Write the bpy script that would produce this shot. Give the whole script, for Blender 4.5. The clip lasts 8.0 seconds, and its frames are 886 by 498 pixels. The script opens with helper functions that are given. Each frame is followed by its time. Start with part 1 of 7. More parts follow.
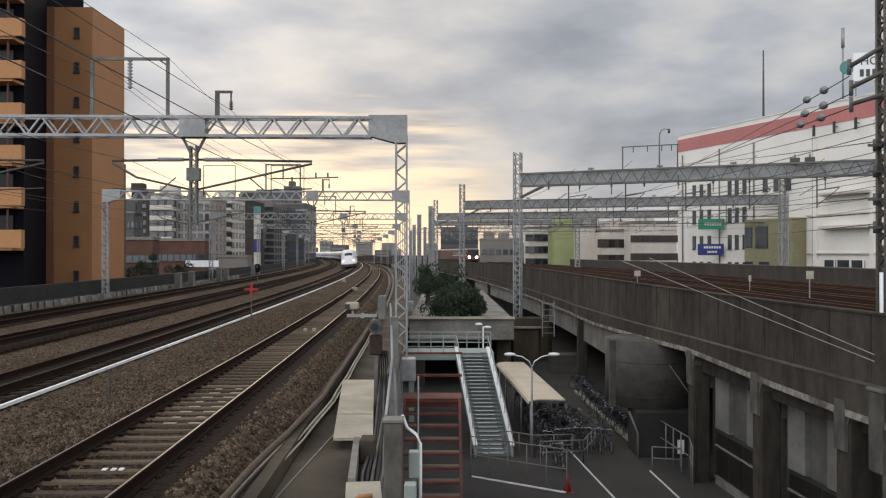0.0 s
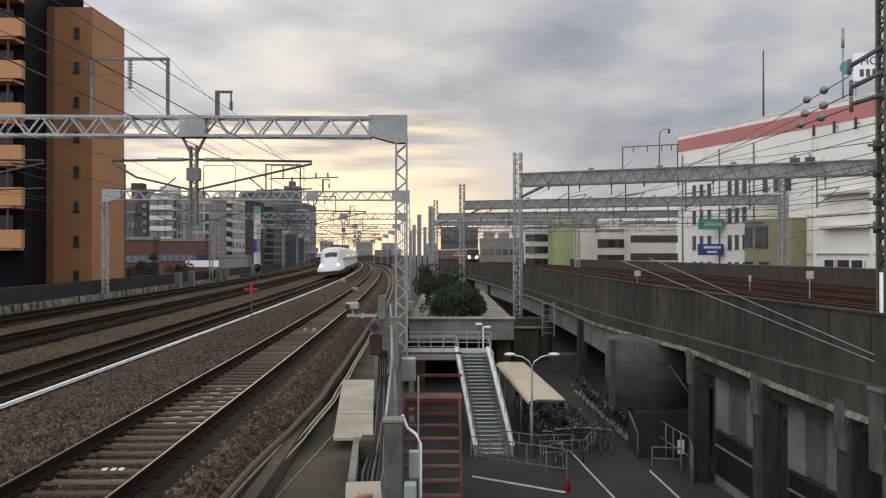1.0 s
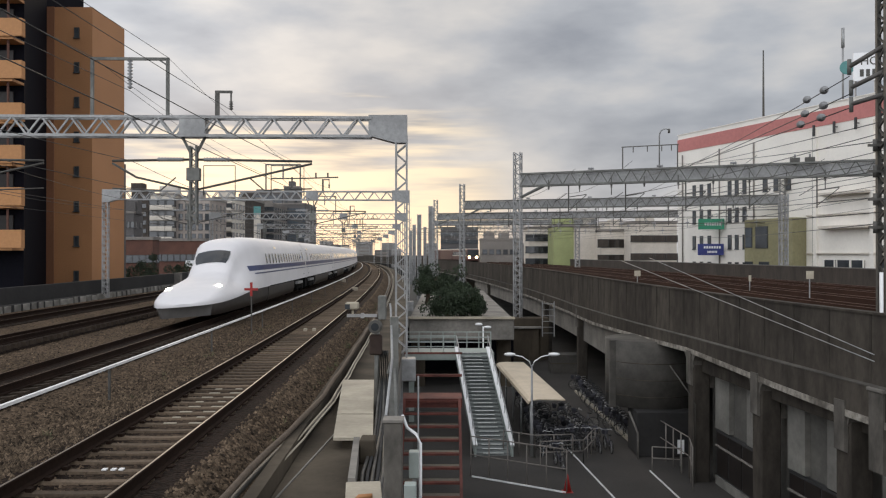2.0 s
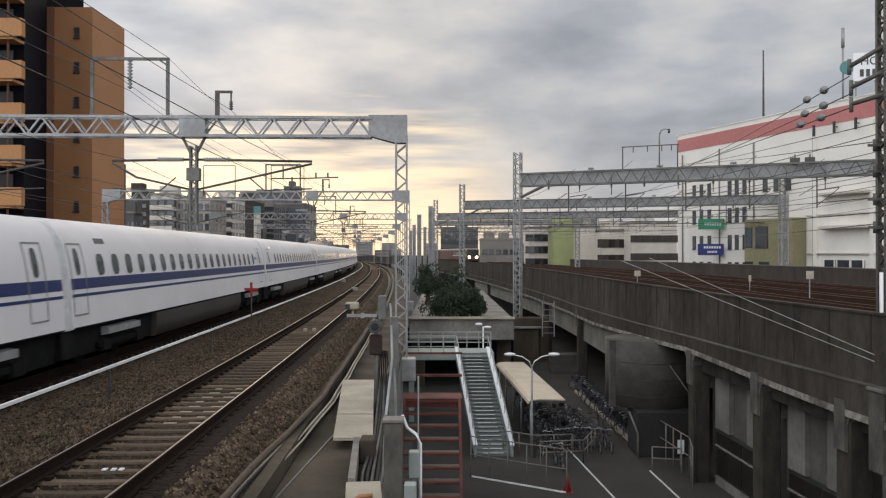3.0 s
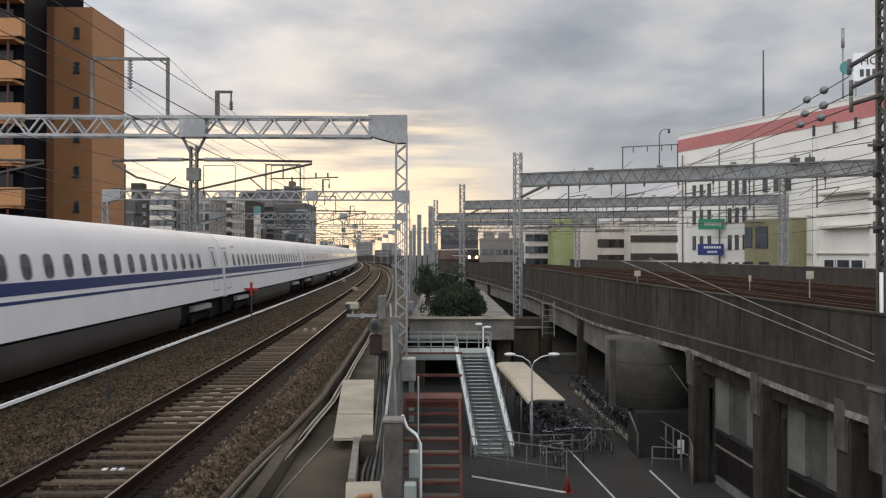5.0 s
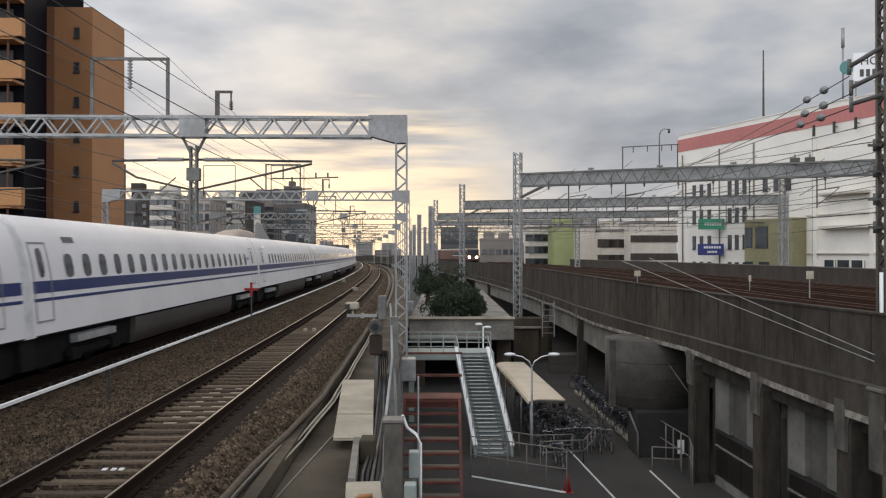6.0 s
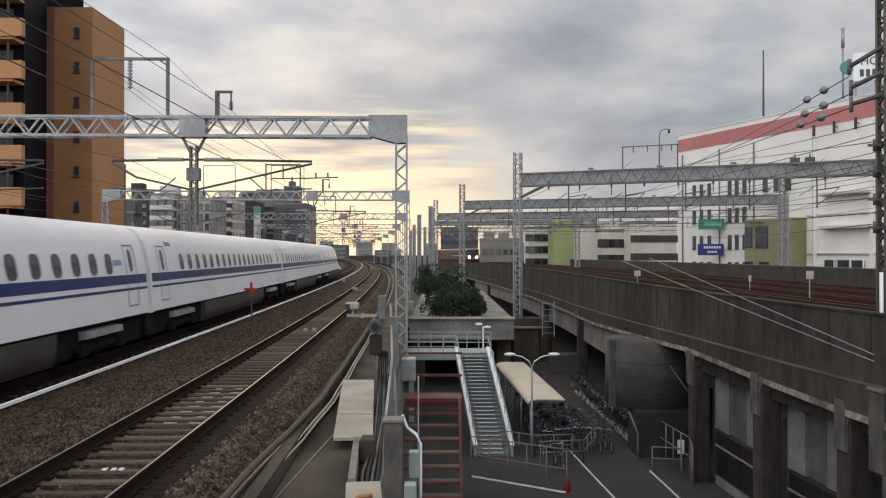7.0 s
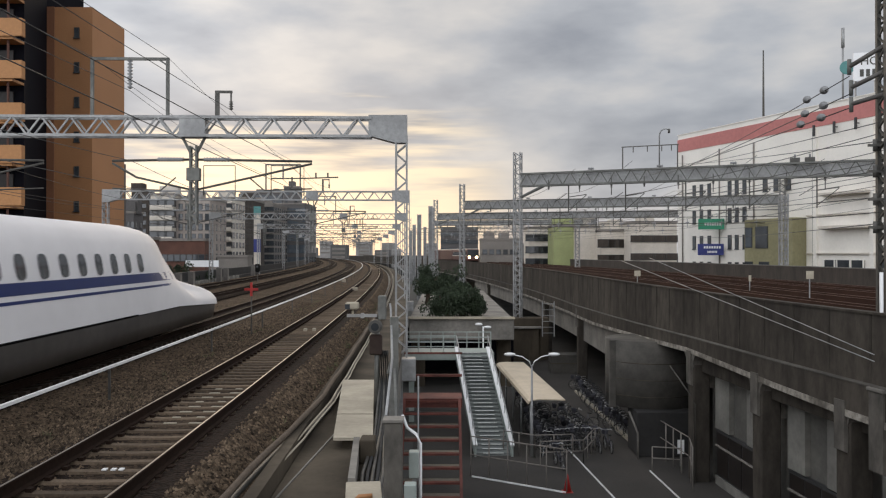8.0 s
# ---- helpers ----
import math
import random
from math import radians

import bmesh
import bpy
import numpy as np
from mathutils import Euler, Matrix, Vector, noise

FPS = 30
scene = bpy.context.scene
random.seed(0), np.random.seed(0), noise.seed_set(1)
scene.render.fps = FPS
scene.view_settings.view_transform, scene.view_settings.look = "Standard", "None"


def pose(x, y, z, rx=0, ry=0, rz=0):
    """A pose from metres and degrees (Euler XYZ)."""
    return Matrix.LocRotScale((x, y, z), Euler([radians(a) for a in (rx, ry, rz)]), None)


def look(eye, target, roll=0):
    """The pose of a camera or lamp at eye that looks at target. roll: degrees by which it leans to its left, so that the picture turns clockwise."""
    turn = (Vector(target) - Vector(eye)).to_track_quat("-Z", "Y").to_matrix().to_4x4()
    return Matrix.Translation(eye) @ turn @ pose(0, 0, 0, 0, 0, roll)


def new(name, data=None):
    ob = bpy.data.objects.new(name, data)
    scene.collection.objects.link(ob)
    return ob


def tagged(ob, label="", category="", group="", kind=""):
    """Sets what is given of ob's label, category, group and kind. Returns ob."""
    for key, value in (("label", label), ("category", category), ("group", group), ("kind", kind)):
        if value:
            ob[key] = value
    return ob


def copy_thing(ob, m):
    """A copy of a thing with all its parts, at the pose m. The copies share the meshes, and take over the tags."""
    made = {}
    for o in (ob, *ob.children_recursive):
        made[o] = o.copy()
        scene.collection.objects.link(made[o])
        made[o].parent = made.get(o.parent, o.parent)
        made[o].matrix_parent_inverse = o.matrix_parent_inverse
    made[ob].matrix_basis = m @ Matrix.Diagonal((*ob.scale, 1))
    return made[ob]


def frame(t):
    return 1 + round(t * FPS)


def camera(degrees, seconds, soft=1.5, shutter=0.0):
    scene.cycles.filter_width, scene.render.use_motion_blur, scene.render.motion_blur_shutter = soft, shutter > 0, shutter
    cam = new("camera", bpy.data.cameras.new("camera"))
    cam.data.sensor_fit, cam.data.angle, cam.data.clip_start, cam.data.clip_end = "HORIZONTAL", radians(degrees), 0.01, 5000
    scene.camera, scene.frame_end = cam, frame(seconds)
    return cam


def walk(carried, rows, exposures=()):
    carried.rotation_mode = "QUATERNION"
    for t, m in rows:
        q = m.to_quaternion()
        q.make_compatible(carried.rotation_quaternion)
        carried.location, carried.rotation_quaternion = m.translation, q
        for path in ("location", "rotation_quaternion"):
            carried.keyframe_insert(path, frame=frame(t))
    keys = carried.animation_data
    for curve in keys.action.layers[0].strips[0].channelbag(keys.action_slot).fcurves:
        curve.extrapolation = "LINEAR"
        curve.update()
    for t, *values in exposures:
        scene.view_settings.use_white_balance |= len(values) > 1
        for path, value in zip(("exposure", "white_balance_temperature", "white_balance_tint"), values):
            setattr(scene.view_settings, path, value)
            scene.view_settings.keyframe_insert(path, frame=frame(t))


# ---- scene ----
cam = camera(56.5, 8.0, soft=1.2, shutter=0.07)
EYE = (0.0, 0.0, 2.9)
LOOK = pose(*EYE, 90.31, 0, 0)
walk(cam, [(0.0, LOOK), (8.0, LOOK)], exposures=[(0.0, 0.0, 6600, 12), (8.0, 0.0, 6600, 12)])

# ---- world, sun, exposure ----
SUN_AZ, SUN_EL = radians(-10.5), radians(5.0)      # left of the y axis, low


def make_world():
    w = bpy.data.worlds.new("sky")
    scene.world = w
    w.use_nodes = True
    nt = w.node_tree
    nt.nodes.clear()
    N, L = nt.nodes.new, nt.links.new
    out, bg = N("ShaderNodeOutputWorld"), N("ShaderNodeBackground")
    sky = N("ShaderNodeTexSky")
    sky.sky_type, sky.sun_disc = "NISHITA", False
    sky.sun_elevation, sky.sun_rotation = SUN_EL, SUN_AZ
    tc, mp = N("ShaderNodeTexCoord"), N("ShaderNodeMapping")
    mp.inputs["Scale"].default_value = (1.0, 1.0, 2.8)
    mp.inputs["Location"].default_value = (0.9, 3.1, 0.2)
    L(tc.outputs["Generated"], mp.inputs["Vector"])
    n1, n2 = N("ShaderNodeTexNoise"), N("ShaderNodeTexNoise")
    for n, s, d in ((n1, 3.4, 8), (n2, 9.0, 6)):
        n.inputs["Scale"].default_value, n.inputs["Detail"].default_value = s, d
        n.inputs["Roughness"].default_value = 0.48
        L(mp.outputs["Vector"], n.inputs["Vector"])
    ramp = N("ShaderNodeValToRGB")
    el = ramp.color_ramp.elements
    el[0].position, el[0].color = 0.38, (0.33, 0.365, 0.42, 1)
    el[1].position, el[1].color = 0.63, (0.72, 0.715, 0.70, 1)
    mid = el.new(0.5)
    mid.color = (0.49, 0.525, 0.57, 1)
    mx = N("ShaderNodeMix")
    mx.data_type = "FLOAT"
    mx.inputs[0].default_value = 0.3
    L(n1.outputs["Fac"], mx.inputs[2])
    L(n2.outputs["Fac"], mx.inputs[3])
    L(mx.outputs[0], ramp.inputs["Fac"])
    # the cloud deck breaks up towards the low sun
    dot = N("ShaderNodeVectorMath")
    dot.operation = "DOT_PRODUCT"
    e = radians(2.0)
    dot.inputs[1].default_value = (math.sin(SUN_AZ) * math.cos(e), math.cos(SUN_AZ) * math.cos(e), math.sin(e))
    L(tc.outputs["Generated"], dot.inputs[0])
    sep = N("ShaderNodeSeparateXYZ")
    L(tc.outputs["Generated"], sep.inputs[0])
    near = N("ShaderNodeMapRange")
    near.interpolation_type = "SMOOTHSTEP"
    near.inputs["From Min"].default_value, near.inputs["From Max"].default_value = 0.957, 0.984
    L(dot.outputs["Value"], near.inputs["Value"])
    # long flat bands in the low cloud
    flat, n3 = N("ShaderNodeMapping"), N("ShaderNodeTexNoise")
    flat.inputs["Scale"].default_value = (2.2, 2.2, 26.0)
    L(tc.outputs["Generated"], flat.inputs["Vector"])
    n3.inputs["Scale"].default_value, n3.inputs["Detail"].default_value, n3.inputs["Roughness"].default_value = 2.2, 6, 0.5
    L(flat.outputs["Vector"], n3.inputs["Vector"])
    low = N("ShaderNodeMapRange")
    low.interpolation_type = "SMOOTHSTEP"
    low.inputs["From Min"].default_value, low.inputs["From Max"].default_value = 0.175, 0.085
    wob = N("ShaderNodeMath")
    wob.operation = "MULTIPLY_ADD"
    wob.inputs[1].default_value, wob.inputs[2].default_value = 0.30, -0.145
    L(n3.outputs["Fac"], wob.inputs[0])
    add = N("ShaderNodeMath")
    L(sep.outputs["Z"], add.inputs[0])
    L(wob.outputs[0], add.inputs[1])
    L(add.outputs[0], low.inputs["Value"])
    mul = N("ShaderNodeMath")
    mul.operation = "MULTIPLY"
    L(near.outputs[0], mul.inputs[0])
    L(low.outputs[0], mul.inputs[1])
    glow = N("ShaderNodeMix")
    glow.data_type = "RGBA"
    glow.inputs[7].default_value = (1.08, 0.93, 0.70, 1)
    L(mul.outputs[0], glow.inputs[0])
    L(ramp.outputs["Color"], glow.inputs[6])
    # a share of clear sky behind the clouds
    skym = N("ShaderNodeMix")
    skym.data_type, skym.blend_type = "RGBA", "ADD"
    skym.inputs[0].default_value = 0.006
    L(glow.outputs[2], skym.inputs[6])
    L(sky.outputs["Color"], skym.inputs[7])
    # an overcast sky is brighter overhead, and away from the thick cloud in the west
    zen = N("ShaderNodeMapRange")
    zen.inputs["From Min"].default_value, zen.inputs["From Max"].default_value = 0.12, 1.0
    zen.inputs["To Min"].default_value, zen.inputs["To Max"].default_value = 1.0, 1.05
    L(sep.outputs["Z"], zen.inputs["Value"])
    east = N("ShaderNodeMapRange")
    east.interpolation_type = "SMOOTHSTEP"
    east.inputs["From Min"].default_value, east.inputs["From Max"].default_value = 0.55, -0.6
    east.inputs["To Min"].default_value, east.inputs["To Max"].default_value = 1.0, 2.7
    L(sep.outputs["Y"], east.inputs["Value"])
    both = N("ShaderNodeMath")
    both.operation = "MULTIPLY"
    L(zen.outputs[0], both.inputs[0])
    L(east.outputs[0], both.inputs[1])
    grad = N("ShaderNodeVectorMath")
    grad.operation = "SCALE"
    L(skym.outputs[2], grad.inputs[0])
    # the cloud thins towards the south-west
    thin = N("ShaderNodeMapRange")
    thin.interpolation_type = "SMOOTHSTEP"
    thin.inputs["From Min"].default_value, thin.inputs["From Max"].default_value = 0.05, -0.5
    thin.inputs["To Min"].default_value, thin.inputs["To Max"].default_value = 1.0, 1.36
    L(sep.outputs["X"], thin.inputs["Value"])
    all3 = N("ShaderNodeMath")
    all3.operation = "MULTIPLY"
    L(both.outputs[0], all3.inputs[0])
    L(thin.outputs[0], all3.inputs[1])
    L(all3.outputs[0], grad.inputs["Scale"])
    L(grad.outputs[0], bg.inputs["Color"])
    bg.inputs["Strength"].default_value = 0.89
    L(bg.outputs[0], out.inputs["Surface"])


make_world()
sun = new("sun", bpy.data.lights.new("sun", "SUN"))
sun.data.energy, sun.data.angle, sun.data.color = 0.5, radians(30), (1.0, 0.80, 0.55)
sun.matrix_world = look((0, 0, 0), (-math.sin(SUN_AZ) * math.cos(0.2), -math.cos(SUN_AZ) * math.cos(0.2), -math.sin(0.2)))
scene.view_settings.exposure = 0.0


# ---- materials ----
def mat(name, color, rough=0.7, metal=0.0, grain=8.0, vary=0.25, bump=0.15, stain=0.0, stain_scale=0.35, tint=None, spec=0.5, stretch=(1, 1, 1), rand=0.0):
    m = bpy.data.materials.new(name)
    m.use_nodes = True
    nt = m.node_tree
    N, L = nt.nodes.new, nt.links.new
    b = nt.nodes["Principled BSDF"]
    b.inputs["Roughness"].default_value, b.inputs["Metallic"].default_value = rough, metal
    b.inputs["Specular IOR Level"].default_value = spec
    tc, mp = N("ShaderNodeTexCoord"), N("ShaderNodeMapping")
    mp.inputs["Scale"].default_value = stretch
    L(tc.outputs["Object"], mp.inputs["Vector"])
    n1 = N("ShaderNodeTexNoise")
    n1.inputs["Scale"].default_value, n1.inputs["Detail"].default_value = grain, 6
    n1.inputs["Roughness"].default_value = 0.65
    L(mp.outputs["Vector"], n1.inputs["Vector"])
    n2 = N("ShaderNodeTexNoise")
    n2.inputs["Scale"].default_value, n2.inputs["Detail"].default_value = stain_scale, 5
    L(mp.outputs["Vector"], n2.inputs["Vector"])
    r1 = N("ShaderNodeMapRange")
    r1.inputs["From Min"].default_value, r1.inputs["From Max"].default_value = 0.3, 0.7
    r1.inputs["To Min"].default_value, r1.inputs["To Max"].default_value = 1 - vary, 1 + vary
    L(n1.outputs["Fac"], r1.inputs["Value"])
    r2 = N("ShaderNodeMapRange")
    r2.inputs["From Min"].default_value, r2.inputs["From Max"].default_value = 0.38, 0.62
    L(n2.outputs["Fac"], r2.inputs["Value"])
    mixs = N("ShaderNodeMix")
    mixs.data_type = "RGBA"
    mixs.inputs[6].default_value = (*color, 1)
    mixs.inputs[7].default_value = (*(tint or tuple(c * (1 - stain) for c in color)), 1)
    L(r2.outputs[0], mixs.inputs[0])
    sc = N("ShaderNodeVectorMath")
    sc.operation = "SCALE"
    L(mixs.outputs[2], sc.inputs[0])
    L(r1.outputs[0], sc.inputs["Scale"])
    last = sc.outputs[0]
    if rand:
        oi = N("ShaderNodeObjectInfo")
        rr = N("ShaderNodeMapRange")
        rr.inputs["To Min"].default_value, rr.inputs["To Max"].default_value = 1 - rand, 1 + rand
        L(oi.outputs["Random"], rr.inputs["Value"])
        s2 = N("ShaderNodeVectorMath")
        s2.operation = "SCALE"
        L(last, s2.inputs[0])
        L(rr.outputs[0], s2.inputs["Scale"])
        last = s2.outputs[0]
    L(last, b.inputs["Base Color"])
    if bump:
        bp = N("ShaderNodeBump")
        bp.inputs["Strength"].default_value, bp.inputs["Distance"].default_value = bump, 0.02
        L(n1.outputs["Fac"], bp.inputs["Height"])
        L(bp.outputs[0], b.inputs["Normal"])
    return m


def glass(name, color, rough=0.08):
    return mat(name, color, rough, 0.0, 0.8, 0.3, 0.0, spec=0.8)


def emit(name, color, power):
    m = mat(name, color, 0.4, bump=0)
    b = m.node_tree.nodes["Principled BSDF"]
    b.inputs["Emission Color"].default_value, b.inputs["Emission Strength"].default_value = (*color, 1), power
    return m


def crushed(name, color, tint, size=0.06, vary=0.75, rough=0.95):
    """Crushed stone: every stone has its own shade and relief, over broad rusty patches."""
    m = mat(name, color, rough, spec=0.12, grain=40, vary=0.25, bump=0.0, tint=tint, stain_scale=0.35)
    nt = m.node_tree
    N, L = nt.nodes.new, nt.links.new
    b = nt.nodes["Principled BSDF"]
    tc, v = N("ShaderNodeTexCoord"), N("ShaderNodeTexVoronoi")
    v.inputs["Scale"].default_value = 1 / size
    L(tc.outputs["Object"], v.inputs["Vector"])
    sep, rr, sc = N("ShaderNodeSeparateColor"), N("ShaderNodeMapRange"), N("ShaderNodeVectorMath")
    L(v.outputs["Color"], sep.inputs[0])
    rr.inputs["To Min"].default_value, rr.inputs["To Max"].default_value = 1 - vary, 1 + vary
    L(sep.outputs[0], rr.inputs["Value"])
    sc.operation = "SCALE"
    L(b.inputs["Base Color"].links[0].from_socket, sc.inputs[0])
    L(rr.outputs[0], sc.inputs["Scale"])
    L(sc.outputs[0], b.inputs["Base Color"])
    bp = N("ShaderNodeBump")
    bp.invert = True
    bp.inputs["Strength"].default_value, bp.inputs["Distance"].default_value = 1.0, size * 0.7
    L(v.outputs["Distance"], bp.inputs["Height"])
    L(bp.outputs[0], b.inputs["Normal"])
    return m


M = dict(
    ballast=crushed("ballast", (0.093, 0.065, 0.043), (0.065, 0.045, 0.029)),
    ballast_rusty=crushed("rust_brown_ballast", (0.052, 0.036, 0.025), (0.040, 0.027, 0.018)),
    ballast_oily=crushed("oily_ballast", (0.020, 0.012, 0.0085), (0.014, 0.0085, 0.006), vary=0.55, rough=0.85),
    ballast_rust=mat("rusty_ballast", (0.066, 0.050, 0.039), 0.95, grain=20, vary=0.6, bump=0.8, stain=0.4, stain_scale=0.3),
    stone=mat("ballast_stone", (0.098, 0.071, 0.048), 0.9, spec=0.15, grain=9, vary=0.5, bump=0.2, stain=0.5, stain_scale=4),
    concrete=mat("concrete", (0.235, 0.217, 0.19), 0.85, grain=5, vary=0.18, bump=0.15, stain=0.4, stain_scale=0.5),
    concrete_dark=mat("weathered_concrete", (0.090, 0.073, 0.053), 0.9, spec=0.2, grain=2.2, vary=0.36, bump=0.25, stain=0.55, stain_scale=0.55, stretch=(1, 1, 0.3)),
    concrete_streaked=mat("streaked_concrete", (0.15, 0.135, 0.115), 0.9, grain=2.4, vary=0.5, bump=0.3, stain=0.5, stain_scale=0.7, stretch=(1, 1, 0.5)),
    efflorescence=mat("lime_streaked_concrete", (0.30, 0.275, 0.235), 0.9, grain=5.0, vary=0.5, bump=0.4, tint=(0.10, 0.088, 0.072), stain_scale=1.1),
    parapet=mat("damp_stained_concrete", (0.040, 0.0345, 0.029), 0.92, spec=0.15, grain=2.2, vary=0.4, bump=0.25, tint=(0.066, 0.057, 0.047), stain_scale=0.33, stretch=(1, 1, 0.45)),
    steel_weathered=mat("weathered_steel", (0.17, 0.17, 0.155), 0.6, 0.3, 6, 0.25, 0.05, 0.35, 0.8),
    cabinet_grey=mat("cabinet_grey_paint", (0.12, 0.11, 0.10), 0.6, 0.1, 6, 0.2, 0.05, 0.3, 0.8),
    concrete_drum=mat("drum_concrete", (0.086, 0.079, 0.068), 0.9, grain=2.2, vary=0.25, bump=0.2, stain=0.4, stain_scale=0.5),
    infill_grey=mat("infill_grey_wall", (0.125, 0.118, 0.104), 0.85, grain=4, vary=0.16, bump=0.1, stain=0.35, stain_scale=0.6),
    infill=mat("infill_panel", (0.23, 0.22, 0.195), 0.85, grain=4, vary=0.14, bump=0.1, stain=0.35, stain_scale=0.6),
    concrete_pale=mat("pale_concrete", (0.42, 0.37, 0.285), 0.85, grain=7, vary=0.12, bump=0.1, stain=0.25, stain_scale=0.8),
    sleeper_dark=mat("oily_sleeper_concrete", (0.040, 0.029, 0.021), 0.85, spec=0.2, grain=14, vary=0.35, bump=0.2, stain=0.35, stain_scale=2, rand=0.35),
    sleeper=mat("sleeper_concrete", (0.145, 0.106, 0.073), 0.85, spec=0.25, grain=14, vary=0.3, bump=0.2, stain=0.3, stain_scale=2, rand=0.42),
    rail=mat("rail_rust", (0.022, 0.012, 0.008), 0.9, 0.0, 12, 0.3, 0.2, 0.3, spec=0.12),
    railtop=mat("rail_polished", (0.40, 0.35, 0.30), 0.40, 0.8, 3, 0.15, 0.03, 0.25, stretch=(1, 0.2, 1)),
    railtop_worn=mat("rail_dull_head", (0.16, 0.105, 0.075), 0.5, 0.6, 3, 0.2, 0.03, 0.35),
    rail_orange=mat("orange_rust_rail", (0.050, 0.024, 0.016), 0.9, 0, 10, 0.3, 0.2, 0.3, spec=0.15),
    railhead_orange=mat("orange_rust_rail_head", (0.21, 0.13, 0.095), 0.6, 0.2, 6, 0.25, 0.05, 0.3),
    duct=mat("white_duct", (0.85, 0.84, 0.82), 0.6, 0, 5, 0.12, 0.1, 0.2),
    steel=mat("galvanised_steel", (0.34, 0.34, 0.335), 0.5, 0.35, 6, 0.18, 0.05, 0.25, 0.8),
    steel_dark=mat("dark_steel", (0.10, 0.095, 0.085), 0.55, 0.4, 6, 0.3, 0.05, 0.3),
    wire=mat("wire", (0.06, 0.058, 0.055), 0.6, 0.5, 2, 0.1, 0),
    porcelain=mat("porcelain_insulator", (0.23, 0.23, 0.23), 0.3, 0, 3, 0.15, 0),
    train=mat("white_train_paint", (0.71, 0.69, 0.69), 0.5, 0, 1.2, 0.03, 0.0, 0.05, 0.5, spec=0.3),
    train_skirt=mat("train_skirt_grey", (0.062, 0.056, 0.051), 0.45, 0, 3, 0.25, 0.05, 0.3),
    logo=mat("logo_blue", (0.16, 0.24, 0.42), 0.4, 0, 3, 0.05, 0),
    train_blue=mat("train_blue", (0.012, 0.026, 0.115), 0.35, 0, 2, 0.06, 0, spec=0.25),
    train_glass=mat("train_window_glass", (0.025, 0.027, 0.03), 0.12, 0, 2, 0.2, 0, spec=0.6),
    cover=mat("insulator_cover_cream", (0.33, 0.265, 0.21), 0.5, 0, 2, 0.08, 0.0, 0.2, 0.6),
    fin=mat("sound_plate_grey", (0.225, 0.235, 0.24), 0.45, 0, 2, 0.08, 0.0, 0.15, 0.6),
    under=mat("underframe", (0.010, 0.010, 0.010), 0.9, 0, 4, 0.3, 0.1, spec=0.08),
    gap=mat("gangway_rubber", (0.55, 0.55, 0.55), 0.6, 0, 4, 0.2, 0.1),
    seam=mat("panel_seam", (0.22, 0.22, 0.22), 0.6, 0, 4, 0.2, 0.0),
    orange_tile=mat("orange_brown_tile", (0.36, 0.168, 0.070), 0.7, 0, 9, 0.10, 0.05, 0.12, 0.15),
    # lighter copy of the tile for the tower's brighter side; also the pipe end
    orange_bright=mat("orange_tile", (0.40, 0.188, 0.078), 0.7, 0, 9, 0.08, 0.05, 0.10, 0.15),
    orange_strip=mat("red_brown_tile", (0.21, 0.088, 0.042), 0.7, 0, 9, 0.12, 0.05, 0.15, 0.2),
    orange_pale=mat("balcony_orange", (0.46, 0.22, 0.085), 0.7, 0, 5, 0.1, 0.05, 0.15),
    # near-black base colour of the tower's recess and the wall below the bridge
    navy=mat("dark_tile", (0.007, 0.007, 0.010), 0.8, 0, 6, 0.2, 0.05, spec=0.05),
    red=mat("red_paint", (0.32, 0.016, 0.012), 0.5, 0, 6, 0.15, 0.05),
    red_steel=mat("red_oxide_steel", (0.155, 0.045, 0.032), 0.7, 0.1, 6, 0.3, 0.15, 0.4, 1.5),
    pink=mat("faded_red_band", (0.56, 0.21, 0.19), 0.7, 0, 2, 0.10, 0.05, 0.15, 0.1),
    white=mat("white_panel", (0.86, 0.815, 0.74), 0.6, 0, 3, 0.04, 0.04, 0.10, 0.2),
    offwhite=mat("cream_render", (0.64, 0.58, 0.50), 0.8, 0, 3, 0.08, 0.05, 0.18, 0.2),
    greywall=mat("grey_render", (0.22, 0.197, 0.174), 0.8, 0, 3, 0.10, 0.05, 0.2, 0.2),
    pinkwall=mat("pinkish_render", (0.36, 0.31, 0.272), 0.8, 0, 3, 0.10, 0.05, 0.2, 0.2),
    darkwall=mat("dark_grey_cladding", (0.092, 0.084, 0.081), 0.65, 0, 3, 0.15, 0.05, 0.2, 0.2),
    brick=mat("red_brown_brick", (0.115, 0.050, 0.034), 0.85, 0, 6, 0.2, 0.1, 0.3, 0.4),
    lime=mat("lime_cladding", (0.31, 0.34, 0.15), 0.6, 0, 3, 0.08, 0.03, 0.12),
    olive=mat("olive_render", (0.28, 0.255, 0.14), 0.75, 0, 3, 0.12, 0.05, 0.2, 0.3),
    wglass=glass("window_glass", (0.045, 0.05, 0.055)),
    wglass_shade=mat("shaded_window_glass", (0.022, 0.018, 0.016), 0.35, 0, 0.8, 0.3, 0.0, spec=0.25),
    wglass_blue=glass("blue_window_glass", (0.085, 0.10, 0.115)),
    frame_dark=mat("window_frame_dark", (0.06, 0.06, 0.06), 0.5, 0.3, 3, 0.1, 0),
    asphalt=mat("asphalt", (0.044, 0.039, 0.034), 0.9, 0, 12, 0.25, 0.25, 0.3, 0.35),
    ground=mat("town_ground", (0.08, 0.08, 0.075), 0.95, 0, 0.2, 0.3, 0.1, 0.3, 0.02),
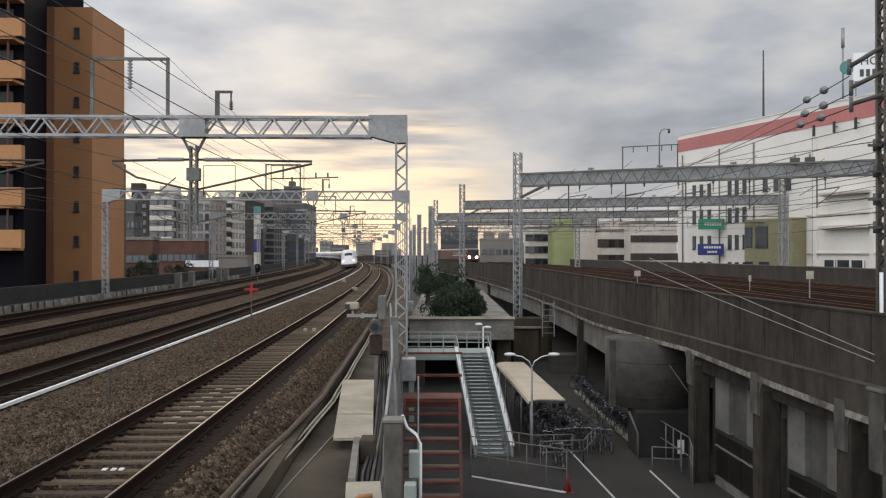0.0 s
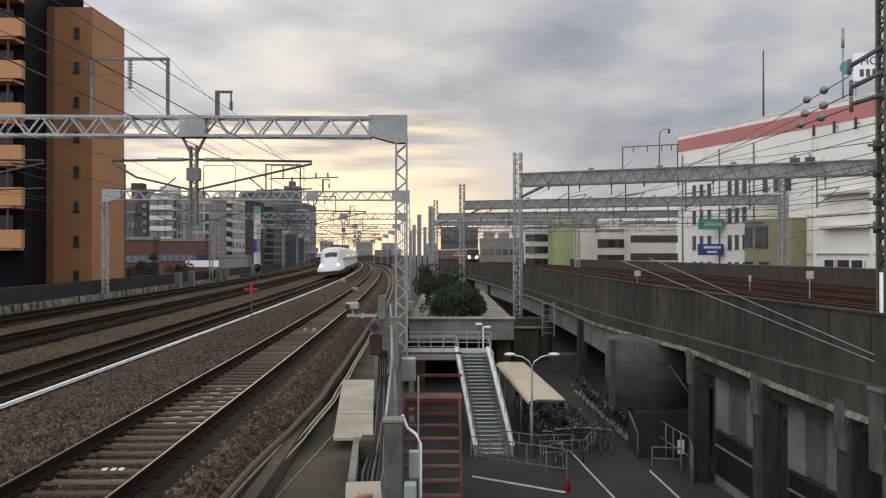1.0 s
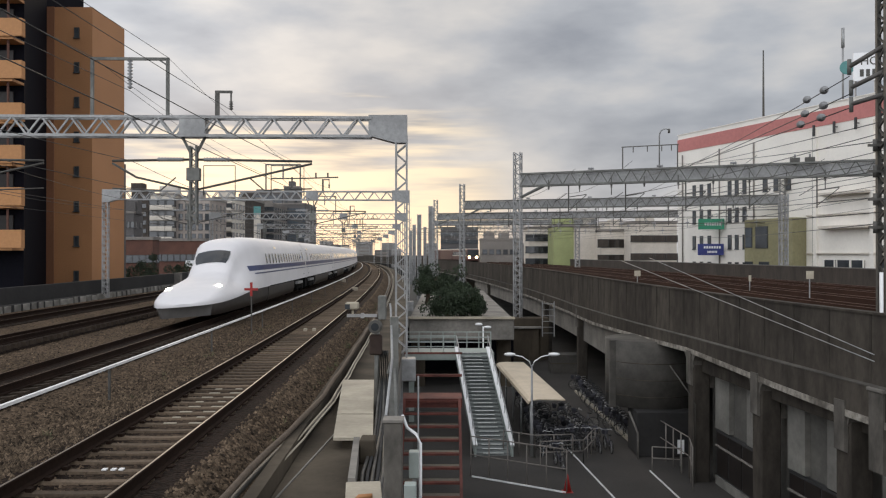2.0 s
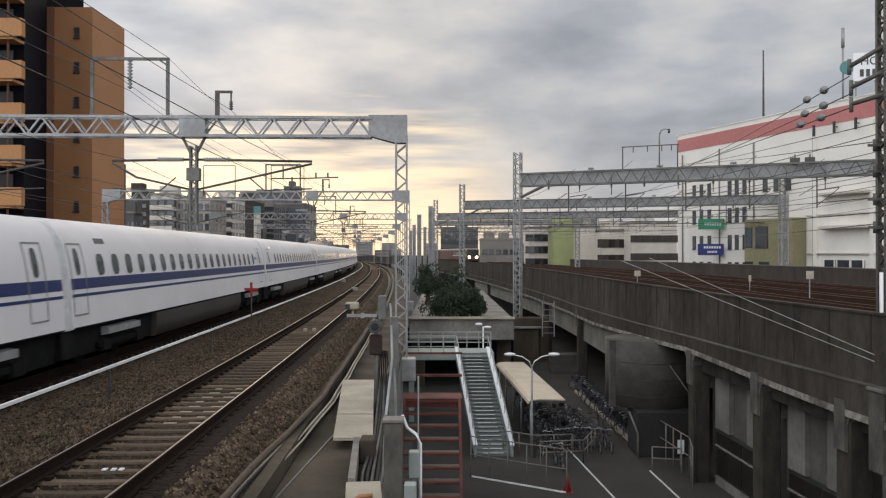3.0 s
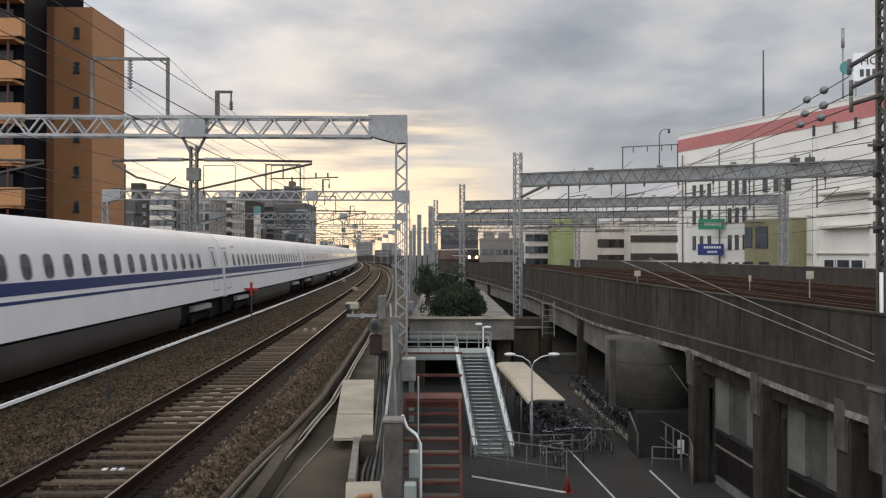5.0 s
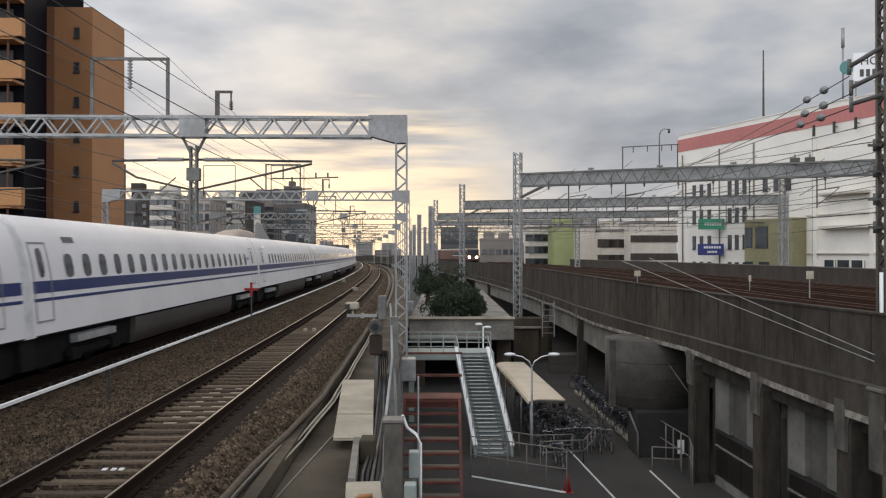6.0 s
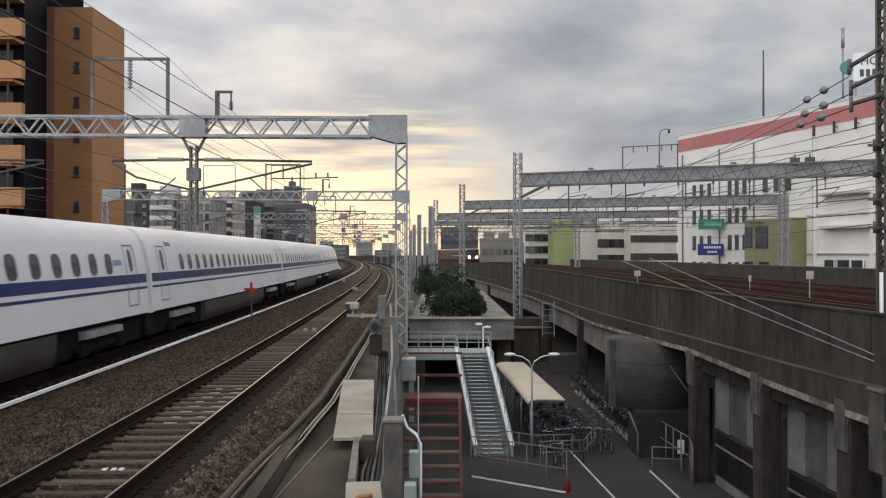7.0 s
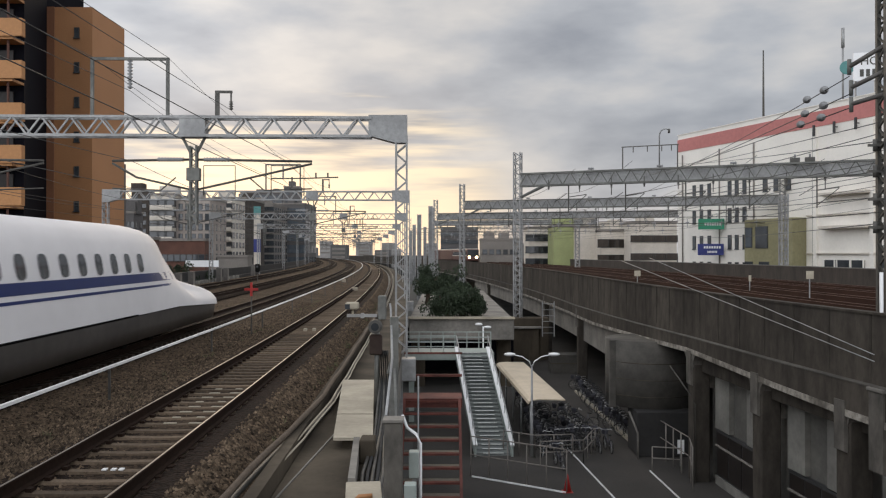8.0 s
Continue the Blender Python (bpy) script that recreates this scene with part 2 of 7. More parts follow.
    barrier_block=mat("limed_concrete", (0.27, 0.255, 0.225), 0.9, grain=3, vary=0.4, bump=0.2, stain=0.5, stain_scale=1.5, rand=0.3),
    barrier=mat("noise_barrier", (0.024, 0.0225, 0.0215), 0.85, 0, 4, 0.2, 0.1, 0.3, 0.4),
    brownwall=mat("brown_stained_wall", (0.066, 0.053, 0.043), 0.9, 0, 3, 0.25, 0.1, 0.35, 0.4, stretch=(1, 1, 0.3)),
    beige=mat("beige_roof_sheet", (0.60, 0.50, 0.37), 0.55, 0, 4, 0.07, 0.05, 0.15, 0.7),
    tread=mat("stair_tread", (0.175, 0.19, 0.182), 0.7, 0, 8, 0.15, 0.1, 0.2),
    nosing=mat("stair_nosing", (0.68, 0.69, 0.66), 0.6, 0, 8, 0.1, 0.1),
    green_steel=mat("grey_green_paint", (0.33, 0.37, 0.34), 0.6, 0, 5, 0.12, 0.05, 0.2),
    leaf=mat("leaf", (0.030, 0.048, 0.020), 0.7, 0, 3, 0.4, 0.1, 0.4, 1.2),
    bark=mat("bark", (0.09, 0.065, 0.045), 0.9, 0, 10, 0.3, 0.4),
    rubber=mat("rubber", (0.02, 0.02, 0.02), 0.8, 0, 5, 0.2, 0),
    chrome=mat("bike_metal", (0.5, 0.5, 0.5), 0.35, 0.8, 5, 0.15, 0),
    bikedark=mat("bike_paint", (0.05, 0.05, 0.06), 0.4, 0.2, 5, 0.2, 0, rand=0.8),
    sign_green=mat("green_sign", (0.03, 0.26, 0.14), 0.5, 0, 4, 0.08, 0),
    sign_blue=mat("blue_sign", (0.02, 0.03, 0.17), 0.5, 0, 4, 0.08, 0),
    sign_white=mat("sign_white", (0.8, 0.8, 0.8), 0.5, 0, 4, 0.05, 0),
    teal=mat("teal_sign", (0.07, 0.22, 0.21), 0.5, 0, 4, 0.08, 0),
    etrain=mat("orange_train_paint", (0.11, 0.05, 0.042), 0.5, 0, 3, 0.1, 0),
    lampwhite=mat("lamp_white", (0.75, 0.75, 0.74), 0.4, 0, 3, 0.05, 0),
    headlamp=emit("train_headlamp", (1.0, 0.95, 0.82), 22.0),
    headlamp_warm=emit("orange_train_headlamp", (1.0, 0.76, 0.42), 12.0),
    rust=mat("rusty_plate", (0.045, 0.027, 0.02), 0.85, 0.1, 6, 0.3, 0.15, 0.3),
    far=mat("far_town", (0.23, 0.22, 0.21), 0.9, 0, 0.5, 0.15, 0, 0.3, 0.03, rand=0.5),
)


# ---- mesh helpers ----
def part(name, bm, material, parent=None, label="", smooth=False):
    me = bpy.data.meshes.new(name)
    bm.to_mesh(me)
    bm.free()
    for m in material if isinstance(material, (list, tuple)) else [material]:
        me.materials.append(M[m] if isinstance(m, str) else m)
    if smooth:
        for p in me.polygons:
            p.use_smooth = True
    ob = new(name, me)
    ob.parent = parent
    return tagged(ob, label) if label else ob


def again(ob, parent, m=None):
    """Another object on the same mesh."""
    o = new(ob.name.split(".")[0], ob.data)
    o.parent = parent
    o.matrix_basis = m if m is not None else Matrix()
    return o


def thing(name, m, label, category, group="", kind=""):
    ob = new(name)
    ob.matrix_basis = m
    return tagged(ob, label, category, group, kind)


def B():
    return bmesh.new()


def box(bm, c, s, m=None, mi=0, bev=0.0):
    x, y, z = (v / 2 for v in s)
    vs = []
    for dz in (-z, z):
        for dx, dy in ((-x, -y), (x, -y), (x, y), (-x, y)):
            p = Vector((c[0] + dx, c[1] + dy, c[2] + dz))
            vs.append(bm.verts.new(m @ p if m else p))
    fs = []
    for f in ((3, 2, 1, 0), (4, 5, 6, 7), (0, 1, 5, 4), (1, 2, 6, 5), (2, 3, 7, 6), (3, 0, 4, 7)):
        face = bm.faces.new([vs[i] for i in f])
        face.material_index = mi
        fs.append(face)
    if bev:
        es = list({e for f in fs for e in f.edges})
        bmesh.ops.bevel(bm, geom=es, offset=bev, segments=1, affect="EDGES", profile=0.5)
    return bm


def bar(bm, p, q, w, h=None, mi=0):
    """A square bar from p to q."""
    p, q = Vector(p), Vector(q)
    d = q - p
    if d.length < 1e-6:
        return bm
    h = h or w
    z = d.normalized()
    up = Vector((0, 0, 1)) if abs(z.z) < 0.95 else Vector((0, 1, 0))
    x = z.cross(up).normalized() * w / 2
    y = x.cross(z).normalized() * h / 2
    a = [bm.verts.new(e + i * x + j * y) for e in (p, q) for i, j in ((-1, -1), (1, -1), (1, 1), (-1, 1))]
    for f in ((0, 1, 2, 3), (7, 6, 5, 4), (4, 5, 1, 0), (5, 6, 2, 1), (6, 7, 3, 2), (7, 4, 0, 3)):
        bm.faces.new([a[i] for i in f]).material_index = mi
    return bm


def tube(bm, pts, r, n=8, mi=0, cap=True, radii=None):
    """A round tube through the points."""
    pts = [Vector(p) for p in pts]
    rings = []
    for i, p in enumerate(pts):
        d = (pts[min(i + 1, len(pts) - 1)] - pts[max(i - 1, 0)]).normalized()
        up = Vector((0, 0, 1)) if abs(d.z) < 0.9 else Vector((0, 1, 0))
        x = d.cross(up).normalized()
        y = x.cross(d).normalized()
        rr = radii[i] if radii else r
        rings.append([bm.verts.new(p + rr * (math.cos(2 * math.pi * k / n) * x + math.sin(2 * math.pi * k / n) * y)) for k in range(n)])
    for a, b in zip(rings, rings[1:]):
        for k in range(n):
            f = bm.faces.new((a[k], a[(k + 1) % n], b[(k + 1) % n], b[k]))
            f.material_index, f.smooth = mi, True
    if cap:
        bm.faces.new(rings[0][::-1]).material_index = mi
        bm.faces.new(rings[-1]).material_index = mi
    return bm


def sweep(bm, profile, stations, where, closed=True, mi=0):
    """A profile of (offset, height) swept along stations; where(s, off, z) gives the place."""
    rings = [[bm.verts.new(where(s, o, z)) for o, z in profile] for s in stations]
    n = len(profile)
    for a, b in zip(rings, rings[1:]):
        for k in range(n if closed else n - 1):
            bm.faces.new((a[k], a[(k + 1) % n], b[(k + 1) % n], b[k])).material_index = mi
    if closed:
        bm.faces.new(rings[0][::-1]).material_index = mi
        bm.faces.new(rings[-1]).material_index = mi
    return bm


def rect(o0, o1, z0, z1):
    return [(o0, z0), (o1, z0), (o1, z1), (o0, z1)]


def lattice(bm, p, q, side, depth, step, chord=0.09, web=0.05):
    """A lattice girder from p to q: four chords; side is the vector across its face of width |side|, depth the vector across the other."""
    p, q, side, depth = Vector(p), Vector(q), Vector(side), Vector(depth)
    n = max(2, round((q - p).length / step))
    for i in (-0.5, 0.5):
        for j in (-0.5, 0.5):
            o = side * i + depth * j
            bar(bm, p + o, q + o, chord)
    for k in range(n):
        a, b = p.lerp(q, k / n), p.lerp(q, (k + 1) / n)
        m = a.lerp(b, 0.5)
        for j in (-0.5, 0.5):
            bar(bm, a - side / 2 + depth * j, m + side / 2 + depth * j, web)
            bar(bm, m + side / 2 + depth * j, b - side / 2 + depth * j, web)
        for i in (-0.5, 0.5):
            bar(bm, a - depth / 2 + side * i, m + depth / 2 + side * i, web * 0.8)
            bar(bm, m + depth / 2 + side * i, b - depth / 2 + side * i, web * 0.8)
    return bm


# ---- the plan ----
R, PSI = 2250.0, 0.0184                    # the main line's curve and its heading beside the camera
O = Vector((-R * math.cos(PSI), -R * math.sin(PSI), 0))
TRACK_A, TRACK_B, TRACK_C, TRACK_D = -18.9, -14.6, -9.75, -4.55
GROUND = -6.7
CANT = radians(4.5)
RAIL_CANT = radians(6.5)


def arc(s, off=0.0, z=0.0):
    a = PSI + s / R
    return Vector((O.x + (R + off) * math.cos(a), O.y + (R + off) * math.sin(a), z))


def arc_pose(s, off=0.0, z=0.0):
    """x to the outside of the curve, y along the line away from the camera."""
    return Matrix.Translation(arc(s, off, z)) @ Matrix.Rotation(PSI + s / R, 4, "Z")


def steps(a, b, d):
    n = max(1, round((b - a) / d))
    return [a + (b - a) * i / n for i in range(n + 1)]


VIA = [(-30, 17.0), (-5, 14.2), (8, 12.95), (15, 12.1), (23, 11.3), (30, 10.75), (46, 10.2), (70, 10.1), (95, 9.3), (140, 6.3), (193, 1.2), (300, -12), (420, -32), (620, -75)]


def via(y, off=0.0, z=0.0):
    """The second viaduct: off metres outward from its edge, at the depth y of the edge."""
    i = 1
    while i < len(VIA) - 3 and VIA[i + 1][0] < y:
        i += 1
    (y0, x0), (y1, x1), (y2, x2), (y3, x3) = VIA[i - 1:i + 3]
    t = (y - y1) / (y2 - y1)
    m1, m2 = (x2 - x0) / (y2 - y0) * (y2 - y1), (x3 - x1) / (y3 - y1) * (y2 - y1)
    x = (2 * t**3 - 3 * t**2 + 1) * x1 + (t**3 - 2 * t**2 + t) * m1 + (-2 * t**3 + 3 * t**2) * x2 + (t**3 - t**2) * m2
    d = ((6 * t**2 - 6 * t) * x1 + (3 * t**2 - 4 * t + 1) * m1 + (-6 * t**2 + 6 * t) * x2 + (3 * t**2 - 2 * t) * m2) / (y2 - y1)
    r = Vector((1, -d, 0)).normalized()
    return Vector((x, y, z)) + r * off


def clamp(v):
    return max(0.0, min(1.0, v))


def via_ledge(y, off=0.0, z=0.0):
    """The fascia's ledge sinks a little where the spans grow longer."""
    return via(y, off, z - 0.45 * clamp((y - 33) / 30))


def via_drip(y, off=0.0, z=0.0):
    """The lower edge of the beam: deeper at the near end and under the long spans."""
    return via(y, off, z - 0.36 * clamp((34 - y) / 12) - 0.6 * clamp((y - 35) / 21))


# ---- large structure ----
def make_ground():
    bm = B()
    vs = [bm.verts.new(p) for p in ((-2500, -600, GROUND), (2500, -600, GROUND), (2500, 4200, GROUND), (-2500, 4200, GROUND))]
    bm.faces.new(vs)
    tagged(part("ground", bm, "ground"), "flat grey-brown town ground reaching the horizon", "ground", kind="structure")
    bm = B()
    sweep(bm, rect(-1.5, 40, GROUND, GROUND + 0.02), [-20, 20, 60, 110], lambda s, o, z: Vector((o, s, z)))
    tagged(part("pavement", bm, "asphalt"), "dark asphalt yard with bicycle parking under the viaduct", "pavement", kind="structure")


def make_deck():
    st = steps(-40, 900, 10)
    bm = B()
    sweep(bm, [(-24, -1.5), (-0.7, -1.5), (-0.7, -0.62), (-24, -0.62)], st, arc)
    tagged(part("viaduct_deck", bm, "concrete"), "grey concrete deck of the elevated main line", "viaduct", kind="structure")
    bm = B()
    st = steps(-40, 900, 5)
    prof = [(-23.0, -0.60), (-22.4, -0.34), (-20.6, -0.25), (-17.2, -0.25), (-16.8, -0.29), (-16.2, -0.31), (-13.2, -0.31), (-12.6, -0.33), (-11.5, -0.31),
            (-8.1, -0.26), (-7.5, -0.36), (-6.9, -0.40), (-6.5, -0.36), (-5.9, -0.19), (-5.42, -0.185), (-5.34, -0.27), (-3.76, -0.27), (-3.68, -0.185), (-3.15, -0.19), (-2.72, -0.5), (-2.55, -0.6)]
    sweep(bm, prof, st, arc, closed=False)
    tagged(part("ballast_bed", bm, "ballast"), "brown-grey crushed stone ballast under the tracks", "ballast", kind="structure")
    for c, w in ((TRACK_D, 0.44), (TRACK_C, 1.25), (TRACK_B, 1.25), (TRACK_A, 1.2)):
        bm = B()
        z = {TRACK_D: -0.262, TRACK_C: -0.255, TRACK_B: -0.29, TRACK_A: -0.235}[c]
        sweep(bm, [(c - w, z), (c - w * 0.5, z + 0.004), (c + w * 0.5, z + 0.004), (c + w, z)], st, arc, closed=False)
        tagged(part("oily_ballast", bm, "ballast_rusty" if c == TRACK_D else "ballast_oily"), "dark rusty ballast between the rails", "ballast", kind="structure")
    # dark strips along the rails: oil stain, with the rails' shade painted in
    for prof in ([(-5.84, -0.184), (-5.42, -0.178), (-5.34, -0.262), (-5.0, -0.262)], [(-4.08, -0.262), (-3.76, -0.262), (-3.68, -0.178), (-3.27, -0.184)]):
        bm = B()
        sweep(bm, prof, st, arc, closed=False)
        tagged(part("stained_ballast", bm, "ballast_oily"), "oil-stained ballast along the rail, the rail's shade in its dark colour", "ballast", kind="structure")
    # far-side parapet with a noise barrier and the pale patches below it
    bm = B()
    sweep(bm, rect(-23.6, -23.3, -0.7, 0.95), st, arc)
    tagged(part("noise_barrier_wall", bm, "barrier"), "dark grey noise barrier wall along the tracks", "wall", kind="structure")
    bm = B()
    sweep(bm, rect(-23.28, -22.75, -0.7, 0.0), st, arc)
    tagged(part("parapet_kerb", bm, "barrier"), "stained grey concrete kerb below the noise barrier", "kerb", kind="structure")
    # walkway, trough and outer edge on the near side
    st = steps(-12, 300, 4)
    bm = B()
    sweep(bm, rect(-2.1, -0.72, -0.64, -0.42), st, arc)
    tagged(part("side_walkway", bm, "concrete_dark"), "weathered concrete service walkway beside the track", "walkway", kind="structure")
    bm = B()
    sweep(bm, rect(-2.30, -2.12, -0.66, -0.16), st, arc)
    tagged(part("trough_kerb", bm, "concrete_dark"), "weathered dark concrete cable trough wall", "kerb", kind="structure")


def make_track(name, off, cant, sleeper_m, near, label, top):
    st = steps(-12, 820, 6)
    tr = thing(name, Matrix(), label, "railway track", "main line tracks")

    def where(s, o, z):
        return arc(s, off + o * math.cos(cant) - z * math.sin(cant), z * math.cos(cant) + o * math.sin(cant))
    for side in (-0.75, 0.75):
        bm = B()
        sweep(bm, [(side - 0.072, -0.19), (side + 0.072, -0.19), (side + 0.07, -0.165), (side + 0.012, -0.15), (side + 0.012, -0.045), (side + 0.033, -0.035),
                   (side + 0.033, -0.004), (side - 0.033, -0.004), (side - 0.033, -0.035), (side - 0.012, -0.045), (side - 0.012, -0.15), (side - 0.07, -0.165)], st, where)
        rail = part("rail", bm, "rail", tr)
        bm = B()
        sweep(bm, rect(side - 0.014, side + 0.014, -0.003, 0.002), st, where)
        part("rail_head", bm, top, rail, "polished running surface")
    # sleepers: single pieces beside the camera, joined further off
    bm = B()
    sweep(bm, [(-0.11, 0.0), (-0.075, 0.15), (0.075, 0.15), (0.11, 0.0)], (-1.2, -0.95, -0.5, 0.0, 0.5, 0.95, 1.2), lambda x, o, z: Vector((x, o, z - 0.345 - 0.035 * (1 - min(1.0, abs(x) / 0.95) ** 2))))
    for x in (-0.75, 0.75):
        for d in (-0.13, 0.13):
            box(bm, (x + d, 0, -0.185), (0.08, 0.12, 0.05), mi=1)
    first = part("sleeper", bm, (sleeper_m, "rail"), tr)
    base = arc_pose(-3.8, off) @ Matrix.Rotation(-cant, 4, "Y")
    first.matrix_basis = base
    s = -3.8 + 0.545
    while s < near:
        again(first, tr, arc_pose(s, off) @ Matrix.Rotation(-cant, 4, "Y"))
        s += 0.545
    vs, fs = [], []
    while s < 420:
        m = arc_pose(s, off) @ Matrix.Rotation(-cant, 4, "Y")
        k = len(vs)
        for z in (-0.36, -0.20):
            for x, y in ((-1.2, -0.095), (1.2, -0.095), (1.2, 0.095), (-1.2, 0.095)):
                vs.append(m @ Vector((x, y, z)))
        for f in ((4, 5, 6, 7), (0, 1, 5, 4), (1, 2, 6, 5), (2, 3, 7, 6), (3, 0, 4, 7)):
            fs.append([k + i for i in f])
        s += 0.545
    me = bpy.data.meshes.new("sleepers")
    me.from_pydata(vs, [], fs)
    me.materials.append(M[sleeper_m])
    ob = new("sleeper_bed", me)
    ob.parent = tr
    tagged(ob, kind="stuff")


def make_duct():
    st = steps(-12, 420, 5)
    duct = thing("cable_duct", Matrix(), "long white-painted cable duct on short posts beside the track", "cable duct")
    bm = B()
    sweep(bm, rect(-7.05, -6.98, 0.34, 0.395), st, arc)
    part("duct_rail", bm, "duct", duct)
    bm = B()
    box(bm, (0, 0, -0.03), (0.05, 0.05, 0.72))
    first = part("duct_post", bm, "steel_dark", duct)
    first.matrix_basis = arc_pose(6, -7.015)
    for s in steps(9.5, 200, 9):
        again(first, duct, arc_pose(s, -7.015))
    # cables laid along the trough, which swings out beside the platform end
    for i, (o, z, r, m) in enumerate(((-2.46, -0.10, 0.05, "bark"), (-2.29, -0.2, 0.018, "concrete_pale"), (-2.22, -0.22, 0.018, "concrete_pale"), (-2.34, -0.34, 0.05, "steel_dark"), (-2.52, -0.3, 0.045, "steel_dark"))):
        bm = B()
        tube(bm, [arc(s, o + 0.32 * max(0, min(1, (s - 11) / 6)) - 0.04 * max(0, 11 - s) + 0.008 * math.sin(s * 0.9 + i), z + 0.015 * math.sin(s * 1.7)) for s in steps(-10, 160, 1.2)], r, 6)
        tagged(part("trackside_cable", bm, m), "thick cable laid along the trough wall", "cable", "trackside cables")


def make_viaduct():
    """The conventional line's viaduct: deck, parapets, posts on the parapet, piers."""
    st = steps(-25, 600, 4)
    bm = B()
    sweep(bm, [(0.25, -0.9), (0.8, -1.35), (30, -1.35), (30, -0.1), (0.3, -0.1)], st, via)
    tagged(part("second_viaduct_deck", bm, "concrete_dark"), "dark concrete deck slab of the second railway viaduct", "viaduct", kind="structure")
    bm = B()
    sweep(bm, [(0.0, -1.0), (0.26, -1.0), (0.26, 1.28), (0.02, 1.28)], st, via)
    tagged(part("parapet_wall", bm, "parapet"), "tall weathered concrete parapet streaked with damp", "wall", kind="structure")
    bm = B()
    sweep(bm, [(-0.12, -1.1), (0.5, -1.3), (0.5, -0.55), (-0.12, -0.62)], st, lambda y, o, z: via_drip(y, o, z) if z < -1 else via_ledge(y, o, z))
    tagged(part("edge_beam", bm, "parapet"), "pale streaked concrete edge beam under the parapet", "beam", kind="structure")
    bm = B()
    sweep(bm, [(-0.15, -1.29), (0.4, -1.36), (0.1, -1.2), (-0.15, -1.09)], st, via_drip)
    tagged(part("drip_edge", bm, "efflorescence"), "flaking pale lime streaks along the beam's lower edge", "beam", kind="structure")
    bm = B()
    sweep(bm, [(-0.14, -0.63), (0.1, -0.63), (0.1, -0.55), (-0.14, -0.60)], st, via_ledge)
    tagged(part("parapet_ledge", bm, "concrete_drum"), "narrow worn ledge at the parapet's foot", "beam", kind="structure")
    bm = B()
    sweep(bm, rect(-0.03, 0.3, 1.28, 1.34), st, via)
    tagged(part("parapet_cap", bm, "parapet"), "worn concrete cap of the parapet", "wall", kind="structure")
    # upright ribs of the parapet
    bm = B()
    box(bm, (0.03, 0, 0.40), (0.07, 0.07, 1.76))
    wall = bpy.data.objects["parapet_wall"]
    first = part("rib", bm, "parapet", wall)
    ys = steps(12, 90, 2.0)
    for i, y in enumerate(ys):
        a, b = via(y), via(y + 0.1)
        m = Matrix.Translation(a) @ Matrix.Rotation(math.atan2(-(b.x - a.x), 0.1), 4, "Z")
        if i == 0:
            first.matrix_basis = m
        else:
            again(first, wall, m)
    bm = B()
    sweep(bm, rect(25, 25.3, -0.1, 1.6), st, via)
    tagged(part("far_parapet_wall", bm, "brownwall"), "brown stained far parapet of the viaduct", "wall", kind="structure")
    bm = B()
    sweep(bm, rect(24.95, 25.35, 1.6, 1.68), st, via)
    tagged(part("far_parapet_cap", bm, "concrete"), "pale coping of the far parapet", "wall", kind="structure")
    bm = B()
    sweep(bm, rect(0.3, 24.9, -0.1, 0.12), st, via)
    tagged(part("second_ballast_bed", bm, "ballast_rust"), "dark brown ballast on the second viaduct", "ballast", kind="structure")
    for k, off in enumerate((5.0, 9.4, 13.2, 17.5, 21.0)):
        tr = thing("side_track", Matrix(), "rusty narrow railway track on the second viaduct", "railway track", "second viaduct tracks")
        for side in (-0.56, 0.56):
            bm = B()
            sweep(bm, rect(off + side - 0.05, off + side + 0.05, 0.12, 0.44), st, via)
            rail = part("rail", bm, "rail_orange", tr)
            bm = B()
            sweep(bm, rect(off + side - 0.03, off + side + 0.03, 0.442, 0.447), st, via)
            part("rail_head", bm, "railhead_orange", rail, "worn running surface")
    bm = B()
    sweep(bm, [(0.35, -3.6), (0.85, -3.6), (0.85, -1.35), (0.35, -1.35)], steps(44, 150, 4), via)
    tagged(part("span_girder", bm, "concrete"), "deep grey concrete girder under the viaduct edge", "beam", kind="structure")
    # added dark strip: stands in for the shade on the wall's top
    bm = B()
    sweep(bm, rect(0.3, 0.78, -2.05, -1.3), steps(-20, 35.0, 2.5), via)
    tagged(part("edge_girder", bm, "parapet"), "dark strip added behind the edge beam for the shade there", "beam", kind="structure")
    # piers with cross heads
    def pier(y, w=1.0, name="viaduct_pier"):
        a, b = via(y), via(y + 0.1)
        m = Matrix.Translation((a.x, a.y, 0)) @ Matrix.Rotation(math.atan2(-(b.x - a.x), 0.1), 4, "Z")
        p = thing(name, m, "dark rectangular concrete viaduct pier with a bracket head", "pier", "viaduct piers")
        bm = B()
        box(bm, (0.3, 0, (GROUND - 1.5) / 2), (0.7, 0.7, -GROUND - 1.5), bev=0.04)
        part("column", bm, "parapet", p)
        bm = B()
        vs = []
        for yy in (-0.26, 0.26):
            vs.append([bm.verts.new((x, yy, z)) for x, z in ((-0.16, -1.2), (6, -1.2), (6, -2.6), (0.1, -2.75), (-0.16, -2.6))])
        n = 5
        for k in range(n):
            bm.faces.new((vs[0][k], vs[0][(k + 1) % n], vs[1][(k + 1) % n], vs[1][k]))
        bm.faces.new(vs[0][::-1])
        bm.faces.new(vs[1])
        # haunches swelling along the beam
        for d in (-1, 1):
            sweep(bm, [(d * 0.3, -1.25), (d * 0.8, -1.25), (d * 0.6, -1.4), (d * 0.42, -1.6), (d * 0.3, -1.9)], [-0.10, 0.5], lambda x, o, z: Vector((x, o, z)))
        part("cross_head", bm, "concrete_streaked", p, "streaked pale bracket head")
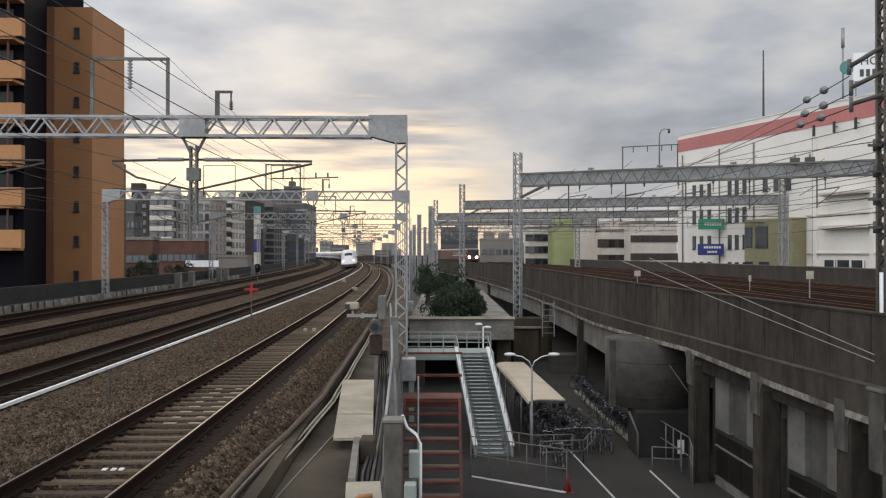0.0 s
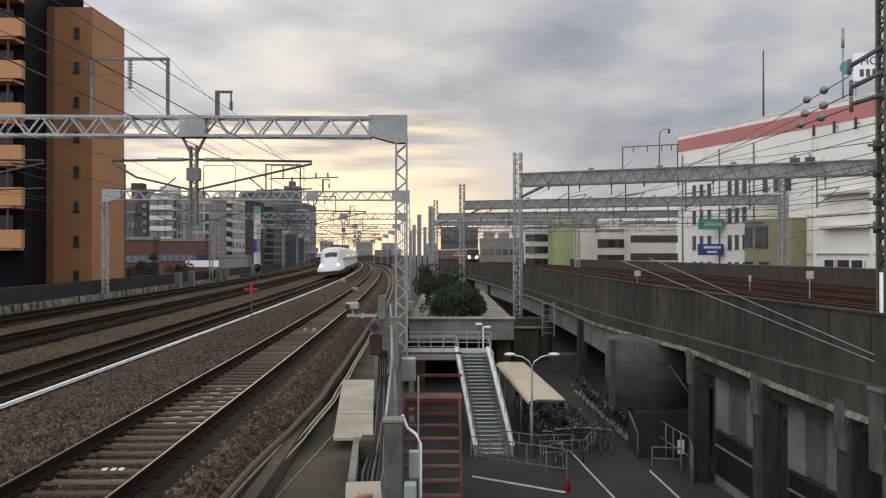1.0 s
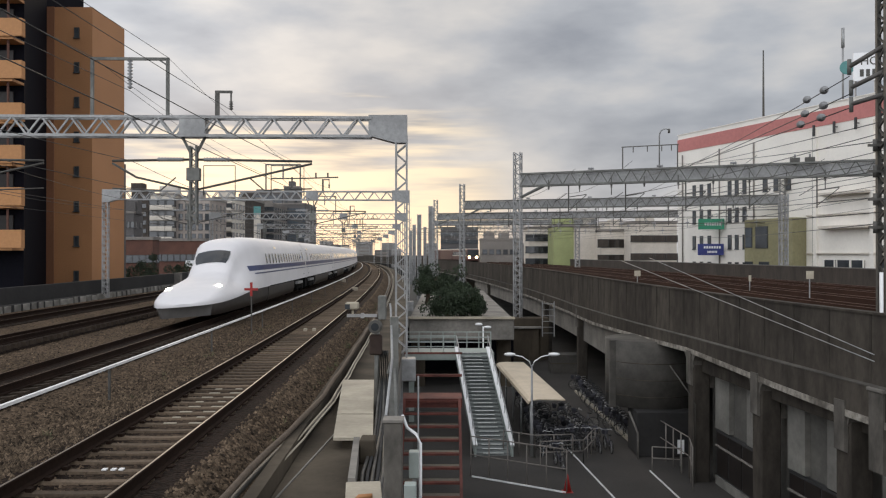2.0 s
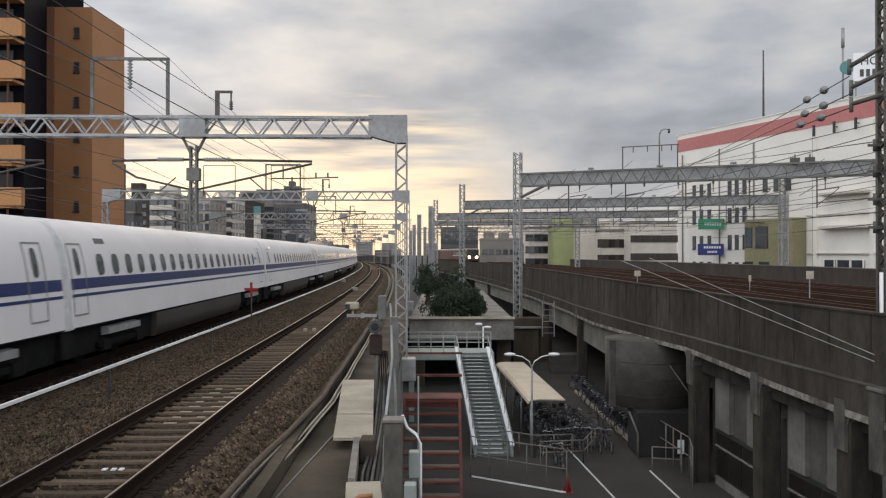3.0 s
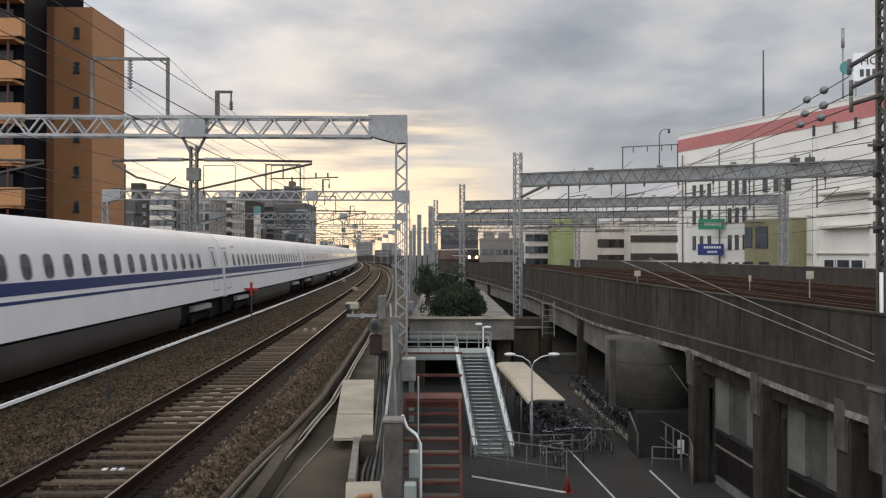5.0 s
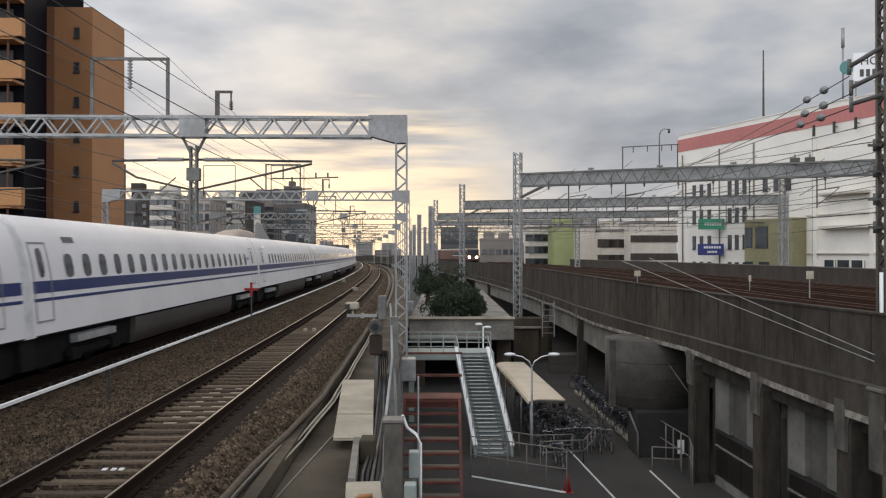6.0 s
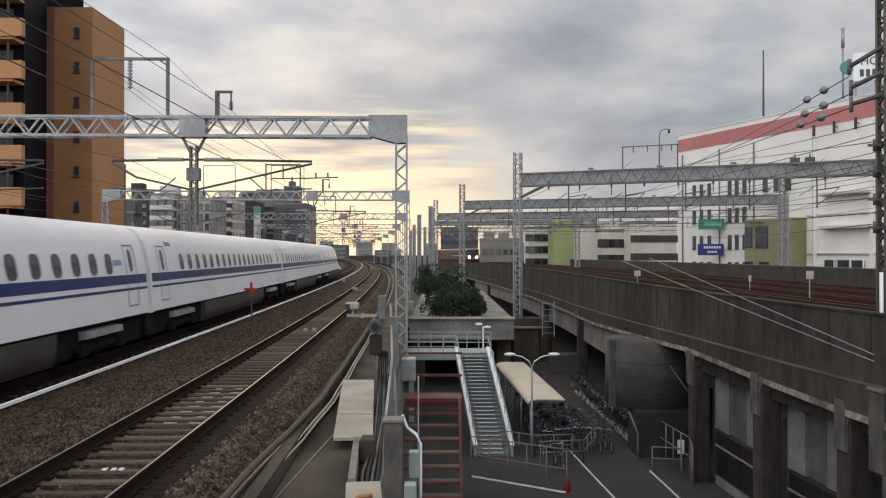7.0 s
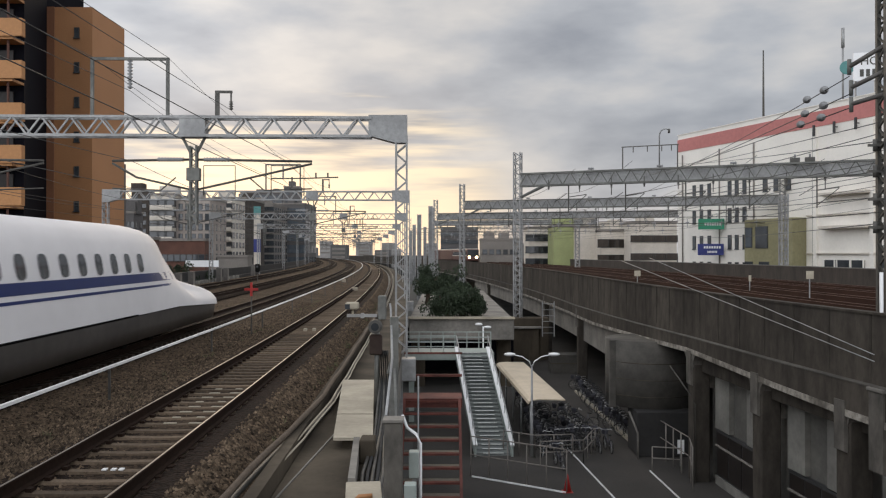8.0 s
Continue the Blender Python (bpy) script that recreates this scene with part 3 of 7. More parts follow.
    for y in (17.6, 23.2, 28.4, 34.9, 62.0, 80.0, 100.0, 130.0, 160.0):
        pier(y)
    a = via(21.5, 0.12)
    m = Matrix.Translation((a.x, a.y, 0)) @ Matrix.Rotation(0.11, 4, "Z")
    p = thing("pole_corbel", m, "streaked concrete corbel carrying the catenary pole", "corbel")
    bm = B()
    sweep(bm, [(-0.3, -0.72), (0.9, -0.72), (0.9, -3.2), (0.1, -2.95), (-0.3, -2.8)], [-0.3, 0.3], lambda y, o, z: Vector((o, y, z)))
    part("bracket", bm, "concrete_streaked", p)
    bm = B()
    box(bm, (0.3, 0, -0.66), (1.3, 0.7, 0.1), bev=0.02)
    part("seat_slab", bm, "concrete", p)
    for x0, x1, Z, top, m_, lab in ((975, 1024, 66.0, -5.2, "concrete_drum", "plain grey concrete pier block under the far span"), (905, 972, 74.0, -2.9, "concrete_dark", "dark stained pier wall under the far span")):
        xa, xb = (x0 - 784) / 1460 * Z, (x1 - 784) / 1460 * Z
        p = thing("pier_block", pose((xa + xb) / 2, Z, GROUND), lab, "pier", "far pier blocks")
        bm = B()
        box(bm, (0, 0.9, (top - GROUND) / 2), (xb - xa, 1.8, top - GROUND), bev=0.04)
        part("shaft", bm, m_, p)
        bm = B()
        box(bm, (0, 0.9, (top - GROUND) * 0.52), (xb - xa + 0.03, 1.83, 0.06))
        part("casting_joint", bm, "concrete_dark", p)
    # drum pier
    p = thing("drum_pier", pose(10.4, 41.5, GROUND), "large round concrete drum pier under the viaduct", "pier")
    bm = B()
    tube(bm, [(0, 0, 2.15), (0, 0, 5.36)], 2.2, 40)
    drum = part("drum", bm, "concrete_drum", p)
    for z in (2.7, 3.5, 4.3):
        bm = B()
        tube(bm, [(0, 0, z), (0, 0, z + 0.03)], 2.204, 40)
        part("casting_ring", bm, "concrete_dark", drum)
    bm = B()
    box(bm, (0.05, -1.65, 1.08), (2.6, 2.1, 2.15), bev=0.05)
    part("foot", bm, "barrier", p, "very dark foot block")
    bm = B()
    box(bm, (-2.05, -0.9, 3.7), (0.35, 0.3, 3.3), bev=0.02)
    part("pilaster", bm, "concrete_drum", p)
    c = thing("drain_pipe", pose(0, 0, 0), "pale drain pipe bent down along the pier", "pipe", "drain pipes")
    bm = B()
    tube(bm, [(9.9, 36.0, -2.0), (10.52, 34.9, -3.15), (10.52, 34.45, -3.4), (10.5, 34.4, GROUND)], 0.032, 8)
    part("pipe", bm, "concrete_drum", c)
    c = thing("drain_pipe", pose(0, 0, 0), "short pale drain pipe beside the pier's foot", "pipe", "drain pipes")
    bm = B()
    tube(bm, [(8.72, 38.7, -4.5), (9.05, 38.6, -5.35), (9.1, 38.55, -5.5), (9.1, 38.55, GROUND)], 0.05, 8)
    part("pipe", bm, "concrete", c)
    # the wall of the shops under the viaduct
    bm = B()
    sweep(bm, rect(1.0, 1.25, GROUND, -1.5), steps(-20, 35.2, 2.0), via)
    tagged(part("infill_wall", bm, "infill_grey"), "grey concrete infill wall below the viaduct", "wall", kind="structure")
    bm = B()
    sweep(bm, rect(9.5, 9.8, GROUND, -1.35), steps(37, 240, 8), via)
    tagged(part("inner_wall", bm, "concrete_dark"), "dark wall under the viaduct", "wall", kind="structure")


make_ground()
make_deck()
make_track("track_far", TRACK_A, 0.0, "sleeper_dark", -3, "far main line track with dull rails on ballast", "railtop_worn")
make_track("track_middle", TRACK_B, RAIL_CANT, "sleeper_dark", -3, "main line track with dark rails on ballast", "railtop_worn")
make_track("track_passing", TRACK_C, RAIL_CANT, "sleeper_dark", -3, "canted main line track with dark rails on ballast", "railtop_worn")
make_track("track_platform", TRACK_D, 0.0, "sleeper", 160, "platform track with worn brown rails on concrete sleepers", "railtop")
make_duct()
make_viaduct()


# ---- line-side steel ----
def make_gantry(s):
    """Portal over the main line, at the station s; local x to the outside, y along the line."""
    g = thing("portal_gantry", arc_pose(s), "grey lattice steel portal gantry carrying overhead wires", "gantry", "main line gantries")
    X1, X0 = -0.72, -22.6
    bm = B()
    lattice(bm, (X1, 0, -0.6), (X1, 0, 6.9), (0.36, 0, 0), (0, 0.36, 0), 0.62, 0.06, 0.035)
    part("post", bm, "steel", g)
    bm = B()
    lattice(bm, (X0, 0, -0.6), (X0, 0, 6.9), (0.36, 0, 0), (0, 0.36, 0), 0.62, 0.06, 0.035)
    part("post", bm, "steel", g)
    bm = B()
    box(bm, (X1 + 0.18, 0, -1.0), (0.62, 0.7, 0.75), bev=0.03)
    box(bm, (X1 - 0.1, 0, -2.4), (0.3, 0.3, 2.2))
    part("footing", bm, "steel", g)
    bm = B()
    lattice(bm, (X0, 0, 7.14), (X1 - 1.0, 0, 7.14), (0, 0, 0.62), (0, 0.45, 0), 0.95, 0.09, 0.055)
    part("beam", bm, "steel", g)
    for xs, d in ((X1, 1), (X0, -1)):
        bm = B()
        for y in (-0.22, 0.22):
            vs = [bm.verts.new((xs + d * x, y, z)) for x, z in ((0.2, 6.8), (0.2, 7.55), (-1.1, 7.55), (-1.1, 6.86), (-0.7, 6.75), (-0.2, 6.62), (0.2, 6.62))]
            bm.faces.new(vs)
        bmesh.ops.bridge_loops(bm, edges=bm.edges[:])
        part("corner_plate", bm, "steel", g)
    for x in (-7.68,):
        bm = B()
        box(bm, (x, 0, 7.15), (0.85, 0.5, 0.72))
        part("splice_plate", bm, "steel", g)
    # drop column with brackets between the tracks
    for x in (-7.68, -16.6):
        bm = B()
        lattice(bm, (x, 0, 3.85), (x, 0, 6.5), (0.2, 0, 0), (0, 0.2, 0), 0.4, 0.055, 0.03)
        for d in (-1, 1):
            bar(bm, (x + d * 0.12, 0, 6.3), (x + d * 0.4, 0, 6.85), 0.08)
        box(bm, (x, 0, 5.55), (0.42, 0.3, 0.42))
        # darker than the posts: the column's backlit shade is put into the colour
        part("drop_column", bm, "steel_weathered", g)
        for d, reach in ((-1, 2.7), (1, 3.95)):
            bm = B()
            tube(bm, [(x + d * 0.15, 0, 6.05), (x + d * reach, 0, 6.0)], 0.045, 6)
            tube(bm, [(x + d * 0.15, 0, 5.05), (x + d * 1.9, 0, 5.45), (x + d * reach, 0, 5.92)], 0.04, 6)
            tube(bm, [(x + d * (reach - 2.1), 0, 5.45), (x + d * (reach - 1.6), 0, 5.02), (x + d * reach, 0, 5.08)], 0.025, 5)
            arm = part("bracket_arm", bm, "steel_dark", g)
            bm = B()
            tube(bm, [(x + d * (0.35 + 0.05 * i), 0, 6.05) for i in range(18)], 0.1, 8, radii=[0.05 if i % 2 else 0.085 for i in range(18)])
            part("insulator", bm, "porcelain", arm, "grey ribbed insulator")
    # feeder frame on top
    bm = B()
    for x in (-11.05, -8.55):
        bar(bm, (x, 0, 7.45), (x, 0, 9.4), 0.1)
    bar(bm, (-11.1, 0, 9.42), (-8.5, 0, 9.42), 0.09)
    bar(bm, (-8.55, 0, 9.2), (-8.85, 0, 9.4), 0.05)
    part("feeder_frame", bm, "steel_weathered", g)
    bm = B()
    tube(bm, [(-9.8, 0, 9.35 - 0.055 * i) for i in range(18)], 0.1, 8, radii=[0.03 if i % 2 else 0.1 for i in range(18)])
    part("insulator_string", bm, "porcelain", g, "hanging string of ribbed insulators")
    bm = B()
    bar(bm, (-6.9, 0, 7.45), (-6.9, 0, 8.3), 0.13)
    bar(bm, (-6.97, 0, 8.33), (-6.4, 0, 8.33), 0.08)
    bar(bm, (-6.44, 0, 8.3), (-6.44, 0, 7.95), 0.05)
    tube(bm, [(-6.44, 0, 8.0 - 0.04 * i) for i in range(8)], 0.1, 6, radii=[0.03 if i % 2 else 0.08 for i in range(8)])
    part("feeder_bracket", bm, "steel_dark", g)
    # droppers and registration arm below the right-hand bracket
    for x0, x1, z in ((-7.35, -6.3, 5.85), (-5.1, -4.0, 5.85)):
        bm = B()
        tube(bm, [(x0, 0, z - 1.0), (x0, 0, z), (x1, 0, z), (x1, 0, z - 1.0)], 0.018, 6)
        part("dropper_frame", bm, "steel_dark", g)
    bm = B()
    tube(bm, [(-5.1, 0, 5.42), (-4.0, 0, 5.43), (-2.85, 0, 5.47)], 0.024, 6)
    arm = part("registration_arm", bm, "steel_dark", g)
    for x in (-4.4, -3.6, -3.2):
        bm = B()
        bar(bm, (x, 0, 5.47), (x, 0, 5.1 if x < -4 else 5.62), 0.05)
        part("clip", bm, "steel_dark", arm)
    return g


GANTRY_S = [27.9, 61.0, 95.0, 130.0, 166.0, 203.0, 240.0, 280.0]
for s in GANTRY_S:
    make_gantry(s)


def wire(name, pts, r, label, group, sag=0.0, m="wire"):
    """A wire hung from point to point."""
    path = []
    for a, b in zip(pts, pts[1:]):
        for i in range(10):
            t = i / 10
            p = Vector(a).lerp(Vector(b), t)
            p.z -= 4 * sag * t * (1 - t)
            path.append(p)
    path.append(Vector(pts[-1]))
    bm = B()
    tube(bm, path, r, 4)
    return tagged(part(name, bm, m), label, "wire", group)


S_W = [-30] + GANTRY_S + [330]
for off in (TRACK_A, TRACK_B, TRACK_C, TRACK_D):
    wire("contact_wire", [arc(s, off + (0.2 if i % 2 else -0.2), 5.05) for i, s in enumerate(S_W)], 0.009, "thin copper contact wire over the track", "overhead wires")
    wire("messenger_wire", [arc(s, off, 6.0) for s in S_W], 0.010, "sagging messenger wire over the track", "overhead wires", 0.45)
for off, z in ((-9.8, 8.35), (-6.44, 7.72), (-8.55, 9.48), (-11.05, 9.48)):
    wire("feeder_wire", [arc(s, off, z) for s in S_W], 0.010, "black feeder wire strung along the gantries", "feeder wires", 0.5)


def make_side_gantry(x0, y0, x1, y1, zt, ztop, zbase):
    g = thing("yard_gantry", pose(x0, y0, 0, 0, 0, math.degrees(math.atan2(y1 - y0, x1 - x0))), "long grey lattice gantry across the second viaduct", "gantry", "yard gantries")
    Lg = math.hypot(x1 - x0, y1 - y0)
    bm = B()
    lattice(bm, (0, 0, zbase), (0, 0, ztop), (0.6, 0, 0), (0, 0.6, 0), 0.9, 0.1, 0.06)
    part("post", bm, "steel", g)
    bm = B()
    lattice(bm, (Lg, 0, zbase), (Lg, 0, ztop), (0.6, 0, 0), (0, 0.6, 0), 0.9, 0.1, 0.06)
    part("post", bm, "steel_weathered", g)
    bm = B()
    lattice(bm, (0.3, 0, zt - 0.55), (Lg, 0, zt - 0.55), (0, 0, 1.1), (0, 0.7, 0), 1.35, 0.14, 0.08)
    part("beam", bm, "steel_weathered", g)
    bm = B()
    if y0 < 200:
        box(bm, (Lg / 2 + 0.15, 0.30, zt - 0.55), (Lg - 0.4, 0.012, 0.92))
        part("web_plate", bm, "steel", g, "grey rear web of the beam")
        bm = B()
    for y in (-0.3, 0.3):
        bar(bm, (0.3, y, zt - 2.1), (2.4, y, zt - 1.15), 0.13)
    part("knee_brace", bm, "steel_weathered", g)
    for k in range(5):
        x = Lg * (0.16 + 0.17 * k)
        bm = B()
        bar(bm, (x, 0, zt - 1.1), (x, 0, zt - 3.6), 0.1)
        tube(bm, [(x, 0, zt - 2.2), (x + 1.6, 0, zt - 2.0)], 0.04, 6)
        tube(bm, [(x, 0, zt - 3.4), (x + 1.6, 0, zt - 2.05)], 0.035, 6)
        tube(bm, [(x - 0.2, 0, zt - 1.9), (x - 1.3, 0, zt - 2.6)], 0.03, 6)
        part("bracket_arm", bm, "steel_dark", g)
    for k in range(9):
        x = Lg * (0.10 + 0.095 * k)
        bm = B()
        bar(bm, (x, -0.2, zt - 0.6), (x, -0.2, zt - 1.5 - 0.3 * (k % 3)), 0.07)
        tube(bm, [(x, -0.2, zt - 1.1 - 0.06 * i) for i in range(7)], 0.1, 8, radii=[0.05 if i % 2 else 0.12 for i in range(7)])
        part("hanger", bm, "steel_dark", g, "short hanger with a ribbed insulator")
    if y0 > 100:
        for j, dz in enumerate((1.7, 2.5, 3.3)):
            bm = B()
            tube(bm, [(0.4, -0.1, zt - dz), (Lg - 0.4, -0.1, zt - dz - 0.1)], 0.05, 6)
            span = part("cross_span", bm, "steel_dark", g, "dark cross-span cable below the beam")
            for k in range(9):
                x = Lg * (0.06 + 0.1 * k + 0.03 * j)
                bm = B()
                tube(bm, [(x + 0.07 * i, -0.1, zt - dz) for i in range(8)], 0.1, 6, radii=[0.06 if i % 2 else 0.15 for i in range(8)])
                bar(bm, (x + 0.25, -0.1, zt - dz + 0.5), (x + 0.25, -0.1, zt - dz - 0.6), 0.06)
                part("insulator", bm, "porcelain", span)
    for k in range(3):
        x = Lg * (0.22 + 0.2 * k)
        bm = B()
        tube(bm, [(x + 0.07 * i, 0, zt + 0.25) for i in range(8)], 0.1, 8, radii=[0.05 if i % 2 else 0.14 for i in range(8)])
        bar(bm, (x + 0.25, 0, zt), (x + 0.25, 0, zt + 0.2), 0.06)
        part("insulator", bm, "porcelain", g, "dark ribbed insulator")
    return g


SIDE = [(6.8, 75.0, 34.0, 63.5, 10.1, 12.1, -3.7), (2.65, 114.0, 41.9, 101.7, 10.1, 12.5, -3.5), (-1.3, 149.0, 40.0, 138.0, 10.1, 12.6, -3.5),
        (-2.6, 190.0, 34.0, 182.0, 10.4, 13.5, -3.5), (-10.0, 250.0, 24.0, 250.0, 10.4, 13.5, -3.5)]
for a in SIDE:
    make_side_gantry(*a)
for k in range(5):
    t = 0.17 + 0.17 * k
    tr = [Vector((a[0] + (a[2] - a[0]) * t, a[1] + (a[3] - a[1]) * t, 0)) for a in SIDE]
    near = tr[0] + (tr[0] - tr[1]) * 1.6
    pts = [near] + tr
    wire("contact_wire", [p + Vector((1.5, 0, 6.1)) for p in pts], 0.014, "thin contact wire over the second viaduct", "yard wires")
    wire("messenger_wire", [p + Vector((1.5, 0, 7.6)) for p in pts], 0.016, "sagging messenger wire over the second viaduct", "yard wires", 0.6)
    wire("feeder_wire", [p + Vector((0.3, 0, 10.4 + 0.5 * (k % 2))) for p in tr], 0.02, "black feeder wire over the second viaduct", "yard wires", 0.8)


# ---- the bullet train ----
TRAIN_V, NOSE_AT_START = 67.3, 168.75
CAR, N_CARS = 25.0, 16
HALF = [(0.0, 3.75), (0.45, 3.74), (0.90, 3.69), (1.22, 3.57), (1.44, 3.36), (1.57, 3.07), (1.64, 2.7), (1.68, 2.35), (1.69, 1.9), (1.69, 1.4), (1.68, 1.0)]
SKIRT = [(1.64, 0.97), (1.62, 0.6), (1.5, 0.22)]


def side_x(z):
    for (xa, za), (xb, zb) in zip(HALF, HALF[1:]):
        if zb <= z <= za:
            return xa + (xb - xa) * (z - za) / (zb - za)
    return 1.68


def on_train(u, x, z):
    """Place in the train's own space: u metres behind the nose, x to the outside of the curve, z above the rail, leaning with the cant."""
    xx, zz = x * math.cos(CANT) - z * math.sin(CANT), z * math.cos(CANT) + x * math.sin(CANT)
    return arc(u, TRACK_C + xx, zz) - arc(0, TRACK_C, 0)


def loft(bm, rings, cap0=True, cap1=True, smooth=True):
    n = len(rings[0])
    vs = [[bm.verts.new(p) for p in r] for r in rings]
    for a, b in zip(vs, vs[1:]):
        for k in range(n - 1):
            f = bm.faces.new((a[k], b[k], b[k + 1], a[k + 1]))
            f.smooth = smooth
    if cap0:
        bm.faces.new([bm.verts.new(p) for p in rings[0]])
    if cap1:
        bm.faces.new([bm.verts.new(p) for p in rings[-1][::-1]])
    return bm


def chin(d):
    """Lower edge of the white body, d metres behind the tip."""
    return 1.0 - 0.30 * max(0.0, 1 - d / 7.0)


def body_ring(u, sx=1.0, top=3.75, canopy=None, low=1.0):
    """One cross-section of the body; sx scales the width, top lowers the roof."""
    pts = []
    for x, z in HALF:
        k = (z - 1.0) / (3.75 - 1.0)
        zz = low + k * (top - low)
        xx = x * sx
        if canopy:
            xx *= 1 - canopy * min(1.0, max(0.0, (k - 0.12) / 0.5)) ** 1.2
        pts.append((xx, zz))
    full = [(-x, z) for x, z in pts[:0:-1]] + pts
    return [on_train(u, x, z) for x, z in full]


def skirt_ring(u, sx=1.0, low=0.25, high=1.0):
    s = [(x * sx, min(max(z, low), high - 0.01)) for x, z in SKIRT]
    full = [(-x, z) for x, z in s] + [(x, z) for x, z in s[::-1]]
    return [on_train(u, x, z) for x, z in full]


# distance behind the tip, width, roof height, narrowing of the cab above the shoulders
NOSE = [(0.0, 0.20, 0.82, 0), (0.12, 0.50, 0.93, 0), (0.4, 0.70, 1.06, 0), (0.9, 0.84, 1.22, 0.02), (1.6, 0.92, 1.41, 0.05), (2.5, 0.965, 1.60, 0.12), (3.5, 0.98, 1.77, 0.22), (4.3, 0.98, 1.92, 0.30),
        (4.8, 0.985, 2.08, 0.35), (5.25, 0.99, 2.42, 0.34), (5.75, 0.99, 2.78, 0.35), (6.3, 0.995, 3.08, 0.33), (7.0, 1.0, 3.42, 0.26), (7.9, 1.0, 3.62, 0.14), (9.0, 1.0, 3.71, 0.05), (10.0, 1.0, 3.74, 0.0), (11.0, 1.0, 3.75, 0.0)]


TOTAL = 27.35 * 2 + CAR * (N_CARS - 2)


def skin_x(u, z):
    """Half width of the body at u and the height z, nose taper included."""
    d = min(u, TOTAL - u)
    if d >= 11.0:
        return side_x(z)
    i = max(k for k in range(len(NOSE) - 1) if NOSE[k][0] <= max(d, 0.0))
    a, b = NOSE[i], NOSE[i + 1]
    t = (d - a[0]) / (b[0] - a[0])
    sx, top, cn = (a[k] + (b[k] - a[k]) * t for k in (1, 2, 3))
    low = chin(d)
    k = max(0.0, min(1.0, (z - low) / (top - low)))
    return side_x(1.0 + k * 2.75) * sx * (1 - cn * min(1.0, max(0.0, (k - 0.12) / 0.5)) ** 1.2)


def strip(bm, u0, u1, z0, z1, side, proud, n=None):
    n = n or max(1, round((u1 - u0) / (3 if u0 > 11 and u1 < TOTAL - 11 else 0.6)))
    vs = []
    for i in range(n + 1):
        u = u0 + (u1 - u0) * i / n
        nz = max(2, math.ceil((z1 - z0) / 0.15))
        vs.append([bm.verts.new(on_train(u, side * (skin_x(u, z) + proud), z)) for z in [z0 + (z1 - z0) * j / nz for j in range(nz + 1)]])
    for a, b in zip(vs, vs[1:]):
        for k in range(len(a) - 1):
            q = (a[k], a[k + 1], b[k + 1], b[k])
            bm.faces.new(q if side > 0 else q[::-1])


def oval(bm, u, z, w, h, side, proud, n=12):
    vs = []
    for k in range(n):
        a = 2 * math.pi * k / n
        c, s = math.cos(a), math.sin(a)
        e = 0.62
        du = w / 2 * math.copysign(abs(c) ** e, c)
        dz = h / 2 * math.copysign(abs(s) ** e, s)
        vs.append(bm.verts.new(on_train(u + du, side * (skin_x(u + du, z + dz) + proud), z + dz)))
    mid = bm.verts.new(on_train(u, side * (skin_x(u, z) + proud), z))
    for k in range(n):
        q = (mid, vs[k], vs[(k + 1) % n])
        bm.faces.new(q if side < 0 else q[::-1])


def roof_gear(car, u0):
    """Current collector between two sound plates, behind a low insulator cover."""
    rings = []
    for d, h, w in ((0.0, 0.02, 0.55), (0.8, 0.12, 0.66), (1.6, 0.28, 0.74), (2.5, 0.49, 0.78), (3.3, 0.58, 0.8), (4.4, 0.56, 0.8), (5.6, 0.48, 0.78), (6.0, 0.30, 0.74)):
        rings.append([on_train(u0 + d, x * w, 3.62 + (0.10 + 0.8 * h) * z) for x, z in ((-1.1, 0), (-1.0, 0.5), (-0.86, 0.86), (-0.5, 1.0), (0, 1.03), (0.5, 1.0), (0.86, 0.86), (1.0, 0.5), (1.1, 0))])
    bm = B()
    loft(bm, rings)
    part("insulator_cover", bm, "cover", car, "low cream insulator cover on the roof")
    outline = ((5.2, 3.6), (5.28, 3.95), (5.5, 4.3), (5.85, 4.54), (6.4, 4.66), (7.1, 4.62), (7.9, 4.42), (8.7, 4.1), (9.5, 3.78), (9.9, 3.6))
    for x in (-0.88, 0.88):
        bm = B()
        va, vb = [[bm.verts.new(on_train(u0 + d, x + o - 0.10 * (z - 3.6) * (1 if x > 0 else -1), z)) for d, z in outline] for o in (-0.03, 0.03)]
        bm.faces.new(va)
        bm.faces.new(vb[::-1])
        for k in range(len(outline)):
            j = (k + 1) % len(outline)
            bm.faces.new((va[k], vb[k], vb[j], va[j]))
        part("sound_plate", bm, "fin", car, "tall grey curved sound plate on the roof")
    bm = B()
    tube(bm, [on_train(u0 + 6.6, 0, 3.7), on_train(u0 + 7.4, 0, 4.35)], 0.06, 8)
    tube(bm, [on_train(u0 + 7.4, 0, 4.35), on_train(u0 + 5.6, 0, 4.86)], 0.045, 8)
    arm = part("collector_arm", bm, "steel_dark", car, "folded dark current collector arm")
    bm = B()
    for d in (5.45, 5.75):
        tube(bm, [on_train(u0 + d, x, z) for x, z in ((-0.6, 4.80), (-0.42, 4.90), (0.42, 4.90), (0.6, 4.80))], 0.035, 6)
    part("collector_head", bm, "wire", arm, "dark contact strips")


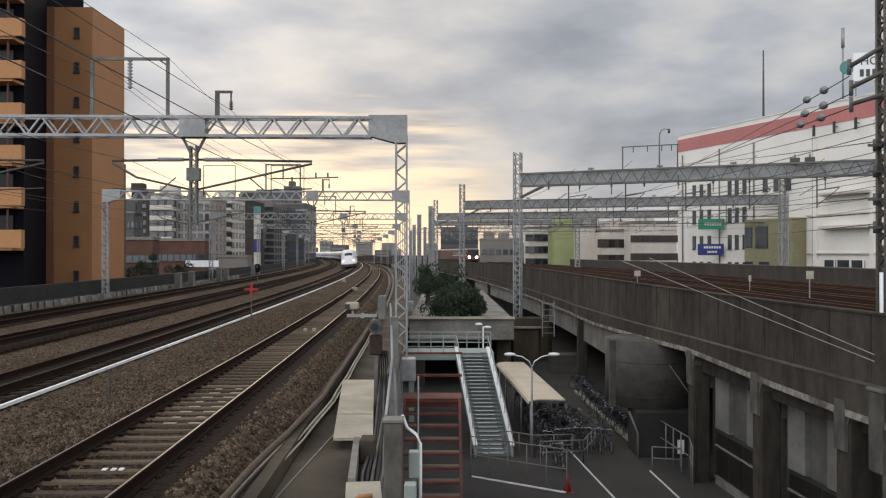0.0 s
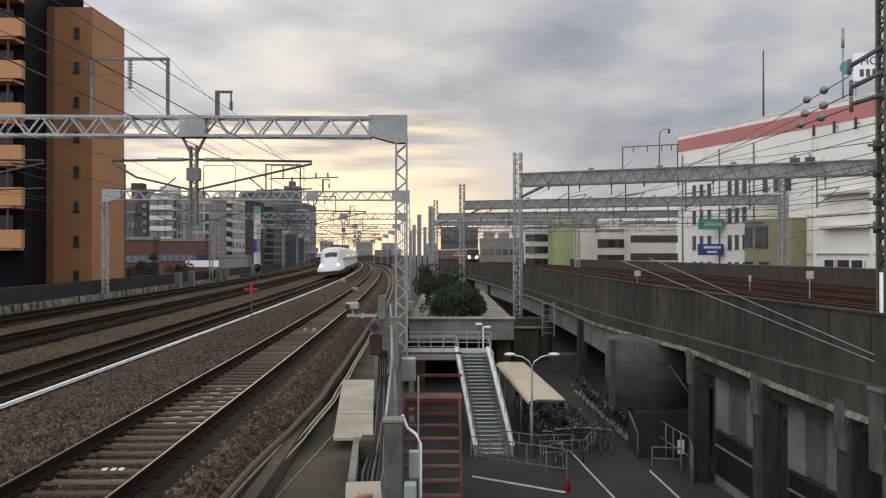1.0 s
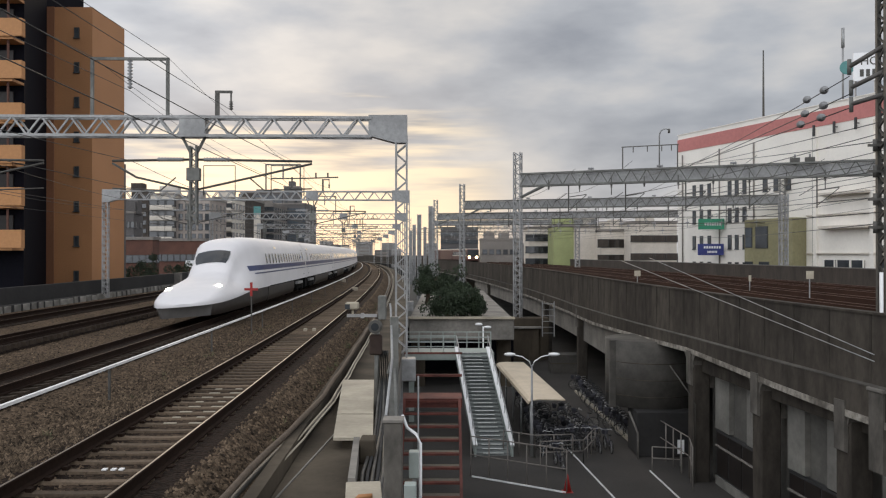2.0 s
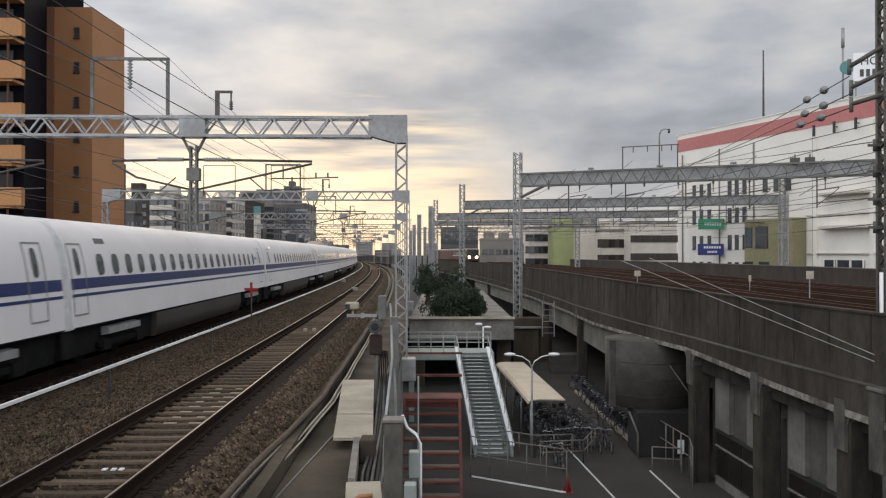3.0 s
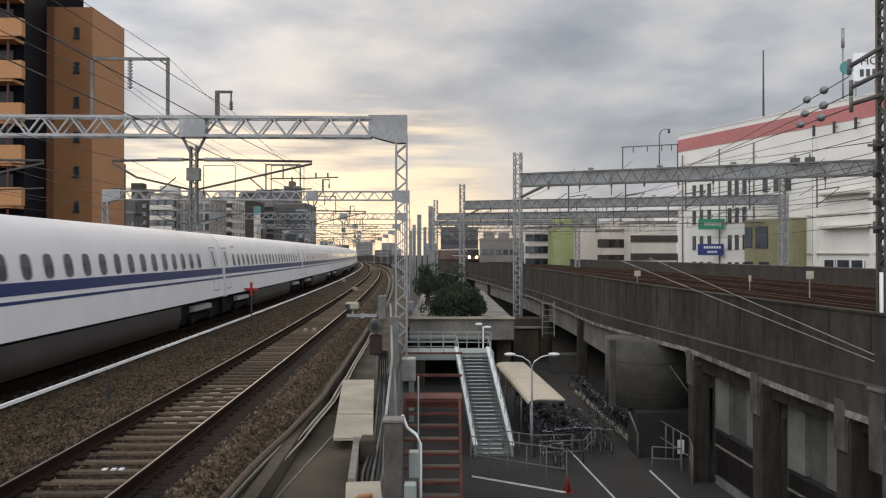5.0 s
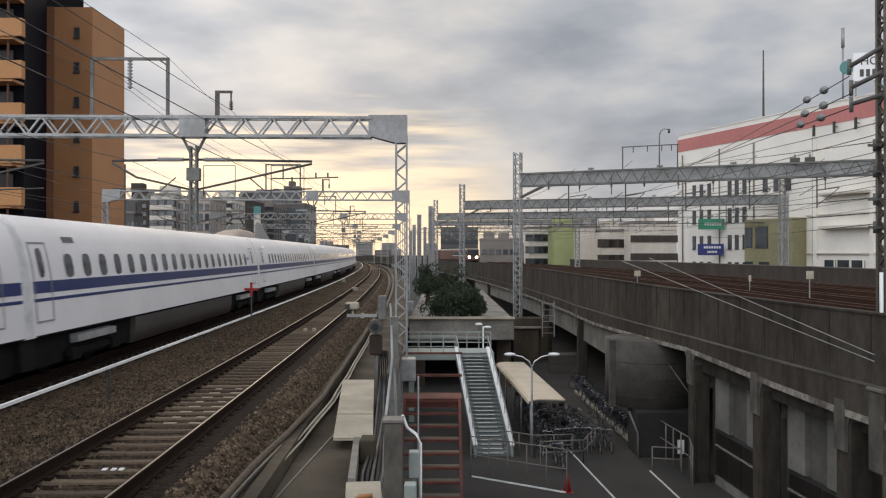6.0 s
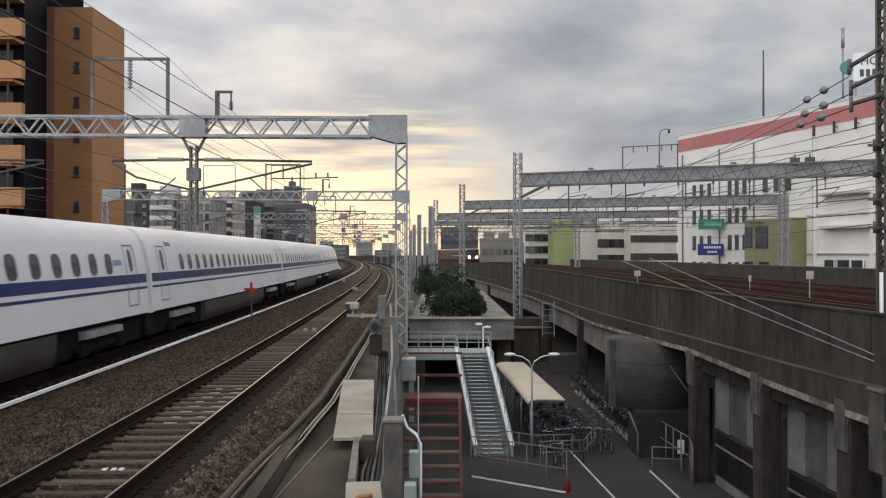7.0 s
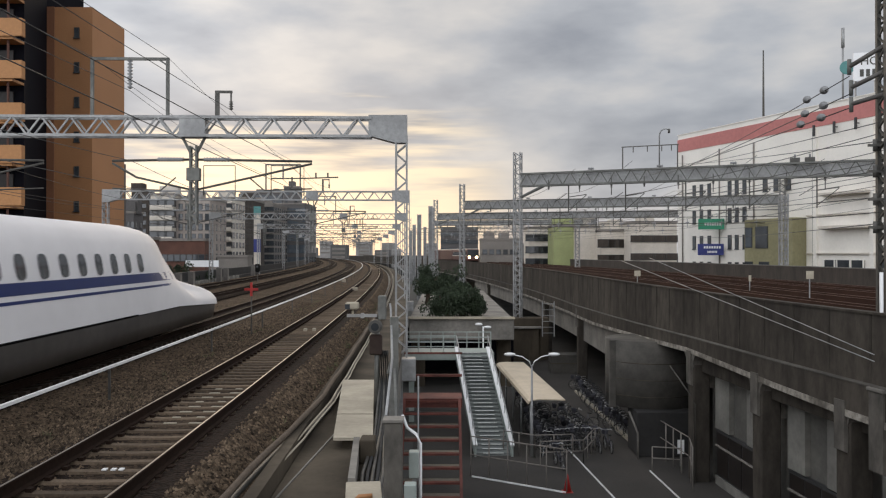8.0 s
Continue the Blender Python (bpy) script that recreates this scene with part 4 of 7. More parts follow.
def make_train():
    train = thing("bullet_train", Matrix.Translation(arc(NOSE_AT_START, TRACK_C, 0)), "white high-speed train with blue stripes and dark oval windows", "train")
    total = TOTAL
    u = 0.0
    for c in range(N_CARS):
        end_car = c in (0, N_CARS - 1)
        length = 27.35 if end_car else CAR
        a, b = u + 0.22, u + length - 0.22
        lead, tail = c == 0, c == N_CARS - 1
        rings, srings = [], []
        if lead:
            rings += [body_ring(d, sx, top, cn, chin(d)) for d, sx, top, cn in NOSE]
            srings += [skirt_ring(d, sx * 0.97, 0.25, chin(d)) for d, sx, top, cn in NOSE[2:]]
            a = 11.0
        n = 4
        stop = b if not tail else total - 11.0
        rings += [body_ring(a + (stop - a) * i / n) for i in range(1 if lead else 0, n + 1)]
        srings += [skirt_ring(a + (stop - a) * i / n) for i in range(1 if lead else 0, n + 1)]
        if tail:
            rings += [body_ring(total - d, sx, top, cn, chin(d)) for d, sx, top, cn in NOSE[-2::-1]]
            srings += [skirt_ring(total - d, sx * 0.97, 0.25, chin(d)) for d, sx, top, cn in NOSE[-2:1:-1]]
        bm = B()
        loft(bm, rings)
        car = part("carriage", bm, "train", train, "white streamlined end carriage" if end_car else "white carriage")
        q0 = 11.0 if lead else u + 6.4
        q1 = total - 11.0 if tail else u + length - 6.4
        nose_skirt = srings[:15] if lead else srings[-15:] if tail else None
        bm = B()
        loft(bm, [skirt_ring(q0 + (q1 - q0) * i / 4) for i in range(5)])
        part("skirt", bm, "train_skirt", car, "dark grey skirt")
        if nose_skirt:
            bm = B()
            loft(bm, nose_skirt)
            part("nose_skirt", bm, "train_skirt", car, "dark grey rounded skirt under the nose")
        bm = B()
        loft(bm, [[on_train(v, x, z) for x, z in ((-1.42, 0.3), (-1.5, 0.98), (1.5, 0.98), (1.42, 0.3))] for v in [(8.0 if lead else u + 0.3) + ((total - 8.0 if tail else u + length - 0.3) - (8.0 if lead else u + 0.3)) * i / 4 for i in range(5)]])
        part("underframe", bm, "under", car, "black underframe and bogie recess")
        e0 = 8.2 if lead else u + 0.25
        e1 = total - 8.2 if tail else u + length - 0.25
        for side in (1, -1):
            bm = B()
            strip(bm, e0 - (1.3 if lead else 0), e1 + (1.3 if tail else 0), 1.92, 2.18, side, 0.008)
            part("blue_stripe", bm, "train_blue", car, "broad dark blue stripe")
            bm = B()
            strip(bm, e0 - (0.6 if lead else 0), e1 + (0.6 if tail else 0), 1.74, 1.81, side, 0.008)
            part("thin_stripe", bm, "train_blue", car, "thin dark blue stripe")
            bm = B()
            strip(bm, e0 + (3.0 if lead else 0), e1 - (3.0 if tail else 0), 1.0, 1.03, side, 0.006)
            part("edge_seam", bm, "under", car, "thin black seam along the body's lower edge")
            # doors and windows
            doors = []
            if not lead and c != 6:
                doors.append(u + (1.45 if c % 2 else 0.72))
            if not tail:
                doors.append(u + length - 1.45)
            if c == 6 and side > 0:
                for d in (1.2, 2.1):
                    bm = B()
                    oval(bm, u + d, 2.62, 0.44, 0.52, side, 0.014)
                    part("window", bm, "train_glass", car)
            for d in doors:
                bm = B()
                for s0, s1, z0, z1 in ((-0.42, -0.38, 1.3, 3.02), (0.38, 0.42, 1.3, 3.02), (-0.42, 0.42, 2.99, 3.03), (-0.42, 0.42, 1.29, 1.33)):
                    strip(bm, d + s0, d + s1, z0, z1, side, 0.012, 1)
                door = part("door", bm, "seam", car, "plug door outline")
                if side > 0:
                    bm = B()
                    oval(bm, d, 2.58, 0.28, 0.66, side, 0.014)
                    part("door_window", bm, "train_glass", door, "narrow dark window")
            w0 = 10.6 if lead else u + (4.0 if tail else 3.4 if c % 2 or c == 6 else 1.95)
            w1 = total - 10.2 if tail else u + length - 3.2
            k = int((w1 - w0) / 1.04)
            if side > 0:
                for i in range(k + 1):
                    bm = B()
                    oval(bm, w0 + 1.04 * i + 0.2, 2.50, 0.46, 0.56, side, 0.014)
                    part("window", bm, "train_glass", car)
            else:
                bm = B()
                for i in range(k + 1):
                    oval(bm, w0 + 1.04 * i + 0.2, 2.50, 0.40, 0.54, side, 0.008)
                part("window_row", bm, "train_glass", car)
            if side > 0 and not c % 2 and not tail:
                bm = B()
                strip(bm, u + length - 2.75, u + length - 2.15, 2.46, 2.60, side, 0.01, 1)
                part("emblem", bm, "logo", car, "small pale blue emblem")
            bm = B()
            strip(bm, u + (2.1 if not lead else 14.0), u + (2.75 if not lead else 14.6), 3.04, 3.18, side, 0.008, 1)
            part("destination_display", bm, "train_glass", car, "small dark display panel")
        # equipment and bogies under the floor
        for d in ((9.0, length - 3.6) if lead else (3.6, length - 9.0) if tail else (3.6, length - 3.6)):
            for x in (-0.75, 0.75):
                for dd in (-1.25, 1.25):
                    bm = B()
                    q = [on_train(u + d + dd + 0.43 * math.cos(2 * math.pi * t / 14), x, 0.43 + 0.43 * math.sin(2 * math.pi * t / 14)) for t in range(14)]
                    q2 = [p + (on_train(u + d, x + 0.12, 0.4) - on_train(u + d, x, 0.4)) for p in q]
                    va, vb = [bm.verts.new(p) for p in q], [bm.verts.new(p) for p in q2]
                    bm.faces.new(va[::-1])
                    bm.faces.new(vb)
                    for t in range(14):
                        bm.faces.new((va[t], va[(t + 1) % 14], vb[(t + 1) % 14], vb[t]))
                    part("wheel", bm, "under", car)
            if (lead and d == 9.0) or (tail and d == length - 9.0):
                continue
            bm = B()
            loft(bm, [[on_train(u + d + dd, x, z) for x, z in ((1.5, 0.68), (1.70, 0.70), (1.70, 0.86), (1.5, 0.90), (1.5, 0.68))] for dd in (-1.3, 1.1)], smooth=False)
            part("bogie_cover", bm, "steel", car, "pale grey bogie cover")
            bm = B()
            for dd in (-1.25, 1.25):
                loft(bm, [[on_train(u + d + dd + e, x, z) for x, z in ((1.5, 0.28), (1.62, 0.3), (1.62, 0.56), (1.5, 0.6), (1.5, 0.28))] for e in (-0.24, 0.24)], smooth=False)
            loft(bm, [[on_train(u + d + e, x, z) for x, z in ((1.48, 0.40), (1.57, 0.40), (1.57, 0.55), (1.48, 0.55), (1.48, 0.40))] for e in (-1.6, 1.6)], smooth=False)
            part("bogie_frame", bm, "under", car, "dark bogie side frame with axle boxes")
        if not tail:
            bm = B()
            loft(bm, [[on_train(v, x * 0.985, z * 0.99) for x, z in [(-x, z) for x, z in HALF[:0:-1]] + HALF] for v in (b - 0.05, b + 0.5)])
            gw = part("gangway", bm, "gap", car, "grey gangway bellows between carriages")
            bm = B()
            loft(bm, [[on_train(v, x, z) for x, z in ((-1.2, 0.35), (-1.2, 1.06), (1.60, 1.06), (1.60, 0.35))] for v in (b - 0.1, b + 0.55)])
            part("coupler", bm, "under", gw, "dark coupling gear")
        if c in (4, 11):
            roof_gear(car, 115.2 if c == 4 else 276.5)
        if lead or tail:
            def at(d):
                return d if lead else total - d
            for x in (-0.62, 0.62):
                bm = B()
                bmesh.ops.create_icosphere(bm, subdivisions=2, radius=0.17, matrix=Matrix.Translation(on_train(at(1.95), x * 1.72, 1.34)))
                part("headlight", bm, "headlamp" if lead else "train_glass", car, "bright headlight" if lead else "unlit tail light")
            bm = B()
            rows = []
            for d, hw, z in ((5.3, 0.70, 2.46), (5.55, 0.78, 2.64), (5.85, 0.82, 2.84), (6.2, 0.78, 3.03)):
                rows.append([on_train(at(d), x * hw, z + 0.035 - 0.10 * x * x) for x in (-1, -0.66, -0.33, 0, 0.33, 0.66, 1)])
            loft(bm, rows, False, False)
            part("windscreen", bm, "train_glass", car, "dark cab windscreen")
        u += length
    return train


TRAIN = make_train()


# ---- buildings ----
def facade(b, w, z0, storeys, h, xs, ww, wh, sill, y=0.0, glass_m="wglass", frame="frame_dark", rot=None, skip=()):
    """Windows in the wall at local y; each a frame with a pane set in it."""
    rot = rot or Matrix()
    bm = B()
    for c, s in (((-ww / 2, 0, 0), (0.08, 0.16, wh)), ((ww / 2, 0, 0), (0.08, 0.16, wh)), ((0, 0, wh / 2), (ww + 0.08, 0.16, 0.08)), ((0, -0.03, -wh / 2), (ww + 0.2, 0.22, 0.08))):
        box(bm, c, s)
    first = part("window", bm, frame, b)
    bm = B()
    box(bm, (0, -0.035, 0), (ww, 0.04, wh))
    pane = part("pane", bm, glass_m, first)
    i = 0
    for k in range(storeys):
        for x in xs:
            if (k, x) in skip:
                continue
            m = rot @ Matrix.Translation((x, y, z0 + k * h + sill + wh / 2))
            if i == 0:
                first.matrix_basis = m
            else:
                o = again(first, b, m)
                again(pane, o)
            i += 1


def make_orange_tower():
    """Eight-storey flats: tiled end wall, dark recess, balconies."""
    b = thing("apartment_tower", pose(-29.6, 69.5, GROUND), "orange tiled apartment tower with small windows and balconies", "building")
    H = 30.4
    bm = B()
    box(bm, (-1.95, 3.5, H / 2), (3.9, 7.0, H))
    # the side towards x takes the lighter copy: its stronger light is in the colour
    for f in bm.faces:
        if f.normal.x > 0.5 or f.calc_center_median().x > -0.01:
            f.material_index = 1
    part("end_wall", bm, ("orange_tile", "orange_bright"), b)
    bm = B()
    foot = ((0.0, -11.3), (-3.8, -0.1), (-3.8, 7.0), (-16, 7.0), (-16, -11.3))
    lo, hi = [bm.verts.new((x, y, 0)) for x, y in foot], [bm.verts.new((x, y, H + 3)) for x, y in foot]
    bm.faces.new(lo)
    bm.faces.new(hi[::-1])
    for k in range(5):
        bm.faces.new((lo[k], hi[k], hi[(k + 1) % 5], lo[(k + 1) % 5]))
    part("recess_wall", bm, "navy", b, "near-black stair recess")
    bm = B()
    box(bm, (-3.55, -0.06, H / 2), (0.75, 0.12, H))
    part("corner_strip", bm, "orange_strip", b, "reddish brown tiled strip")
    facade(b, 4, 0.0, 10, 2.93, (-1.3,), 0.36, 0.86, 1.4)
    bm = B()
    box(bm, (-2.2, -12.95, 0.62), (5.8, 0.14, 1.25), bev=0.02)
    box(bm, (-2.6, -12.1, -0.08), (5.2, 1.6, 0.18))
    box(bm, (0.62, -12.7, 0.62), (0.12, 0.4, 1.25))
    bal = part("balcony", bm, "orange_pale", b)
    bm = B()
    box(bm, (-2.6, -11.38, 1.25), (3.8, 0.1, 2.1))
    door = part("balcony_door", bm, "wglass_shade", bal, "dark balcony glass door")
    bm = B()
    box(bm, (-0.45, -12.6, 1.45), (0.12, 0.12, 2.7))
    pole = part("downpipe", bm, "brick", bal)
    for k in range(3, 11):
        m = Matrix.Translation((0, 0, 1.25 + 2.91 * k))
        if k == 3:
            bal.matrix_basis = m
        else:
            o = again(bal, b, m)
            again(door, o)
            again(pole, o)
    # finer building behind at its side
    bm = B()
    box(bm, (-1.0, 7.6, 9), (1.4, 1.2, 18))
    part("rear_wing", bm, "darkwall", b)


def make_block(name, x, y, w, d, h, rz, wall, label, storeys, cols, win=(1.3, 1.4), balcony=False, glass_m="wglass", side=True, roof=None, group="town buildings", huts=2):
    b = thing(name, pose(x, y, GROUND, 0, 0, rz), label, "building", group)
    bm = B()
    box(bm, (0, d / 2, h / 2), (w, d, h))
    part("wall", bm, wall, b)
    bm = B()
    box(bm, (0, d / 2, h + 0.25), (w + 0.3, d + 0.3, 0.5))
    rf = part("roof", bm, roof or "greywall", b)
    sh = (h - 1.2) / storeys
    xs = [w * ((i + 0.5) / cols - 0.5) for i in range(cols)]
    facade(b, w, 0.3, storeys, sh, xs, win[0], min(win[1], sh * 0.7), 0.8, 0.0, glass_m)
    if side:
        n = max(2, int(d / 3.2))
        facade(b, d, 0.3, storeys, sh, [d * ((i + 0.5) / n) for i in range(n)], win[0], min(win[1], sh * 0.7), 0.8, 0.0, glass_m, rot=Matrix.Translation((w / 2, 0, 0)) @ Matrix.Rotation(math.pi / 2, 4, "Z"))
    if balcony:
        bm = B()
        box(bm, (0, -0.65, 0.5), (w * 0.96 / cols, 0.1, 1.0))
        box(bm, (0, -0.35, 0.0), (w * 0.98 / cols, 0.7, 0.14))
        bal = part("balcony", bm, wall, b)
        i = 0
        for k in range(storeys):
            for xx in xs:
                m = Matrix.Translation((xx, 0, 0.35 + sh * k))
                if i == 0:
                    bal.matrix_basis = m
                else:
                    again(bal, b, m)
                i += 1
    rng = random.Random(name + label)
    for k in range(huts):
        bm = B()
        box(bm, (rng.uniform(-0.3, 0.3) * w, d * rng.uniform(0.3, 0.6), h + 1.3), (rng.uniform(2, 4), 2.5, rng.uniform(1.6, 2.8)))
        part("roof_hut", bm, wall, rf)
    return b


def px(x, y, Z):
    """Place seen through the picture point (x, y) at the depth Z."""
    return ((x - 784) / 1460 * Z, Z, 2.9 + (449 - y) / 1460 * Z)


def block_at(name, x0, x1, ytop, Z, d, wall, label, storeys, cols, **kw):
    a, b = px(x0, ytop, Z), px(x1, ytop, Z)
    return make_block(name, (a[0] + b[0]) / 2, Z, b[0] - a[0], d, a[2] - GROUND, kw.pop("rz", 0), wall, label, storeys, cols, **kw)


make_orange_tower()
block_at("apartment_block", 266, 306, 346, 188, 14, "offwhite", "cream apartment block with stacked balconies", 9, 3, balcony=True, win=(2.2, 1.5))
block_at("apartment_block", 302, 372, 354, 190, 14, "pinkwall", "pinkish cream apartment block with paired narrow windows", 9, 6, win=(0.9, 1.5))
block_at("apartment_block", 376, 410, 352, 212, 14, "offwhite", "pale apartment block with balconies", 9, 3, balcony=True, win=(1.8, 1.4))
block_at("office_block", 402, 434, 352, 235, 25, "brownwall", "dark brown windowless slab block", 11, 1, win=(0.5, 0.5))
block_at("office_block", 434, 482, 362, 265, 25, "greywall", "grey office block with window rows", 11, 6, win=(2.2, 1.6))
block_at("office_block", 480, 540, 362, 290, 25, "darkwall", "blue-grey office block with tall glass bays", 6, 6, win=(2.0, 3.6), glass_m="wglass_blue")
block_at("office_block", 425, 500, 342, 330, 25, "darkwall", "dark slate tower behind the offices", 14, 6, win=(2.4, 1.8))
block_at("lift_tower", 502, 528, 332, 300, 8, "darkwall", "narrow dark lift tower on the roofs", 12, 2, win=(1.5, 1.4))
block_at("brick_house", 275, 362, 427, 150, 4, "brick", "low red-brown brick house beside the line", 3, 8, win=(1.0, 1.2), huts=0)
block_at("house", 222, 270, 425, 130, 3, "brick", "dark brown low house behind the barrier", 3, 4, win=(1.0, 1.2), huts=0)
block_at("tall_house", 218, 236, 378, 160, 5, "darkwall", "narrow dark house with few windows", 6, 3, win=(0.9, 1.2))
block_at("grey_tower", 232, 262, 338, 235, 5, "brownwall", "dark slim tower behind the flats", 11, 2, win=(1.2, 1.2))
block_at("shed", 384, 438, 456, 165, 4, "greywall", "low grey shed behind the noise barrier", 2, 4, huts=0)
block_at("lime_tower", 980, 1018, 402, 180, 10, "lime", "lime green clad tower beside the car park", 1, 1, win=(0.3, 0.3), side=False)
block_at("hotel_block", 936, 982, 405, 195, 12, "offwhite", "white building with dark balcony openings", 5, 3, win=(3.6, 1.6))
block_at("plain_block", 1018, 1064, 404, 178, 12, "offwhite", "plain cream wall building", 1, 1, win=(0.3, 0.3), side=False)
block_at("car_park", 1064, 1120, 410, 172, 14, "offwhite", "white multi-storey car park with open decks", 4, 3, win=(3.6, 1.7), glass_m="brownwall")
block_at("car_park", 1118, 1198, 396, 165, 14, "offwhite", "white car park with a raised parapet", 4, 4, win=(2.6, 1.3), glass_m="brownwall")
block_at("low_station", 852, 925, 425, 240, 12, "greywall", "grey low building behind the far train", 3, 6)
block_at("far_office", 780, 846, 404, 330, 20, "darkwall", "dark hazy office block", 6, 6, win=(2.5, 1.5))


def make_mall():
    ang = math.degrees(math.atan2(-32.4, 12.2))
    b = thing("shopping_centre", pose(34.8, 122, GROUND, 0, 0, ang), "white shopping centre with a faded red roof band", "building")
    Lm, H = 75.0, 27.0
    bm = B()
    box(bm, (Lm / 2, 15, H / 2), (Lm, 30, H))
    part("wall", bm, "white", b)
    bm = B()
    box(bm, (Lm / 2, 15, H - 1.55), (Lm + 0.12, 30.12, 1.8))
    part("roof_band", bm, "pink", b, "faded red band")
    bm = B()
    box(bm, (Lm / 2, 15, H + 0.06), (Lm + 0.2, 30.2, 0.12))
    part("coping", bm, "white", b)
    facade(b, Lm, 5.6, 4, 3.65, (3.8, 5.4, 7.1, 11.3, 12.7, 14.2), 0.6, 1.9, 0.9, -0.02)
    facade(b, Lm, 5.6 + 3 * 3.65, 1, 3.65, (18.0, 19.9, 22.0), 0.7, 2.0, 0.9, -0.02)
    bm = B()
    box(bm, (20.75, -1.1, 6.95), (8.2, 2.2, 13.9), bev=0.05)
    st = part("stair_block", bm, "olive", b, "olive stair block")
    for x, w, z, h, g in ((17.5, 1.1, 11.6, 2.4, "wglass_blue"), (19.8, 2.0, 11.6, 2.6, "wglass"), (17.5, 1.3, 7.6, 1.8, "wglass"), (20.2, 1.6, 7.6, 1.8, "wglass"), (23.4, 0.9, 7.4, 0.9, "wglass")):
        bm = B()
        box(bm, (x, -2.24, z), (w + 0.16, 0.06, h + 0.16))
        fr = part("window_frame", bm, "frame_dark", st)
        bm = B()
        box(bm, (x, -2.28, z), (w, 0.06, h))
        part("pane", bm, g, st)
    for z in (16.4, 12.6):
        bm = B()
        box(bm, (31, -0.6, z), (6.6, 1.2, 0.35), bev=0.04)
        part("canopy", bm, "offwhite", b)
    for x in (28.4, 30.4, 32.4, 36.0):
        bm = B()
        box(bm, (x, -0.05, 8.0), (1.7, 0.15, 1.7))
        part("shop_window", bm, "wglass", b)
    bm = B()
    box(bm, (40.5, -0.05, 12.6), (3.0, 0.15, 2.2))
    part("wide_window", bm, "wglass", b)
    for x in (26.4, 34.4, 45):
        bm = B()
        box(bm, (x, -0.15, H / 2 - 1.4), (0.5, 0.4, H - 2.8))
        part("pilaster", bm, "white", b)
    for x in (26.5, 29.5, 32.5, 35.5, 38.5):
        bm = B()
        bar(bm, (x, -0.5, H - 3.6), (x, -0.5, H - 2.3), 0.22)
        bar(bm, (x, 0, H - 2.9), (x, -0.5, H - 2.9), 0.12)
        part("floodlight", bm, "frame_dark", b, "small dark floodlight below the band")
    for x in (1.2, 9.3, 16.0, 26.0, 39.0):
        bm = B()
        tube(bm, [(x, -0.12, 0), (x, -0.12, H - 3)], 0.1, 6)
        part("downpipe", bm, "greywall", b)
    # added trims, standing in for the faint shadow lines of the canopies
    for z in (9.6, 14.1):
        bm = B()
        box(bm, (36.0, -0.12, z), (22.0, 0.3, 0.16))
        part("ledge", bm, "offwhite", b)
    for x in (27.6, 29.2, 31.4, 33.2, 35.2):
        bm = B()
        box(bm, (x, -0.18, 8.0), (0.14, 0.12, 1.8))
        part("mullion", bm, "white", b)
    # signs
    for name, xx, yy, m, hh in (("green_sign", 1259, 397, "sign_green", 1.45), ("blue_sign", 1258, 442, "sign_blue", 1.55)):
        q = px(xx, yy, 112.5)
        s = thing(name, pose(*q, 0, 0, -14), "green shop sign board with a white unreadable line" if m == "sign_green" else "dark blue shop sign board with white unreadable lines", "sign")
        bm = B()
        box(bm, (0, 0, 0), (3.4, 0.25, hh), bev=0.03)
        part("board", bm, m, s)
        bm = B()
        bar(bm, (0.4, 0.1, -0.2), (1.2, 2.6, -0.2), 0.12)
        part("bracket", bm, "steel", s)
        for dz, l, t in (((0.0, 2.2, 0.4),) if m == "sign_green" else ((0.3, 2.3, 0.32), (-0.32, 1.3, 0.28))):
            bm = B()
            for k in range(7):
                box(bm, (0.2 - l / 2 + l * (k + 0.5) / 7, -0.14, dz), (l / 7 * 0.7, 0.02, t))
            part("lettering_bar", bm, "sign_white", s)
    # mast
    x, y, z = px(1352, 195, 110)
    mast = thing("roof_mast", pose(x, y, z - 2), "thin grey lightning mast on the roof", "mast")
    bm = B()
    tube(bm, [(0, 0, 0), (0, 0, 5), (0, 0, 10)], 0.12, 6, radii=[0.16, 0.13, 0.09])
    part("pole", bm, "steel_dark", mast)


make_mall()
# hazy skyline
rng = random.Random(5)
for i in range(70):
    Z = rng.uniform(380, 900)
    x = rng.uniform(225, 1330)
    if 735 < x < 760:
        continue
    hpx = rng.uniform(4, 22) + (14 if x < 545 else 0)
    w = rng.uniform(10, 30)
    a = px(x, 449 - hpx, Z)
    b = thing("far_building", pose(a[0], Z, GROUND), "hazy distant town building", "building", "skyline")
    bm = B()
    box(bm, (0, 0, (a[2] - GROUND) / 2), (w / 1460 * Z, 12, a[2] - GROUND))
    part("wall", bm, "far", b)
    bm = B()
    for k in range(3):
        box(bm, (0, -6.05, (a[2] - GROUND) * (0.55 + 0.15 * k)), (w / 1460 * Z * 0.8, 0.1, 1.2))
    part("window_band", bm, "greywall", b)


